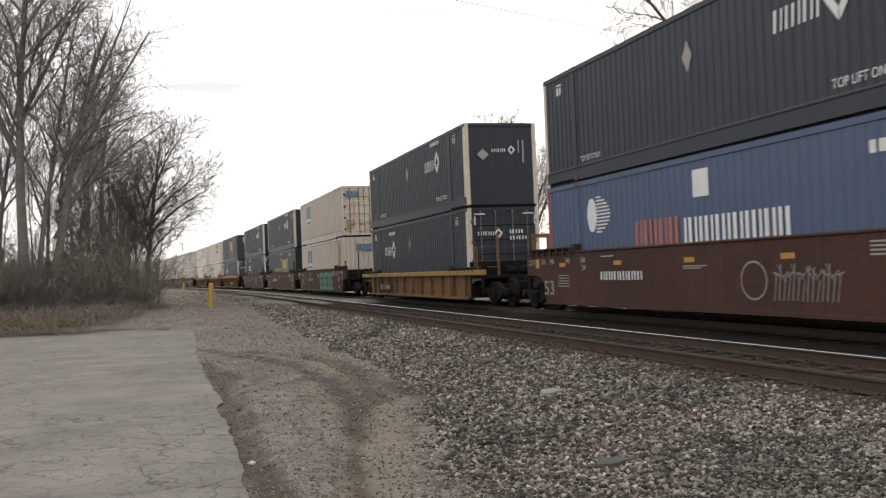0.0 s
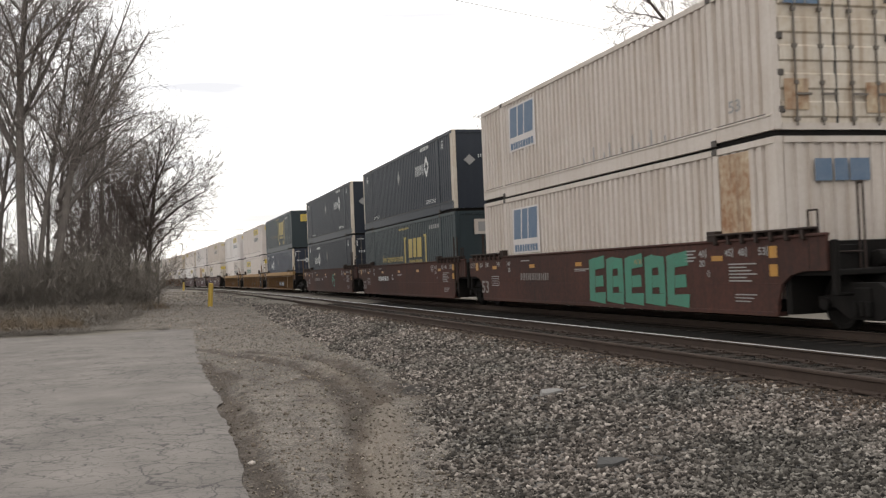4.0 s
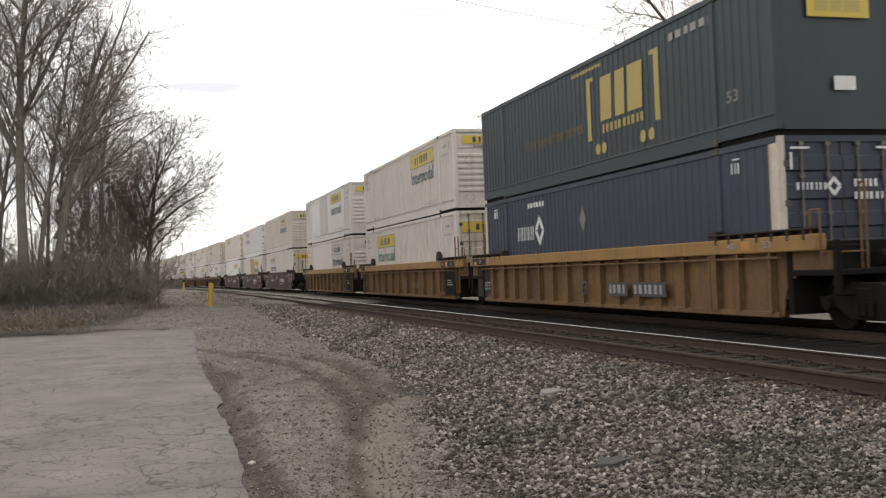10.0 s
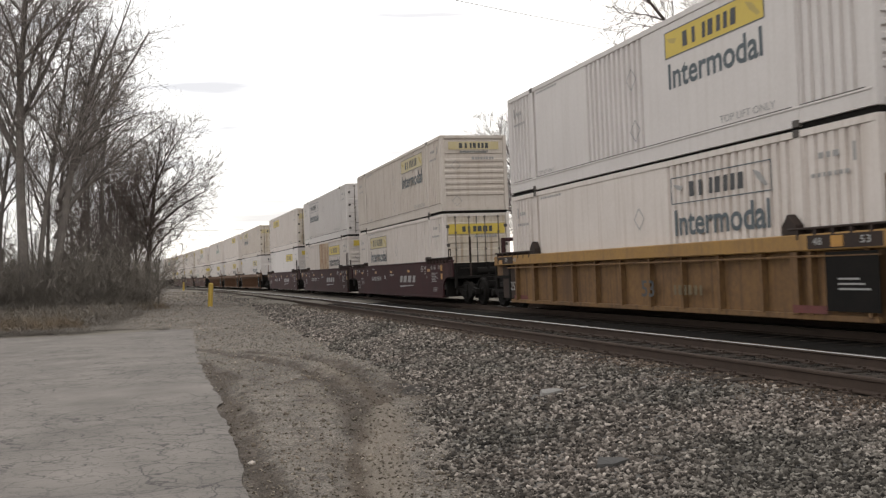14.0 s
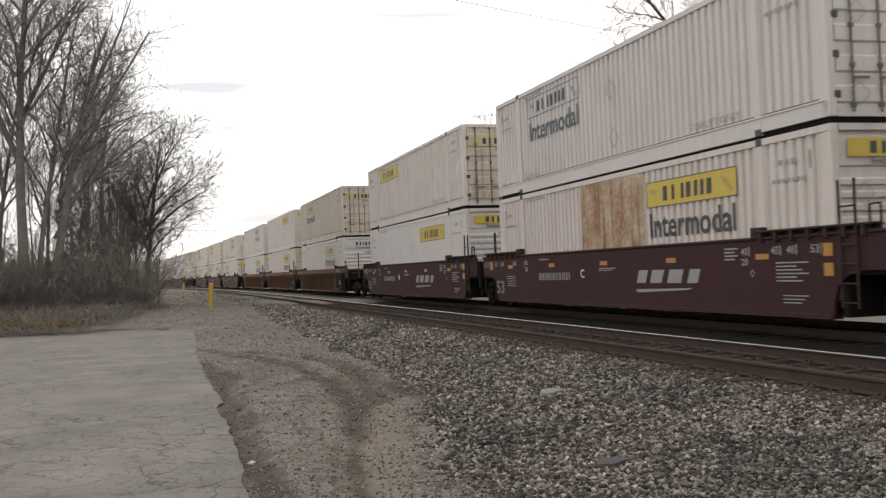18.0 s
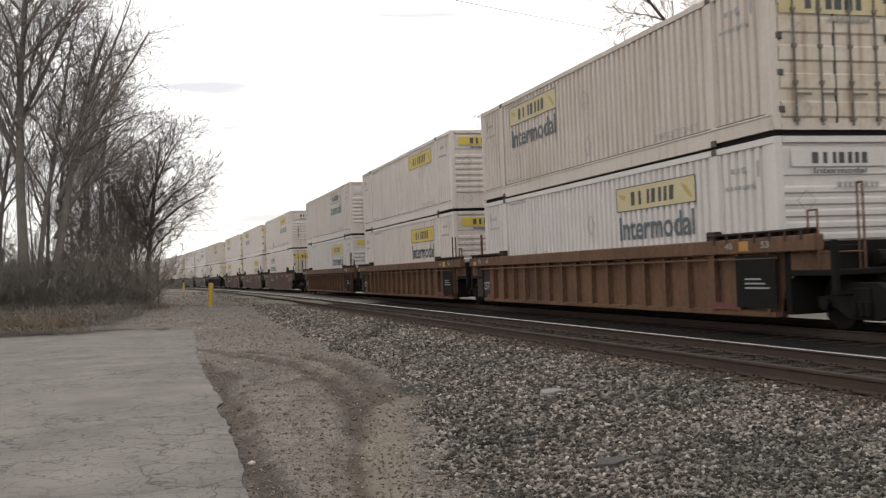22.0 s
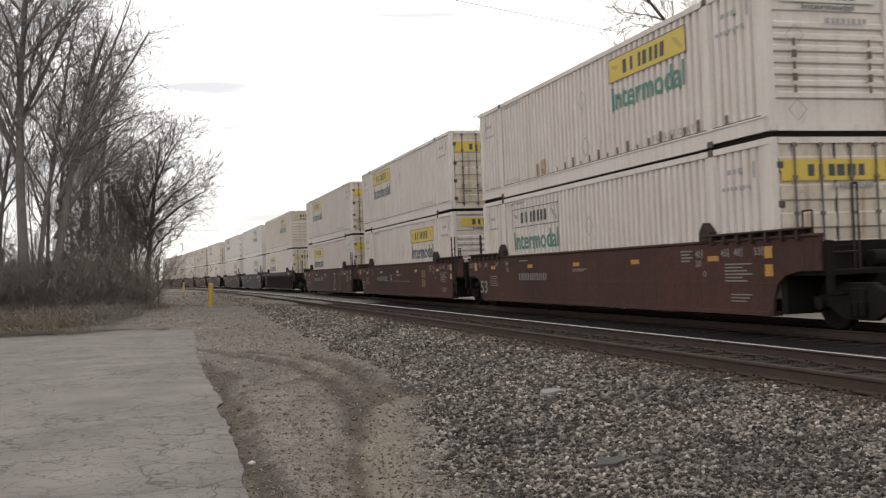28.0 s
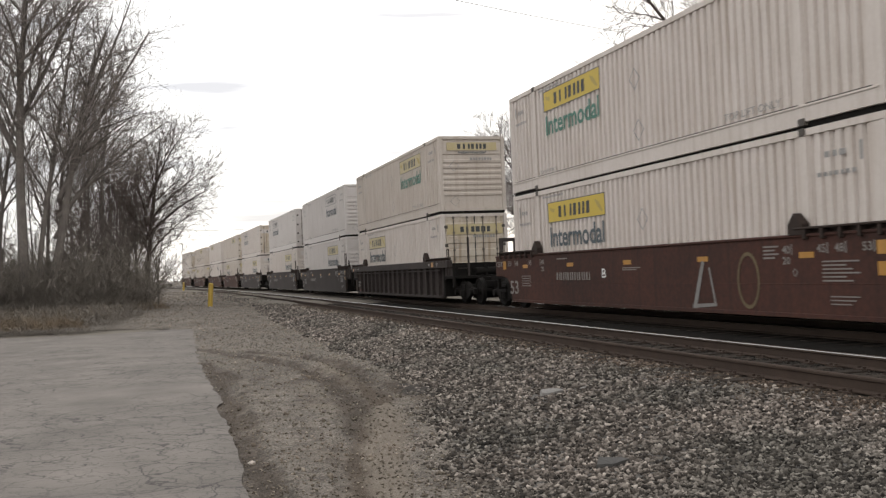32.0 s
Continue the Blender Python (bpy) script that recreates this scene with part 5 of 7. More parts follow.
def stencils(car, tone="mark_grey"):
    """Load-limit and size stencils near the ends, as small bars."""
    polys = []
    for u, t in ((-0.2, "53"), (0.4, "48"), (1.5, "45"), (2.45, "40"), (13.66, "40"), (14.6, "45"), (15.05, "48"), (15.7, "53")):
        car_words(car, t, u, u + 0.22, 1.30, 1.44, tone)
        polys.append(rect(u - 0.07, u - 0.04, 1.28, 1.46) if u < 8 else rect(u + 0.25, u + 0.28, 1.28, 1.46))
    car_words(car, "20", 2.45, 2.67, 1.12, 1.25, tone)
    car_words(car, "20", 13.66, 13.88, 1.12, 1.25, tone)
    polys += [rect(0.9, 1.6, 0.98, 1.0), rect(0.9, 1.6, 0.70, 0.72), rect(0.9, 0.92, 0.70, 1.0), rect(1.58, 1.6, 0.70, 1.0)]
    for k in range(3):
        polys.append(rect(0.98, 1.52, 0.77 + k * 0.07, 0.79 + k * 0.07))
    for k in range(4):
        polys.append(rect(13.1, 13.55 - 0.1 * (k % 2), 1.42 - k * 0.065, 1.45 - k * 0.065))
    for k in range(6):
        polys.append(rect(14.72, 15.62 - 0.16 * ((k * 5) % 3), 1.14 - k * 0.062, 1.165 - k * 0.062))
    for k in range(3):
        polys.append(rect(14.9, 15.6 - 0.1 * k, 0.58 - k * 0.06, 0.60 - k * 0.06))
    polys += [rect(3.6, 4.3, 1.42, 1.45), rect(7.5, 8.4, 1.13, 1.155), rect(7.5, 8.2, 1.09, 1.11)]
    car_mark(car, "stencil", polys, tone)
    car_mark(car, "stencil_ring", ring_of(14.0, 0.98, 0.075, 0.7), tone)


# ---- the train ----
SPEED = 10.505
BROWN, MAROON, YELLOW = "brown", "maroon", "yellow"
W = hunter
TRAIN = []          # (s of the unit's middle at 16 s, its things)


def unit(far, car, lower, upper):
    TRAIN.append((far - 8.08, car, lower, upper))


def smooth_car(label, paint, a, b, number, eared=False, letter="", stand=False):
    car = well_car(label, paint, "smooth", a, b, eared, stand)
    reflectors(car)
    stencils(car, "mark_faint" if eared else "mark_grey")
    car_words(car, "53", -0.12, 0.58, 0.46, 0.86, "mark_faint")
    car_words(car, "125T", -1.35, -0.75, 1.28, 1.44, "mark_faint")
    car_mark(car, "safety_patch", [rect(-0.72, -0.45, 1.2, 1.45)], "mark_amber")
    for low in (1.24, 0.92):
        car_mark(car, "safety_patch", [rect(16.02, 16.26, low, low + 0.21)], "mark_amber")
    if number:
        car_mark(car, "number_bars", bars(3.55, 5.75, 0.87, 1.07, 15, 0.52), number)
    if letter:
        car_words(car, letter, 6.4, 6.62, 0.92, 1.14, "mark_white")
    return car


def maroon_car(a, b, letter, stand=False):
    car = smooth_car("maroon smooth-sided articulated well car with slanted white mark", "maroon", a, b, "mark_grey", letter=letter, stand=stand)
    for block in bars(9.45, 12.25, 0.80, 1.08, 4, 0.3, 0.5):
        car_mark(car, "name_block", [block], "mark_grey")
    car_mark(car, "swoosh", [[(9.4, 0.66), (11.9, 0.70), (11.7, 0.66), (9.5, 0.59)]], "mark_grey")
    return car


def ribbed_car(label, paint, a, b, eared=True, marks=True, plate=False, number=(10.0, 11.4), size=8.66, tone="mark_olive", pitch=0.93, kind="ribbed"):
    car = well_car(label, paint, kind, a, b, eared, pitch=pitch)
    foot = CHORD[kind][0]
    skin = -0.105
    if kind == "ribbed":
        car_mark(car, "dark_panel", [rect(-0.9, 0.42, 0.33, foot)], "guard_iron", dx=skin)
        car_words(car, "125T", -0.35, 0.4, 0.56, 0.82, "mark_grey").location = (-0.056, 0, 0)
        car_mark(car, "red_patch", [rect(0.1, 1.2, 0.31, 0.42)], "rusty_red", dx=skin + 0.003)
        if paint == "yellow":
            car_mark(car, "dark_patch", [rect(-0.9, 0.5, 1.37, 1.58)], "guard_iron", dx=0.062)
        for u, t in ((0.55, "48"), (-0.2, "53"), (14.75, "48"), (15.9, "53")):
            car_words(car, t, u, u + 0.24, 1.42, 1.54, "mark_grey").location = (-0.226, 0, 0)
        car_mark(car, "safety_patch", [rect(15.2, 15.5, 1.38, 1.56)], "mark_amber", dx=0.066)
    car_mark(car, "safety_patch", [rect(-0.75, -0.45, foot + 0.04, foot + 0.16)], "mark_amber", dx=0.066)
    if plate:
        car_mark(car, "dark_plate", [rect(15.0, 16.25, 0.36, 1.30)], "iron", dx=0.03)
        if paint == "yellow":
            car_mark(car, "dark_patch", [rect(14.6, 16.4, 1.36, 1.58)], "guard_iron", dx=0.062)
        for row in range(3):
            car_mark(car, "stencil_line", [rect(15.3, 16.05 - 0.12 * row, 0.70 + row * 0.08, 0.73 + row * 0.08)], "mark_grey", dx=0.034)
        car_mark(car, "red_patch", [rect(14.1, 15.0, 0.31, 0.44)], "rusty_red", dx=0.034)
    if marks:
        car_words(car, "53", size + 0.02, size + 0.6, 0.50, 0.86, "mark_dark").location = (-0.21, 0, 0)
        u0, u1 = number
        low = 0.50 if kind == "ribbed" else 0.42
        if tone == "mark_grey":
            for p, q in ((u0, u0 + (u1 - u0) * 0.36), (u0 + (u1 - u0) * 0.46, u1)):
                car_mark(car, "number_panel", [rect(p, q, low, low + 0.32)], "slate" if kind == "low" else "mark_dark", dx=0.045)
            car_mark(car, "number_bars", bars(u0 + 0.08, u0 + (u1 - u0) * 0.34, low + 0.06, low + 0.26, 4, 0.45) + bars(u0 + (u1 - u0) * 0.48, u1 - 0.08, low + 0.06, low + 0.26, 6, 0.45), tone, dx=0.05)
        else:
            car_mark(car, "number_bars", bars(u0 + 0.1, u1 - 0.1, low + 0.06, low + 0.26, 6, 0.45), tone, dx=0.05)
    return car


A_CAR = smooth_car("brown smooth-sided well car with white scribbled graffiti", "brown", "coupled", "coupled", "mark_white")
graffiti = []
for k in range(26):
    a = k * math.tau / 26
    graffiti.append([(10.0 + 0.42 * math.cos(a), 0.85 + 0.36 * math.sin(a)), (10.0 + 0.42 * math.cos(a + 0.25), 0.85 + 0.36 * math.sin(a + 0.25)), (10.0 + 0.38 * math.cos(a + 0.25), 0.85 + 0.32 * math.sin(a + 0.25)), (10.0 + 0.38 * math.cos(a), 0.85 + 0.32 * math.sin(a))])
for k in range(14):
    u, h = 10.6 + k * 0.13, 0.35 * math.sin(k * 1.9)
    graffiti.append([(u, 0.5), (u + 0.03, 0.5), (u + 0.12, 1.0 + h * 0.4), (u + 0.09, 1.0 + h * 0.4)])
    graffiti.append([(u, 1.0 + h * 0.4), (u + 0.2, 0.95 - h * 0.3), (u + 0.2, 0.92 - h * 0.3), (u, 0.97 + h * 0.4)])
car_mark(A_CAR, "graffiti", graffiti, "spray_white", label="white sprayed scrawl")
unit(-142.2, A_CAR, stacktrain(), umax(True))

B_CAR = ribbed_car("ochre-yellow ribbed well car with rust runs", "yellow", "coupled", "coupled", eared=False, number=(2.5, 4.7), tone="mark_grey", pitch=1.5, kind="low")
unit(-118.67, B_CAR, umax(False, logo="left", front="doors"), umax(True))

C_CAR = smooth_car("red-brown smooth-sided well car with green sprayed graffiti", "brown", "coupled", "joint", "mark_faint", stand=True)
tag = []
for k in range(5):
    u = 8.4 + k * 0.98
    tag += [[(u, 0.36), (u + 0.3, 0.34), (u + 0.38, 1.42), (u + 0.02, 1.36)], [(u + 0.38, 1.40), (u + 0.88, 1.46 - 0.1 * (k % 2)), (u + 0.9, 1.16), (u + 0.36, 1.12)], [(u + 0.36, 0.96), (u + 0.8, 0.98), (u + 0.82, 0.72), (u + 0.34, 0.70)], [(u + 0.32, 0.56), (u + 0.92, 0.58), (u + 0.88, 0.30), (u + 0.3, 0.34)]]
    if k % 2:
        tag.append([(u + 0.66, 0.58), (u + 0.92, 0.58), (u + 0.9, 1.2), (u + 0.62, 1.2)])
car_mark(C_CAR, "graffiti", tag, "spray_green", label="green sprayed block graffiti")
unit(-94.66, C_CAR, white_chessie(False), white_chessie(True))
D_CAR = smooth_car("red-brown smooth-sided articulated well car", "brown", "joint", "joint", "mark_white", letter="C")
unit(-75.11, D_CAR, boxcar_green(False), umax(True))
E_CAR = smooth_car("red-brown smooth-sided articulated well car with a small green tag", "brown", "joint", "coupled", "mark_faint", letter="A")
car_mark(E_CAR, "graffiti", [[(9.95, 0.84), (10.42, 0.80), (10.42, 0.88), (10.02, 0.94)], [(10.02, 0.94), (10.12, 0.92), (10.34, 1.24), (10.24, 1.28)], [(10.30, 0.55), (10.42, 0.55), (10.42, 1.2), (10.30, 1.2)], [(10.55, 1.16), (10.98, 1.20), (10.98, 1.28), (10.55, 1.26)], [(10.55, 0.90), (10.66, 0.90), (10.66, 1.2), (10.55, 1.2)], [(10.55, 0.86), (10.95, 0.88), (10.95, 0.98), (10.55, 0.96)], [(10.86, 0.58), (10.97, 0.58), (10.97, 0.94), (10.86, 0.94)], [(10.5, 0.54), (10.95, 0.54), (10.95, 0.63), (10.5, 0.63)]], "spray_green")
unit(-55.48, E_CAR, umax(False, logo="left", front="doors"), umax(True))

YL = "ochre-yellow ribbed articulated well car with streaked paint"
unit(-31.68, ribbed_car(YL, "yellow", "coupled", "joint", eared=False, number=(9.5, 12.3), size=7.75, tone="mark_grey", pitch=1.0), umax(False, "navy", "left", "doors"), boxcar_green(True))
unit(-12.23, ribbed_car(YL, "yellow", "joint", "joint", plate=True, pitch=1.4), W(False, "yellow", "left", "mark_green", "white", "doors"), W(True, "yellow", "right", "mark_slate", "white", "ribbed"))
unit(7.8, ribbed_car(YL, "yellow", "joint", "coupled", plate=True, pitch=1.4), W(False, "white", "right", "mark_slate", "white", "ribbed", "white", flat=((2.0, 9.4),)), W(True, "yellow", "right", "mark_slate", "clean", "ribbed", "yellow", flat=((2.0, 5.6), (8.6, 14.0))))

unit(31.48, maroon_car("coupled", "joint", "A"), W(False, "faded", "left", "mark_slate", "white", "doors", "yellow"), W(True, "faded", "right", "mark_slate", "cream", "ribbed", "faded"))
J_LOWER = W(False, "yellow", "right", "mark_dark", "white", "ribbed", "yellow")
mark(J_LOWER, "rust_patch", [rect(6.25, 9.65, 0.21, 2.78)], "rust", key="j", dx=0.006)
unit(50.92, maroon_car("joint", "joint", "C"), J_LOWER, W(True, "white", "left", "mark_slate", "clean", "doors", "white"))
unit(70.68, maroon_car("joint", "coupled", "B", stand=True), W(False, "yellow", "right", None, "clean", "ribbed", "yellow", flat=((0.3, 15.9),)), W(True, "yellow", "left", None, "white", "doors", "faded"))

RL = "rust-brown ribbed articulated well car"
unit(94.44, ribbed_car(RL, "rusty", "coupled", "joint", eared=False, marks=False, plate=True), W(False, "faded", "right", "mark_slate", "clean", "ribbed", "white"), W(True, "faded", "left", "mark_slate", "cream", "doors", "faded"))
unit(114.15, ribbed_car(RL, "rusty", "joint", "joint", eared=False, marks=False, plate=True), W(False, "yellow", "right", "mark_dark", "white", "ribbed", "yellow"), W(True, "yellow", "right", None, "white", "ribbed", "yellow"))
unit(133.88, ribbed_car(RL, "rusty", "joint", "coupled", eared=False, marks=False, plate=True), W(False, "yellow", "right", "mark_slate", "clean", "ribbed", "yellow"), W(True, "white", "right", "mark_green", "white", "ribbed", "white"))

BL = "brown smooth-sided articulated well car with faded round emblem"
O_UPPER = W(True, "yellow", "right", "mark_green", "white", "ribbed", "white")
mark(O_UPPER, "scuffs", [rect(6.4 + i * 0.52, 6.47 + i * 0.52 + 0.03 * (i % 3), 0.37, 0.47 + 0.07 * ((i * 7) % 3)) for i in range(17)], "stain", key="oscuff", dx=0.005)
mark(O_UPPER, "rust_patch", [rect(4.9, 5.15, 0.38, 0.72), rect(5.22, 5.6, 0.38, 0.8)], "rust", key="orust")
mark(O_UPPER, "rust_streak", [rect(u - 0.03 - 0.02 * (k % 2), u + 0.03 + 0.03 * ((k * 3 + int(u)) % 2), 0.72 + k * 0.21, 0.86 + k * 0.21) for u in (0.52, 2.1) for k in range(5)], "stain", "end", key="ost", dx=0.052)
unit(157.6, smooth_car(BL, "brown", "coupled", "joint", "mark_faint", True), W(False, "white", "left", "mark_green", "white", "doors", "yellow"), O_UPPER)
P_CAR = smooth_car(BL, "brown", "joint", "joint", "mark_faint", True, "C")
ring = [[(12.6 + r0 * math.cos(a), 0.85 + r1 * math.sin(a)) for a, r0, r1 in ((k * math.tau / 20, 0.36, 0.52), ((k + 1) * math.tau / 20, 0.36, 0.52), ((k + 1) * math.tau / 20, 0.30, 0.45), (k * math.tau / 20, 0.30, 0.45))] for k in range(20)]
car_mark(P_CAR, "faded_emblem", [rect(11.95, 12.2, 0.98, 1.3), rect(12.25, 12.5, 0.98, 1.3), rect(11.95, 12.2, 0.6, 0.92), rect(12.25, 12.5, 0.6, 0.92)], "mark_olive", label="faded olive-yellow square emblem")
car_mark(P_CAR, "scrape", [[(4.2, 0.86), (6.0, 0.88), (9.9, 0.845), (9.9, 0.83), (6.0, 0.855)]], "mark_faint")
unit(177.29, P_CAR, W(False, "yellow", "right", "mark_slate", "white", "ribbed", "yellow"), W(True, "yellow", "left", "mark_slate", "white", "doors", "yellow"))
Q_CAR = smooth_car(BL, "brown", "joint", "coupled", "mark_faint", True, "B")
car_mark(Q_CAR, "round_emblem", ring, "mark_olive")
car_mark(Q_CAR, "graffiti", [[(10.6, 0.3), (10.75, 0.3), (11.1, 1.2), (11.0, 1.25)], [(10.6, 0.3), (11.5, 0.36), (11.5, 0.42), (10.62, 0.38)], [(11.5, 0.36), (11.3, 1.1), (11.24, 1.1), (11.42, 0.4)]], "spray_white")
unit(196.73, Q_CAR, W(False, "yellow", "left", "mark_slate", "white", "doors", "yellow"), W(True, "yellow", "left", "mark_green", "white", "doors", "yellow"))

SL = "dark slate-brown smooth-sided articulated well car"
unit(220.81, ribbed_car("dark rust-brown ribbed articulated well car", "slate", "coupled", "joint", marks=False), W(False, "faded", "left", "mark_slate", "white", "doors", "faded"), W(True, "faded", "right", "mark_green", "cream", "ribbed", "faded"))
unit(240.5, smooth_car(SL, "slate", "joint", "joint", "mark_faint"), W(False, "faded", "right", "mark_slate", "clean", "ribbed", "white"), W(True, "white", "right", "mark_slate", "clean", "ribbed", "white"))
unit(260.3, smooth_car(SL, "slate", "joint", "coupled", "mark_faint"), W(False, "faded", "right", "mark_slate", "white", "ribbed", "white"), W(True, "white", "left", "mark_slate", "clean", "doors", "white"))
unit(283.7, smooth_car("grey-blue smooth-sided articulated well car", "slate", "coupled", "joint", "mark_faint"), W(False, "faded", "right", "mark_slate", "white", "ribbed", "white"), W(True, "white", "left", "mark_slate", "white", "doors", "white"))
unit(303.5, smooth_car(SL, "brown", "joint", "joint", "mark_faint"), W(False, "faded", "left", "mark_slate", "cream", "doors", "faded"), W(True, "faded", "right", None, "cream", "doors", "faded"))
unit(323.3, smooth_car(SL, "brown", "joint", "coupled", "mark_faint"), W(False, "white", "right", None, "white", "ribbed", "white"), W(True, "faded", "left", None, "white", "ribbed", "white"))
unit(347.3, smooth_car(SL, "brown", "coupled", "coupled", "mark_faint"), W(False, "faded", "left", None, "cream", "ribbed", "faded"), W(True, "faded", "right", None, "cream", "ribbed", "white"))
unit(371.0, smooth_car(SL, "brown", "coupled", "coupled", "mark_faint"), W(False, "faded", "right", None, "white", "ribbed", "faded"), W(True, "white", "right", None, "white", "doors", "white"))


# ---- bare trees ----
def leader(x, y, z, east, north, up, length, radius, curl=(0, 0, 0), bare=0.2):
    """One main stem: where it starts, which way it sets out, how long and thick it is, how it curls, and how much of it is bare."""
    return Vector((x, y, z)), Vector((east, north, up)), length, radius, Vector(curl), bare


def bare_tree(seed, stems, dense=1.0, tip=0.007, rise=0.25, limb_share=0.42, wide=1.0):
    """Trunk and crown of a leafless tree grown from its stems, as lists of vertices and faces."""
    rng = random.Random(seed)
    out = {"trunk": ([], []), "crown": ([], [])}

    def spike(p, d, length, r):
        verts, faces = out["crown"]
        u = d.orthogonal().normalized()
        w = d.cross(u)
        b = len(verts)
        verts.extend(tuple(p + (u * math.cos(c) + w * math.sin(c)) * r) for c in (0, 2.1, 4.2))
        verts.append(tuple(p + d * length))
        faces.extend(((b, b + 1, b + 3), (b + 1, b + 2, b + 3), (b + 2, b, b + 3)))

    def stem(p, d, length, r, level, curl):
        """One tapering stem; gives back its points."""
        verts, faces = out["trunk" if level < 2 else "crown"]
        steps, sides = ((14, 8), (8, 5), (5, 4), (3, 3))[level]
        d, side, pts, base = d.normalized(), d.orthogonal().normalized(), [], len(verts)
        wob = (0.05, 0.13, 0.17, 0.2)[level]
        for i in range(steps + 1):
            k = i / steps
            rr = max(tip, r * (1 - (0.82, 0.8, 0.7, 0.45)[level] * k ** 0.9))
            side = (side - d * side.dot(d)).normalized()
            w = d.cross(side)
            verts.extend(tuple(p + (side * math.cos(a * math.tau / sides) + w * math.sin(a * math.tau / sides)) * rr) for a in range(sides))
            pts.append((p.copy(), d.copy(), rr))
            d = (d + curl / steps + Vector((rng.uniform(-wob, wob), rng.uniform(-wob, wob), rng.uniform(-wob, wob)))).normalized()
            p = p + d * (length / steps)
        for i in range(steps):
            for a in range(sides):
                b = (a + 1) % sides
                faces.append((base + i * sides + a, base + i * sides + b, base + (i + 1) * sides + b, base + (i + 1) * sides + a))
        return pts

    def branch(pts, length, level, bare):
        """The side branches of one stem."""
        gap = (0.36, 0.21, 0.15, 0.13)[level] / dense
        count = max(2, int(length * (1 - bare) / gap))
        turn = rng.uniform(0, math.tau)
        for n in range(count):
            k = bare + (1 - bare) * (n + rng.random()) / count
            at = k * (len(pts) - 1)
            (p0, d, r), (p1, _, _) = pts[int(at)], pts[min(len(pts) - 1, int(at) + 1)]
            p = p0.lerp(p1, at - int(at))
            turn += 2.4 + rng.uniform(-0.5, 0.5)
            u = d.orthogonal().normalized()
            out_way = u * math.cos(turn) + d.cross(u) * math.sin(turn)
            open_by = rng.uniform(0.55, 1.0) * wide
            way = (d * 1.0 + out_way * open_by + Vector((0, 0, rise * 0.5))).normalized()
            share = limb_share if level == 0 else (0, 0.5, 0.52, 0.5)[level]
            ln = length * share * rng.uniform(0.6, 1.1) * (1.2 - 0.75 * k)
            if level == 3:
                spike(p, way, rng.uniform(0.3, 0.75), tip)
                continue
            ln = max(ln, (1.4, 0.8, 0.5)[level])
            sub = stem(p, way, ln, max(tip * (1.6, 1.3, 1.0)[level], min(r * 0.55, 0.0125 * ln + 0.005)), level + 1, Vector((0, 0, rise)) + out_way * rng.uniform(-0.3, 0.3))
            branch(sub, ln, level + 1, (0.12, 0.08, 0.15)[level])

    for start, way, length, radius, curl, bare in stems:
        branch(stem(start, way, length, radius, 0, curl), length, 0, bare)
    return out


def tree_thing(data, label, name="tree", bark="bark", twig="twig"):
    thing = tagged(empty(name), label, "tree", "bare trees by the railway")
    part("trunk", raw_mesh("trunk", data["trunk"][0], data["trunk"][1], bark), bark, thing)
    part("crown", raw_mesh("crown", data["crown"][0], data["crown"][1], twig), twig, thing)
    return thing


rng = random.Random(5)
# the tall straight tree and the one that leans out over the track
upright = tree_thing(bare_tree(10, (leader(0, 0, -0.3, 0.0, 0, 1, 21, 0.27, bare=0.38), leader(0.5, 0.4, -0.3, 0.05, 0, 1, 16, 0.15, (0.12, 0, 0), 0.35), leader(0, 0, 7.0, -0.45, 0.1, 1, 11, 0.15, (-0.1, 0, 0.4), 0.15), leader(0, 0, 9.0, 0.5, 0.0, 1, 9, 0.13, (0.1, 0, 0.5), 0.12)), dense=0.70, rise=0.12, tip=0.0065, wide=1.1), "tall bare tree with a straight grey trunk")
upright.matrix_basis = pose(-5.75, 50.0, level(-6, 50), 0, 0, 0)
leaning = tree_thing(bare_tree(14, (leader(0, 0, -0.3, 0.10, 0, 1, 14, 0.25, (0.2, 0, 0), 0.45), leader(0.55, 0, 5.5, 0.55, -0.1, 1, 9, 0.13, (0.15, 0, 0), 0.2), leader(0.65, 0, 6.8, 0.4, 0.2, 1, 9.5, 0.13, (0.15, 0, 0.1), 0.2), leader(0.45, 0, 4.6, 0.8, 0.1, 0.9, 7.0, 0.10, (0.2, 0, 0.0), 0.2), leader(0.3, 0, 3.6, 0.5, 0.4, 1, 7.5, 0.10, (0.2, 0, 0), 0.25)), dense=0.78, rise=0.0, tip=0.0065, limb_share=0.40, wide=1.1), "tall bare tree leaning out over the dirt track")
leaning.matrix_basis = pose(-4.75, 50.8, level(-5, 51), 0, 0, 0)
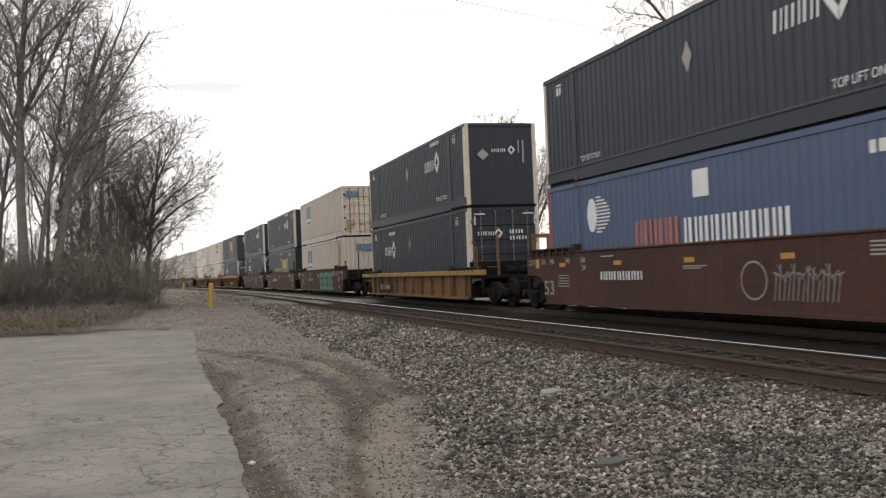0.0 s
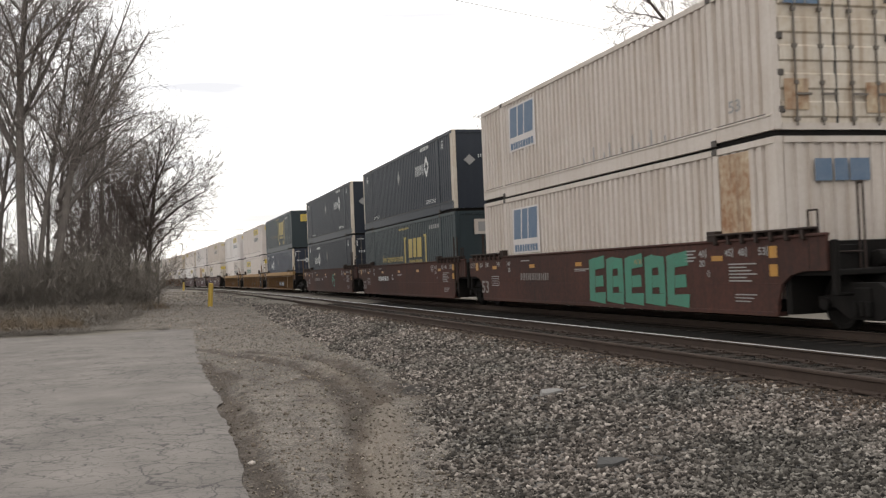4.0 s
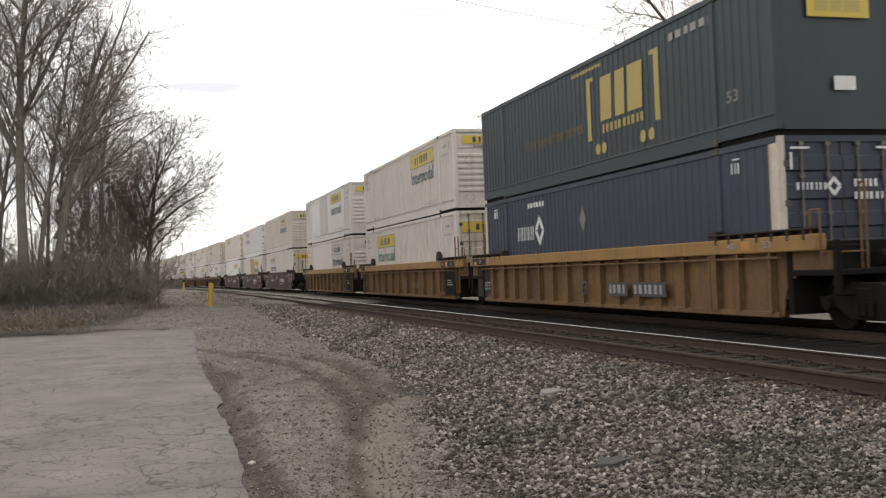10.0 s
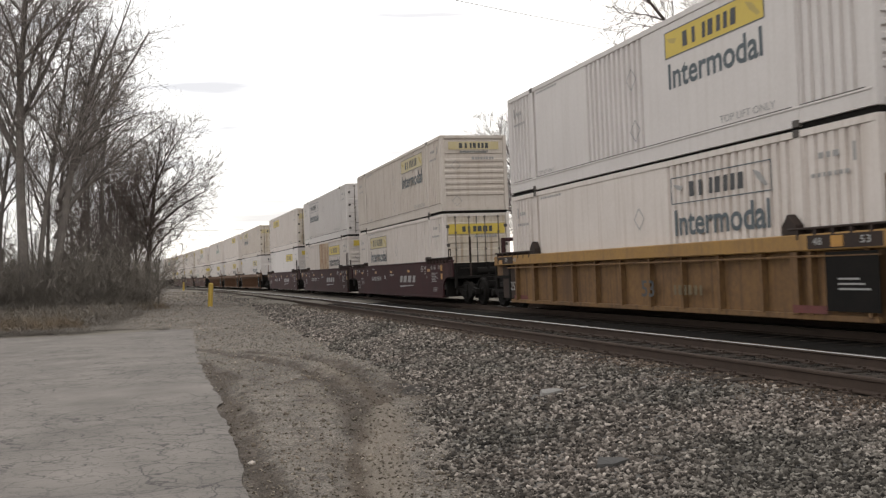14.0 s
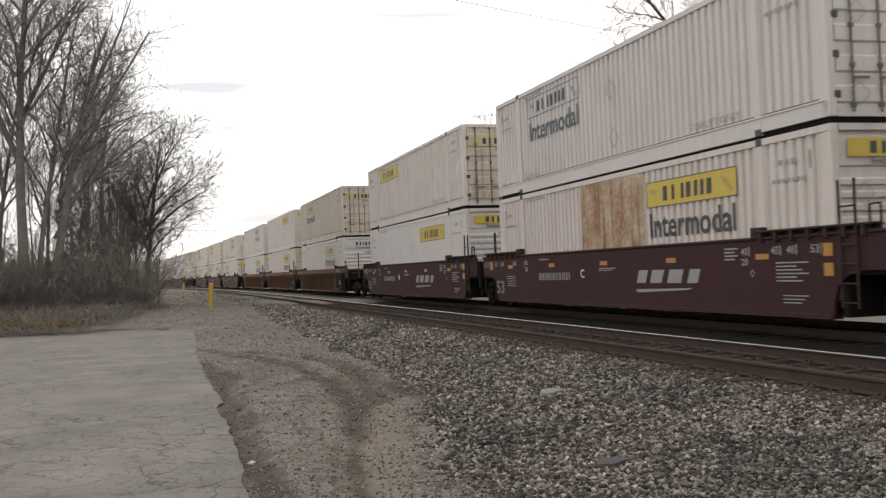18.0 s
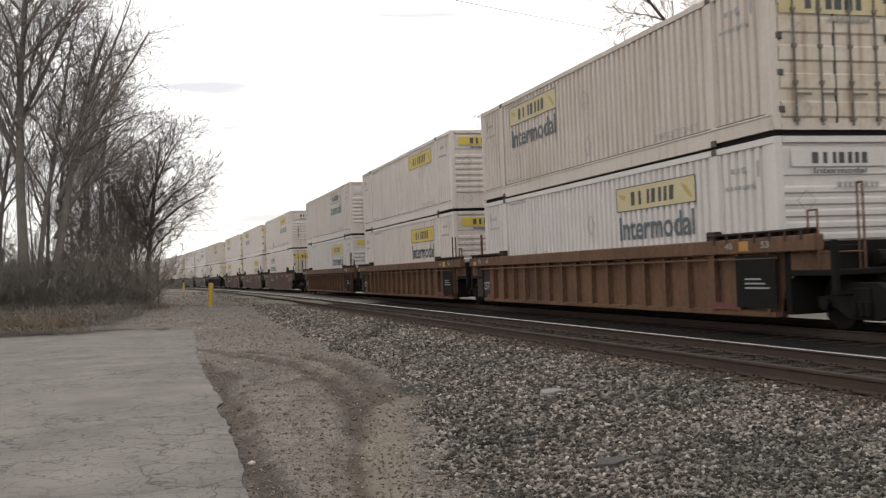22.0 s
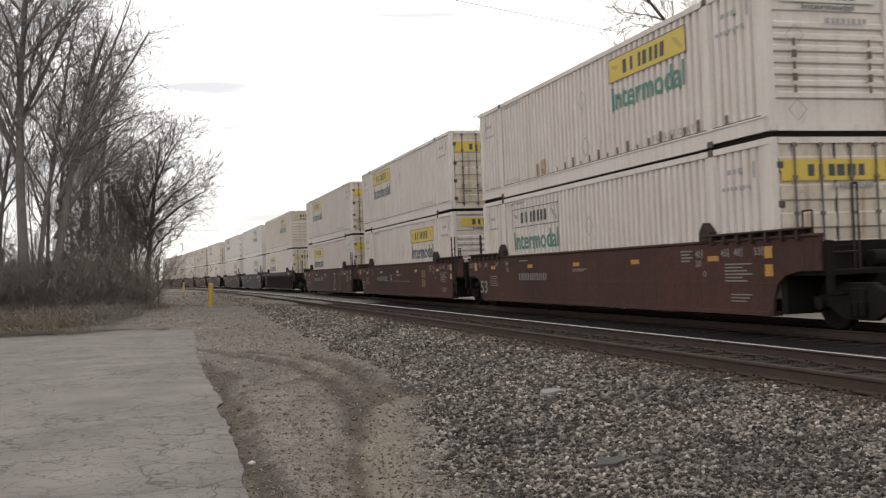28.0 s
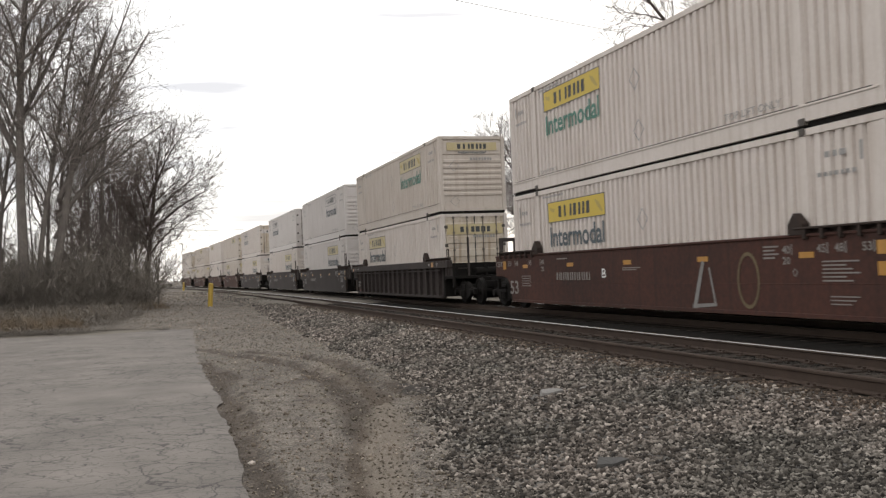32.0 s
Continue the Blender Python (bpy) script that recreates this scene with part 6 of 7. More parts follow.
# the darker, rounder tree at the corner of the wood
spreading = tree_thing(bare_tree(33, (leader(0, 0, -0.3, 0.04, 0, 1, 9.6, 0.17, (0.05, 0, 0), 0.3), leader(0.1, 0, 3.8, 0.9, -0.2, 1, 4.2, 0.10, (0.3, 0, -0.2), 0.2), leader(0.12, 0, 4.4, 0.75, 0.1, 1, 4.6, 0.09, (0.3, 0, -0.1), 0.15), leader(0.1, 0, 3.6, -0.6, 0.1, 1, 5.0, 0.09, (-0.2, 0, 0), 0.15), leader(0.15, 0, 5.4, 0.4, -0.3, 1, 4.4, 0.08, (0.2, 0, 0), 0.1), leader(0.15, 0, 5.0, -0.3, 0.4, 1, 4.4, 0.08, (0, 0, 0), 0.1), leader(0.0, 0, 2.4, 0.5, 0.5, 1, 4.0, 0.07, (0.3, 0, -0.1), 0.2)), dense=0.92, rise=0.12, tip=0.008, limb_share=0.42), "smaller dark bare tree with wide level branches", bark="red_bark", twig="dark_twig")
spreading.matrix_basis = pose(-0.45, 57.5, level(-1, 58), 0, 0, 0)
LT = "tall bare winter tree standing in the undergrowth"
protos = [tree_thing(bare_tree(11 + k, (leader(0, 0, -0.3, 0.08 * (k - 1), 0, 1, 13.5, 0.16, (0.1, 0.1 * k, 0), 0.35), leader(0, 0, 4.0 + k, 0.5 - 0.5 * k, 0.4 * k - 0.3, 1, 8, 0.09, (0, 0, 0.3), 0.15)), dense=0.60, rise=0.35, tip=0.008), LT) for k in range(3)]
slim = [tree_thing(bare_tree(30 + k, (leader(0, 0, -0.3, 0.12 * (k - 1), 0.05, 1, 9.5, 0.10, (0.12, -0.1, 0), 0.22), leader(0, 0, 2.0 + 0.6 * k, 0.5 - 0.45 * k, 0.3, 1, 5.5, 0.06, (0, 0, 0.1), 0.15)), dense=0.72, rise=0.15, tip=0.008), "slender bare winter tree with fine twigs", twig="dark_twig") for k in range(3)]
for p, (x, y) in zip(protos, [(-7.6, 54.5), (-2.6, 55.5), (-5.0, 59.0)]):
    p.matrix_basis = pose(x, y, level(x, y), 0, 0, rng.uniform(0, 360))
for p, (x, y) in zip(slim, [(-2.0, 61.0), (-1.0, 66.0), (-4.6, 66.0)]):
    p.matrix_basis = pose(x, y, level(x, y), 0, 0, rng.uniform(0, 360))
tall_spots = [(-8.6, 57.0, 0.95), (-3.7, 62.0, 0.9), (-6.5, 66.0, 0.95), (-16, 50, 0.95), (-9.5, 51.0, 1.05)]
for k, (x, y, sc) in enumerate(tall_spots):
    copy_thing(protos[k % 3], pose(x, y, level(x, y) - 0.05, 0, 0, rng.uniform(0, 360)) @ Matrix.Scale(sc, 4))
slim_spots = [(-3.9, 52.6, 0.62), (-3.2, 53.8, 0.66), (-2.5, 54.6, 0.7), (-1.9, 56.0, 0.72), (-1.3, 57.2, 0.74), (-1.8, 59.0, 0.85), (-0.9, 59.5, 0.8), (-7.0, 51.5, 0.6), (-4.4, 56.0, 0.8), (-6.3, 58.5, 0.8), (0.2, 60.5, 0.62), (-0.4, 63.0, 0.7), (-1.8, 74, 0.9), (-3.0, 84, 0.9), (-3.6, 96, 0.85), (-4.4, 110, 0.85), (-5.6, 128, 0.9), (-9.6, 178, 0.95)]
for k, (x, y, sc) in enumerate(slim_spots):
    copy_thing(slim[k % 3], pose(x, y, level(x, y) - 0.05, 0, 0, rng.uniform(0, 360)) @ Matrix.Scale(sc, 4))
# beyond the far crossing
distant = tree_thing(bare_tree(61, (leader(0, 0, -0.2, 0.1, 0, 1, 8.0, 0.14, (0, 0.1, 0), 0.2), leader(0, 0, 1.5, -0.6, 0.2, 1, 5.5, 0.09, (0, 0, 0.2), 0.2), leader(0, 0, 2.0, 0.7, 0.1, 1, 5.0, 0.09, (0, 0, 0.1), 0.2)), dense=0.4, tip=0.03), "distant bare tree beyond the far crossing")
distant.matrix_basis = pose(3.6, 330, level(3.6, 330) - 0.1, 0, 0, 30)
for x, y, sc in [(0.8, 342, 1.2), (8.5, 345, 0.6), (11, 350, 0.65), (-3, 335, 1.1), (14, 360, 0.6), (6.2, 338, 0.6)]:
    copy_thing(distant, pose(x, y, level(x, y) - 0.1, 0, 0, rng.uniform(0, 360)) @ Matrix.Scale(sc, 4))

# right of the tracks: one big tree whose limbs fan out from a low fork and arch over
big = tree_thing(bare_tree(78, (leader(0, 0, -0.4, -0.03, 0, 1, 3.6, 0.42, bare=0.9),
                                leader(0, 0, 2.0, -0.22, -0.1, 1, 10.8, 0.17, (-1.25, -0.1, -0.85), 0.3),
                                leader(-1.0, 0, 4.8, -0.25, 0.1, 1, 7.4, 0.09, (-1.05, 0, -1.0), 0.2),
                                leader(-0.1, 0, 2.6, -0.30, 0.1, 1, 12.5, 0.18, (-0.45, 0, -0.1), 0.22),
                                leader(0.1, 0, 2.8, -0.12, 0, 1, 12.5, 0.17, (-0.25, 0, 0.1), 0.22),
                                leader(0.15, 0, 2.8, 0.10, 0.1, 1, 12.5, 0.16, (-0.15, 0, 0.1), 0.22),
                                leader(0.2, 0, 2.6, 0.30, 0.1, 1, 12, 0.15, (0.1, 0, 0.1), 0.2),
                                leader(1.6, 0.3, -0.4, -0.30, 0, 1, 11, 0.21, (0.45, 0, 0), 0.22),
                                leader(1.7, 0.4, -0.4, 0.20, 0, 1, 11, 0.18, (0.3, 0, 0), 0.2),
                                leader(1.2, 0, 2.2, 0.75, -0.1, 1, 9, 0.12, (0.5, 0, -0.3), 0.2)), dense=0.84, rise=-0.06, tip=0.0085, limb_share=0.33), "big bare tree with a forked trunk and arching limbs", bark="red_bark", twig="dark_twig")
big.matrix_basis = pose(23.2, 33.5, -0.6, 0, 0, 0)
right_spots = [(37, 49, 2, 0.7), (30.5, 51, 1, 0.72), (35.5, 57, 2, 0.78), (43, 66, 0, 0.8)]
for k, (x, y, sc) in enumerate([(28.6, 48, 0.95), (32.2, 52, 1.05), (34.6, 54, 0.95), (33.5, 58, 1.1), (38.5, 62, 1.15), (36, 53, 0.9), (28.0, 41.5, 0.66), (23.2, 52, 0.85)]):
    copy_thing(slim[k % 3], pose(x, y, -0.6, 0, 0, rng.uniform(0, 360)) @ Matrix.Scale(sc, 4))
copy_thing(spreading, pose(23.5, 60.5, -0.8, 0, 0, 200) @ Matrix.Scale(1.13, 4))
for x, y, k, sc in right_spots:
    copy_thing(protos[k], pose(x, y, -0.8, 0, 0, rng.uniform(0, 360)) @ Matrix.Scale(sc, 4))


# ---- undergrowth ----
def thicket(seed, count, tall, wide, deep, radius):
    r = random.Random(seed)
    verts, faces = [], []
    for _ in range(count):
        p = Vector((r.uniform(-wide, wide), r.uniform(-deep, deep), 0))
        d = Vector((r.uniform(-1.1, 1.1), r.uniform(-1.1, 1.1), 1)).normalized()
        bend = Vector((r.uniform(-0.5, 0.5), r.uniform(-0.5, 0.5), -0.25))
        h = tall * r.uniform(0.35, 1.0)
        last = None
        for i in range(4):
            k = i / 3
            q = p + d * h * k + bend * h * k * k + Vector((r.uniform(-0.15, 0.15), r.uniform(-0.15, 0.15), 0)) * (k > 0)
            b = len(verts)
            rr = radius * (1 - 0.8 * k)
            verts += [tuple(q + Vector((rr * math.cos(a * 2.094), rr * math.sin(a * 2.094), 0))) for a in range(3)]
            if last is not None:
                faces += [(last + a, last + (a + 1) % 3, b + (a + 1) % 3, b + a) for a in range(3)]
                for _ in range(5):
                    e = q + Vector((r.uniform(-1, 1), r.uniform(-1, 1), r.uniform(-0.3, 0.8))) * r.uniform(0.15, 0.6)
                    c = len(verts)
                    verts += [tuple(q + Vector((0.014, 0, 0))), tuple(q - Vector((0.005, 0.01, 0))), tuple(e)]
                    faces.append((c, c + 1, c + 2))
            last = b
    return verts, faces


shrubs = []
for k in range(3):
    v, f = thicket(50 + k, 270, 3.6, 1.6, 1.5, 0.014)
    me = raw_mesh("undergrowth", v, f, "brush")
    shrubs.append(me)
brush_spots = []
for i in range(9):
    brush_spots += [(-11.5 + i * 1.15, 48.3 + 1.0 * (i % 2) + i * 0.35), (-11.5 + i * 1.2, 51.0 + i * 0.5), (-12 + i * 1.2, 54.5 + i * 0.5), (-12.5 + i * 1.3, 59.0 + i * 0.4)]
tall_brush = [(-8.5 + i * 1.3, 54.5 + (i % 3) * 1.6 + i * 0.3) for i in range(6)]
for i in range(5):
    brush_spots += [(-22 + i * 2.3, 48.5 + (i % 2)), (-23 + i * 2.4, 52.5)]
for i in range(26):
    y = 54 + i * 3.2 + i * i * 0.12
    brush_spots.append((-3.3 + min(0.9, (y - 54) * 0.05) - curve_off(y) - 0.5 * (i % 2), y))
    if i < 14:
        brush_spots.append((-5.4 - curve_off(y), y + 1))
for k, (x, y) in enumerate(tall_brush):
    ob = tagged(new("undergrowth", shrubs[k % 3]), "tall tangled leafless brush between the trunks", "undergrowth", kind="stuff")
    ob.matrix_basis = pose(x, y, level(x, y) - 0.05, 0, 0, rng.uniform(0, 360)) @ Matrix.Diagonal((1.1, 1.1, 1.3, 1))
for k, (x, y) in enumerate(brush_spots):
    ob = tagged(new("undergrowth", shrubs[k % 3]), "tangled leafless brush at the edge of the trees", "undergrowth", kind="stuff")
    s = rng.uniform(0.85, 1.2)
    ob.matrix_basis = pose(x, y, level(x, y) - 0.05, 0, 0, rng.uniform(0, 360)) @ Matrix.Diagonal((s, s, s * (1.45 if y < 56 else 1.1), 1))
# low growth between the asphalt and the trees
for i in range(9):
    for j in range(4):
        y = 37.8 + j * 2.8 + rng.uniform(-0.4, 0.4)
        x = -2.9 + j * 0.35 - i * 1.25 + rng.uniform(-0.3, 0.3)
        ob = tagged(new("undergrowth", shrubs[(i + j) % 3]), "low dead weeds and brush beside the asphalt", "undergrowth", kind="stuff")
        ob.matrix_basis = pose(x, y, level(x, y) - 0.05, 0, 0, rng.uniform(0, 360)) @ Matrix.Diagonal((0.6, 0.6, 0.16 + 0.07 * j, 1))
for x, y, sc in ((17.5, 40, 0.9), (19.5, 38, 1.2), (21, 44, 1.3), (24, 40, 1.4), (23, 48, 1.5), (27, 46, 1.6), (18.6, 47, 1.0), (26, 37, 1.3), (29, 42, 1.5), (25, 54, 1.5), (29, 49, 1.1), (31.5, 51, 1.2), (34, 53, 1.2), (30.5, 55, 1.3), (36.5, 58, 1.4)):
    ob = tagged(new("undergrowth", shrubs[int(x) % 3]), "tall leafless brush beyond the tracks", "undergrowth", kind="stuff")
    ob.matrix_basis = pose(x, y, -0.85, 0, 0, rng.uniform(0, 360)) @ Matrix.Scale(sc, 4)
for i in range(18):
    x, y = 15.6 + rng.uniform(0, 12), 14 + i * 4.2
    ob = tagged(new("undergrowth", shrubs[i % 3]), "low leafless brush beyond the tracks", "undergrowth", kind="stuff")
    ob.matrix_basis = pose(x + 2 - curve_off(y), y, -0.85, 0, 0, rng.uniform(0, 360)) @ Matrix.Scale(rng.uniform(0.45, 0.75), 4)

v, f = thicket(91, 380, 0.55, 4.0, 1.2, 0.006)
straw_mesh = raw_mesh("dry_grass", v, f, "straw")
for x, y in ((-13, 47.0), (-7.5, 48.2), (-3.6, 51.5), (-5.5, 50.0), (-6.6, 38.2), (-7.0, 41.0), (-6.0, 43.6), (-5.6, 46.0), (-14.5, 39.5), (-14.5, 43.5)):
    ob = tagged(new("dry_grass", straw_mesh), "tan dry grass along the edge of the brush", "grass", kind="stuff")
    ob.matrix_basis = pose(x, y, level(x, y) - 0.03, 0, 0, 12)

# ---- pole, wires, markers ----
pole = tagged(empty("utility_pole"), "weathered brown wooden utility pole behind the tracks", "utility pole")
bm = bmesh.new()
tube(bm, (0, 0, -0.5), (0, 0, 10.1), 0.2, 12, 0.14)
part("post", bm, "pole", pole)
pole.matrix_basis = pose(18.4, 33.0, -0.7)
for x, y in ((-15, 230), (24, 236), (-12, 22)):
    copy_thing(pole, pose(x, y, level(x, y) - 0.1) @ Matrix.Diagonal((1, 1, 1.35, 1)))


short_post = tagged(empty("service_post"), "short dark green post beside the utility pole", "post")
bm = bmesh.new()
tube(bm, (0, 0, -0.4), (0, 0, 4.55), 0.13, 10, 0.12)
part("shaft", bm, "pole", short_post)
bm = bmesh.new()
box(bm, -0.16, 0.16, -0.14, 0.14, 4.2, 4.75)
part("top_box", bm, "green", short_post, bevel=0.02)
short_post.matrix_basis = pose(18.9, 33.0, -0.75)

gate_thing = tagged(empty("pipe_gate"), "white pipe gate frame standing beyond the tracks", "gate")
for x in (-0.5, 0.5):
    bm = bmesh.new()
    tube(bm, (x, 0, -0.1), (x, 0, 3.35), 0.045, 8)
    part("gate_post", bm, "clean", gate_thing)
for za, zb in ((3.3, 3.3), (2.7, 2.7), (3.3, 2.7)):
    bm = bmesh.new()
    tube(bm, (-0.5, 0, za), (0.5, 0, zb), 0.04, 8)
    part("gate_bar", bm, "clean", gate_thing)
gate_thing.matrix_basis = pose(18.9, 36.0, -0.85, 0, 0, -25)


def hanging_wire(name, a, b, sag, radius, label):
    verts, faces, a, b = [], [], Vector(a), Vector(b)
    for i in range(25):
        k = i / 24
        p = a + (b - a) * k - Vector((0, 0, sag * 4 * k * (1 - k)))
        verts += [tuple(p + Vector((radius * math.cos(c), 0, radius * math.sin(c)))) for c in (0.5, 2.6, 4.7)]
    for i in range(24):
        faces += [(i * 3 + c, i * 3 + (c + 1) % 3, (i + 1) * 3 + (c + 1) % 3, (i + 1) * 3 + c) for c in range(3)]
    return tagged(new(name, raw_mesh(name, verts, faces, "wire")), label, "wire")


hanging_wire("power_line", (18.4, 33.0, 9.35), (-12, 22, 11.6), 0.5, 0.011, "thin black overhead wire running to the pole")
hanging_wire("power_line", (-15, 230, 13.2), (24, 236, 12.6), 0.5, 0.06, "distant black wire strung across the tracks")
hanging_wire("power_line", (-15, 230, 12.5), (24, 236, 11.4), 0.5, 0.045, "distant black wire strung across the tracks")


def marker(x, y, h, lean):
    thing = tagged(empty("marker_post"), "yellow plastic cable marker post leaning a little", "marker post", "yellow marker posts")
    bm = bmesh.new()
    tube(bm, (0, 0, -0.2), (0, 0, h - 0.05), 0.12, 14)
    part("tube", bm, "post_yellow", thing)
    bm = bmesh.new()
    tube(bm, (0, 0, h - 0.05), (0, 0, h), 0.128, 14, 0.07)
    part("cap", bm, "post_yellow", thing)
    thing.matrix_basis = pose(x, y, level(x, y), 0, lean, 0)
    return thing


marker(2.62, 51.6, 1.2, 4)
marker(3.7, 140.0, 1.15, 3)


# ---- white pickup waiting at the far crossing ----
def pickup(x, y):
    truck = tagged(empty("pickup_truck"), "white pickup truck waiting beyond the tracks", "truck")
    bm = bmesh.new()
    prism(bm, [(-2.6, 0.45), (2.6, 0.45), (2.6, 1.0), (1.35, 1.12), (0.75, 1.75), (-0.55, 1.75), (-0.75, 1.1), (-2.6, 1.1)], -0.92, 0.92)
    part("body", bm, "clean", truck, bevel=0.06)
    for y0, y1 in ((-0.45, 0.2), (0.27, 1.0)):
        for side in (-0.93, 0.93):
            bm = bmesh.new()
            prism(bm, [(y0, 1.16), (y1 + 0.12, 1.16), (min(y1, 0.72), 1.62), (y0, 1.62)], side - 0.008, side + 0.008)
            part("side_window", bm, "mark_dark", truck)
    for yy in (-1.65, 1.75):
        for side in (-0.8, 0.8):
            bm = bmesh.new()
            tube(bm, (side - 0.12, yy, 0.36), (side + 0.12, yy, 0.36), 0.36, 16)
            part("wheel", bm, "iron", truck)
    truck.matrix_basis = pose(x, y, level(x, y), 0, 0, 78)


pickup(2.6, 292)


def van(x, y, turn):
    thing = tagged(empty("van"), "white van parked beyond the tracks", "van")
    bm = bmesh.new()
    prism(bm, [(-2.6, 0.4), (2.6, 0.4), (2.62, 1.05), (2.0, 1.3), (1.3, 2.25), (0.9, 2.38), (-2.5, 2.38), (-2.62, 2.2)], -0.95, 0.95)
    part("body", bm, "clean", thing, bevel=0.08)
    bm = bmesh.new()
    box(bm, -0.8, 0.8, -2.64, -2.6, 1.35, 2.05)
    part("rear_window", bm, "mark_dark", thing)
    for side in (-0.96, 0.96):
        bm = bmesh.new()
        prism(bm, [(0.3, 1.35), (1.75, 1.35), (1.2, 2.1), (0.3, 2.1)], side - 0.008, side + 0.008)
        part("side_window", bm, "mark_dark", thing)
    for yy in (-1.6, 1.75):
        for side in (-0.82, 0.82):
            bm = bmesh.new()
            tube(bm, (side - 0.12, yy, 0.34), (side + 0.12, yy, 0.34), 0.34, 16)
            part("wheel", bm, "iron", thing)
    thing.matrix_basis = pose(x, y, level(x, y) - 0.36, 0, 0, turn)


van(29.6, 49.0, -28)


# ---- loose stones ----
def stones(name, spots, material, label):
    """Many small angular stones in one mesh: spots are rows of x, y, z, size."""
    r = np.random.RandomState(3)
    base = np.array([(1, 0, 0), (-1, 0, 0), (0, 1, 0), (0, -1, 0), (0, 0, 1), (0, 0, -1)], float) * 0.62
    tris = np.array([(0, 2, 4), (2, 1, 4), (1, 3, 4), (3, 0, 4), (2, 0, 5), (1, 2, 5), (3, 1, 5), (0, 3, 5)])
    n = len(spots)
    v = base[None] + r.uniform(-0.26, 0.26, (n, 6, 3))
    v *= r.uniform(0.7, 1.3, (n, 1, 3)) * np.array((1.15, 1.15, 0.8))
    a, b = r.uniform(0, math.tau, n), r.uniform(-0.7, 0.7, n)
    ca, sa, cb, sb = np.cos(a), np.sin(a), np.cos(b), np.sin(b)
    x, y, z = v[..., 0], v[..., 1], v[..., 2]
    y, z = y * cb[:, None] - z * sb[:, None], y * sb[:, None] + z * cb[:, None]
    x, y = x * ca[:, None] - y * sa[:, None], x * sa[:, None] + y * ca[:, None]
    v = np.stack([x, y, z], -1) * spots[:, None, 3:4] + spots[:, None, :3]
    f = (tris[None] + (np.arange(n) * 6)[:, None, None]).reshape(-1, 3)
    me = bpy.data.meshes.new(name)
    me.vertices.add(n * 6)
    me.vertices.foreach_set("co", v.reshape(-1))
    me.loops.add(n * 24)
    me.loops.foreach_set("vertex_index", f.reshape(-1))
    me.polygons.add(n * 8)
    me.polygons.foreach_set("loop_start", np.arange(n * 8) * 3)
    me.update(calc_edges=True)
    me.materials.append(MAT[material])
    return tagged(new(name, me), label, "gravel", kind="stuff")


rs = np.random.RandomState(8)
spots, inner, brown = [], [], []
for k in range(175000):
    y = 5.0 + 105 * rs.rand() ** 3.0
    e = ballast_edge(y) + curve_off(y)
    x = e - 0.2 + (9.4 - e) * rs.rand()
    thin = min(1.0, max(0.0, (x - e) / 0.4))
    if rs.rand() > 0.12 + 0.88 * thin or any(abs(x - r) < 0.09 for r in RAILS[:2]):
        continue
    size = rs.uniform(0.017, 0.037) * (1 + y / 28)
    if 5.7 + rs.rand() < x < 6.85:
        brown.append((x - curve_off(y), y, bed_level(x, y) + size * 0.1, size * 0.8))
    elif x < 6.85:
        spots.append((x - curve_off(y), y, bed_level(x, y) + size * 0.15, size))
    elif k % 4 == 0:
        inner.append((x - curve_off(y), y, bed_level(x, y), size))
stones("ballast_stones", np.array(spots), "stone", "loose angular grey ballast stones of many shades")
stones("brown_stones", np.array(brown), "rusty_stone", "rust-tinted ballast stones beside the rail")
stones("track_stones", np.array(inner), "dark_stone", "dark oily ballast stones between the rails")
spots = []
for k in range(13000):
    y = 5.0 + 115 * rs.rand() ** 2.8
    a, b = strip_left(y) + 0.2, ballast_edge(y) + 0.4
    x = a + (b - a) * rs.rand() ** 0.8
    if y < 35 and x < asphalt_edge(y) + 0.02:
        continue
    size = rs.uniform(0.005, 0.018) * (1 + y / 26)
    if rs.rand() < 0.05:
        size *= 2
    spots.append((x, y, strip_level(x, y) + 0.006 + size * 0.05, size))
stones("dirt_pebbles", np.array(spots), "pebble", "scattered pebbles on the dirt strip")
white_stone = stones("pale_stone", np.array([(0.78, 9.05, -0.375, 0.055)]), "cream", "single pale stone on the dirt")
tagged(white_stone, category="stone", kind="")
white_stone["kind"] = "thing"


def slab(name, x, y, z, outline, thick, turn, tilt, material, label):
    """A broken flat stone."""
    bm = bmesh.new()
    low = [bm.verts.new((px * 1.1, py * 1.1, 0)) for px, py in outline]
    high = [bm.verts.new((px, py, thick * (0.8 + 0.4 * ((k * 7) % 3) / 2))) for k, (px, py) in enumerate(outline)]
    bm.faces.new(low[::-1])
    bm.faces.new(high)
    for k in range(len(low)):
        m = (k + 1) % len(low)
        bm.faces.new((low[k], low[m], high[m], high[k]))
    ob = tagged(new(name, mesh_of(name, bm, material)), label, "stone")
    ob.matrix_basis = pose(x, y, z, tilt, 0, turn)


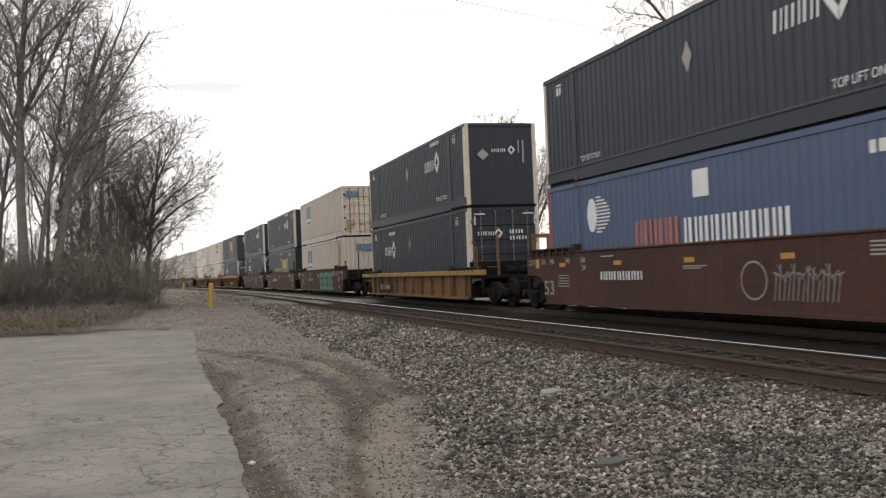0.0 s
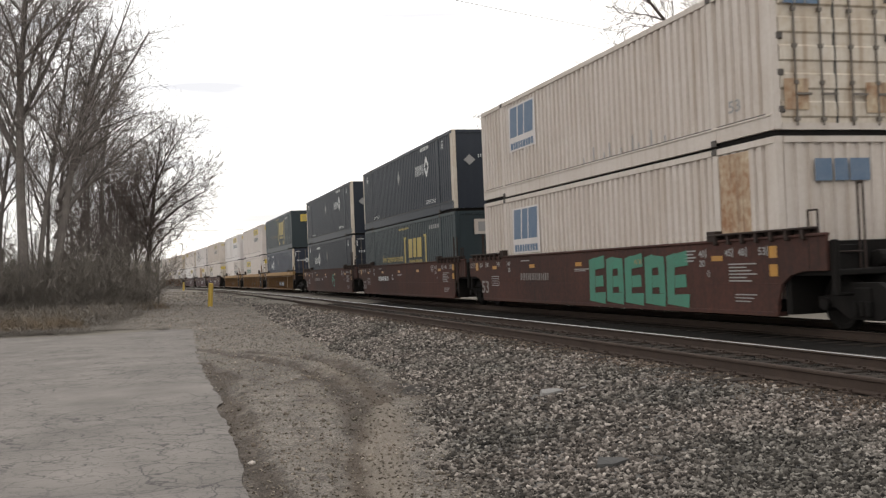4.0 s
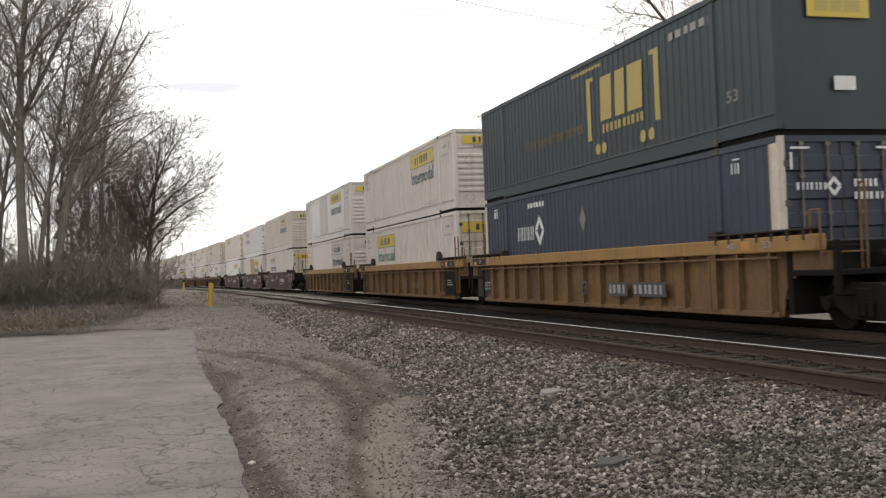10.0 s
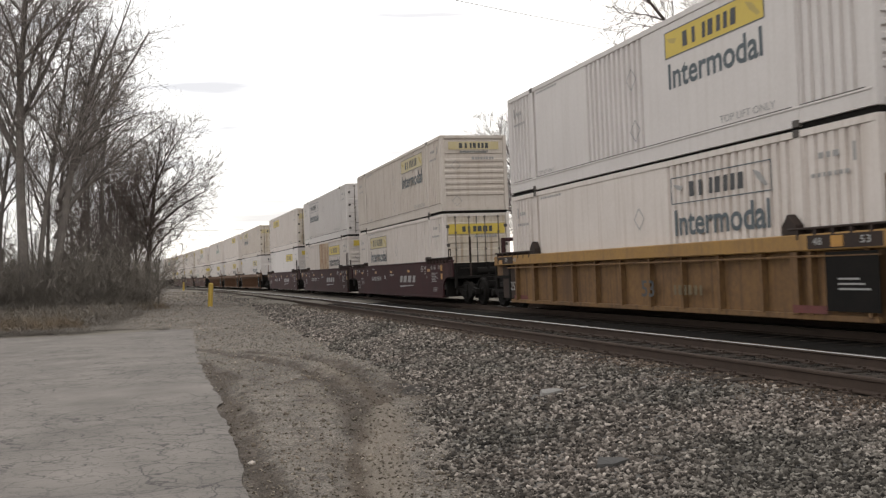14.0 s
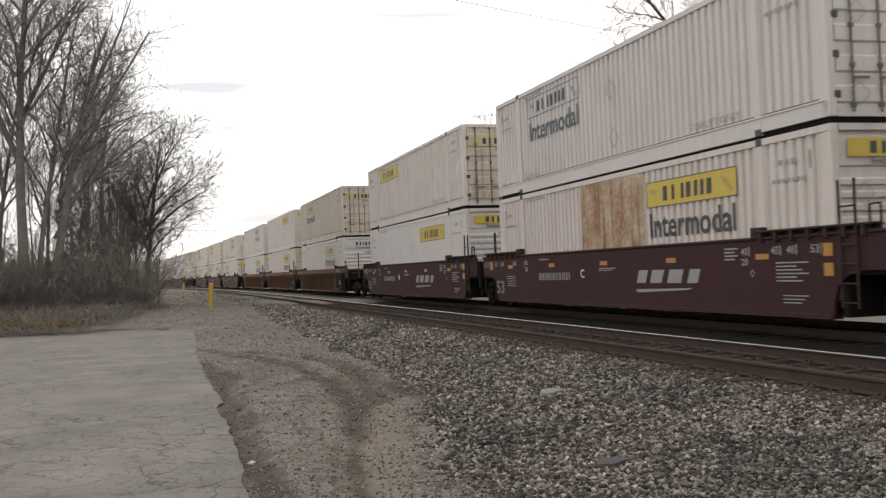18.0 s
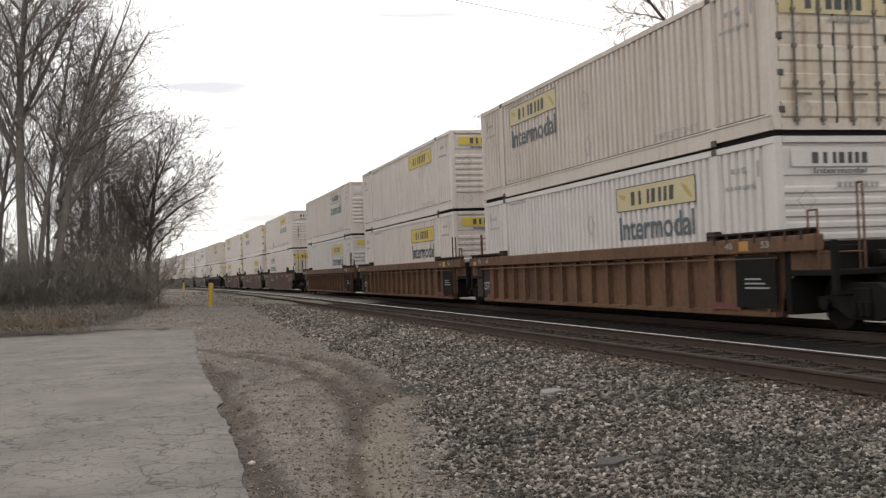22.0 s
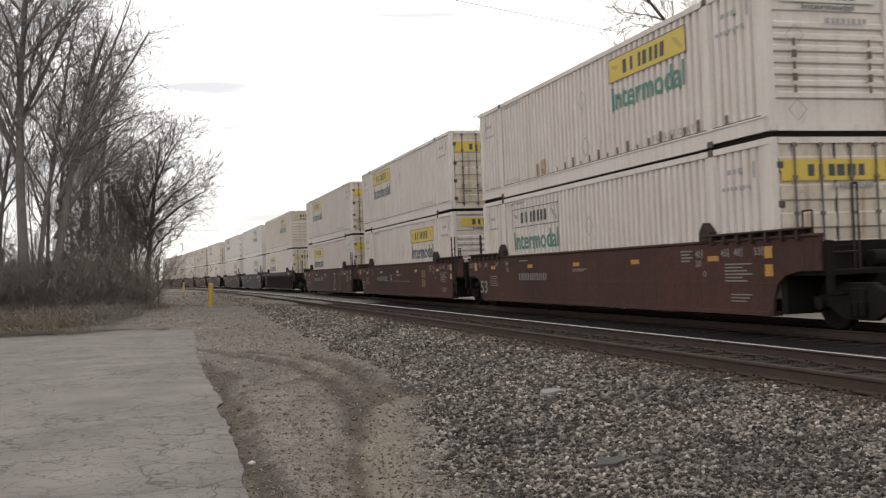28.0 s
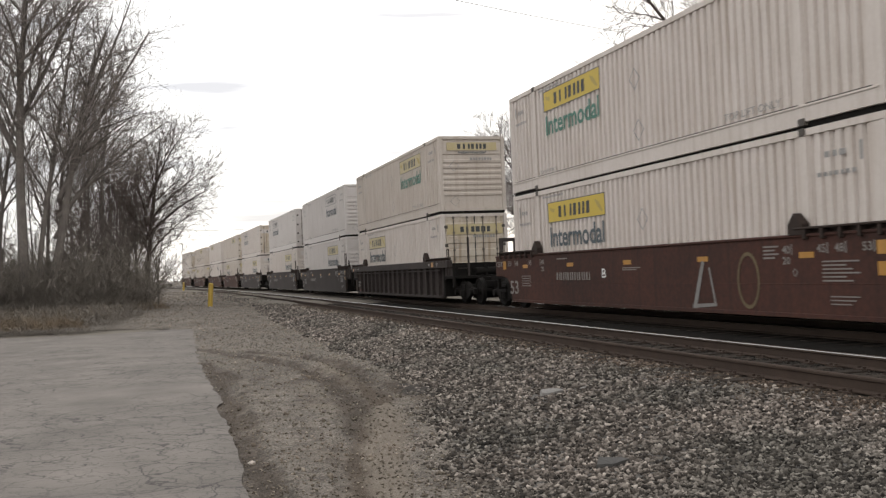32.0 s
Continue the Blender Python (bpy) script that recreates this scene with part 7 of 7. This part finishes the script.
slab("pale_slab", 4.52, 11.3, -0.27, [(-0.17, -0.05), (-0.04, -0.08), (0.12, -0.05), (0.19, 0.02), (0.08, 0.07), (-0.12, 0.05)], 0.04, 15, 12, "pale_stone", "pale broken stone slab on the ballast")
slab("pale_slab", 4.98, 11.35, -0.27, [(-0.07, -0.04), (0.05, -0.05), (0.08, 0.03), (-0.03, 0.05)], 0.035, 40, 8, "pale_stone", "pale broken stone slab on the ballast")
slab("dark_slab", 3.42, 7.35, -0.34, [(-0.13, -0.06), (0.0, -0.09), (0.14, -0.03), (0.10, 0.07), (-0.08, 0.07)], 0.05, -10, 10, "dark_rock", "dark grey broken slab lying on the ballast")

# damp earth that a wheel has pushed up on to the ballast
verts, faces = [(3.36, 13.7, bed_level(3.36, 13.7) + 0.03)], []
for ring_k in range(1, 6):
    for a in range(28):
        c = a * math.tau / 28
        q = ring_k / 5 * (1 + 0.22 * noise.noise((math.cos(c) * 1.7, math.sin(c) * 1.7, 5)))
        x, y = 3.36 + 0.34 * q * math.cos(c), 13.7 + 1.3 * q * math.sin(c)
        verts.append((x, y, bed_level(x, y) + 0.028 * (1 - (ring_k / 5) ** 2) + 0.015 * noise.noise((x * 9, y * 9, 1)) - (0.03 if ring_k == 5 else 0)))
for a in range(28):
    b = (a + 1) % 28
    faces.append((0, 1 + a, 1 + b))
    faces += [(1 + k * 28 + a, 1 + (k + 1) * 28 + a, 1 + (k + 1) * 28 + b, 1 + k * 28 + b) for k in range(4)]
tagged(new("mud_patch", raw_mesh("mud_patch", verts, faces, "mud")), "dark damp earth smeared over the edge of the ballast", "mud", kind="stuff")


# ---- what moves: every unit of the train and its two containers ----
def motions():
    for s16, car, lower, upper in TRAIN:
        for thing, z in ((car, 0.0), (lower, 0.47), (upper, 3.43)):
            rows = []
            for k in range(17):
                t = k * 2.0
                rows.append((t, along(s16 - SPEED * (t - 16.0), z=z)))
            walk(thing, rows)
    # 87 degrees of roll in every second film frame
    turn = SPEED / FPS * 2 / 0.46
    for w, yy in WHEELS:
        walk(w, [(k * 2 / FPS, Matrix.Translation((0, yy, 0.46)) @ Matrix.Rotation(k * turn, 4, "X")) for k in range(481)])


motions()
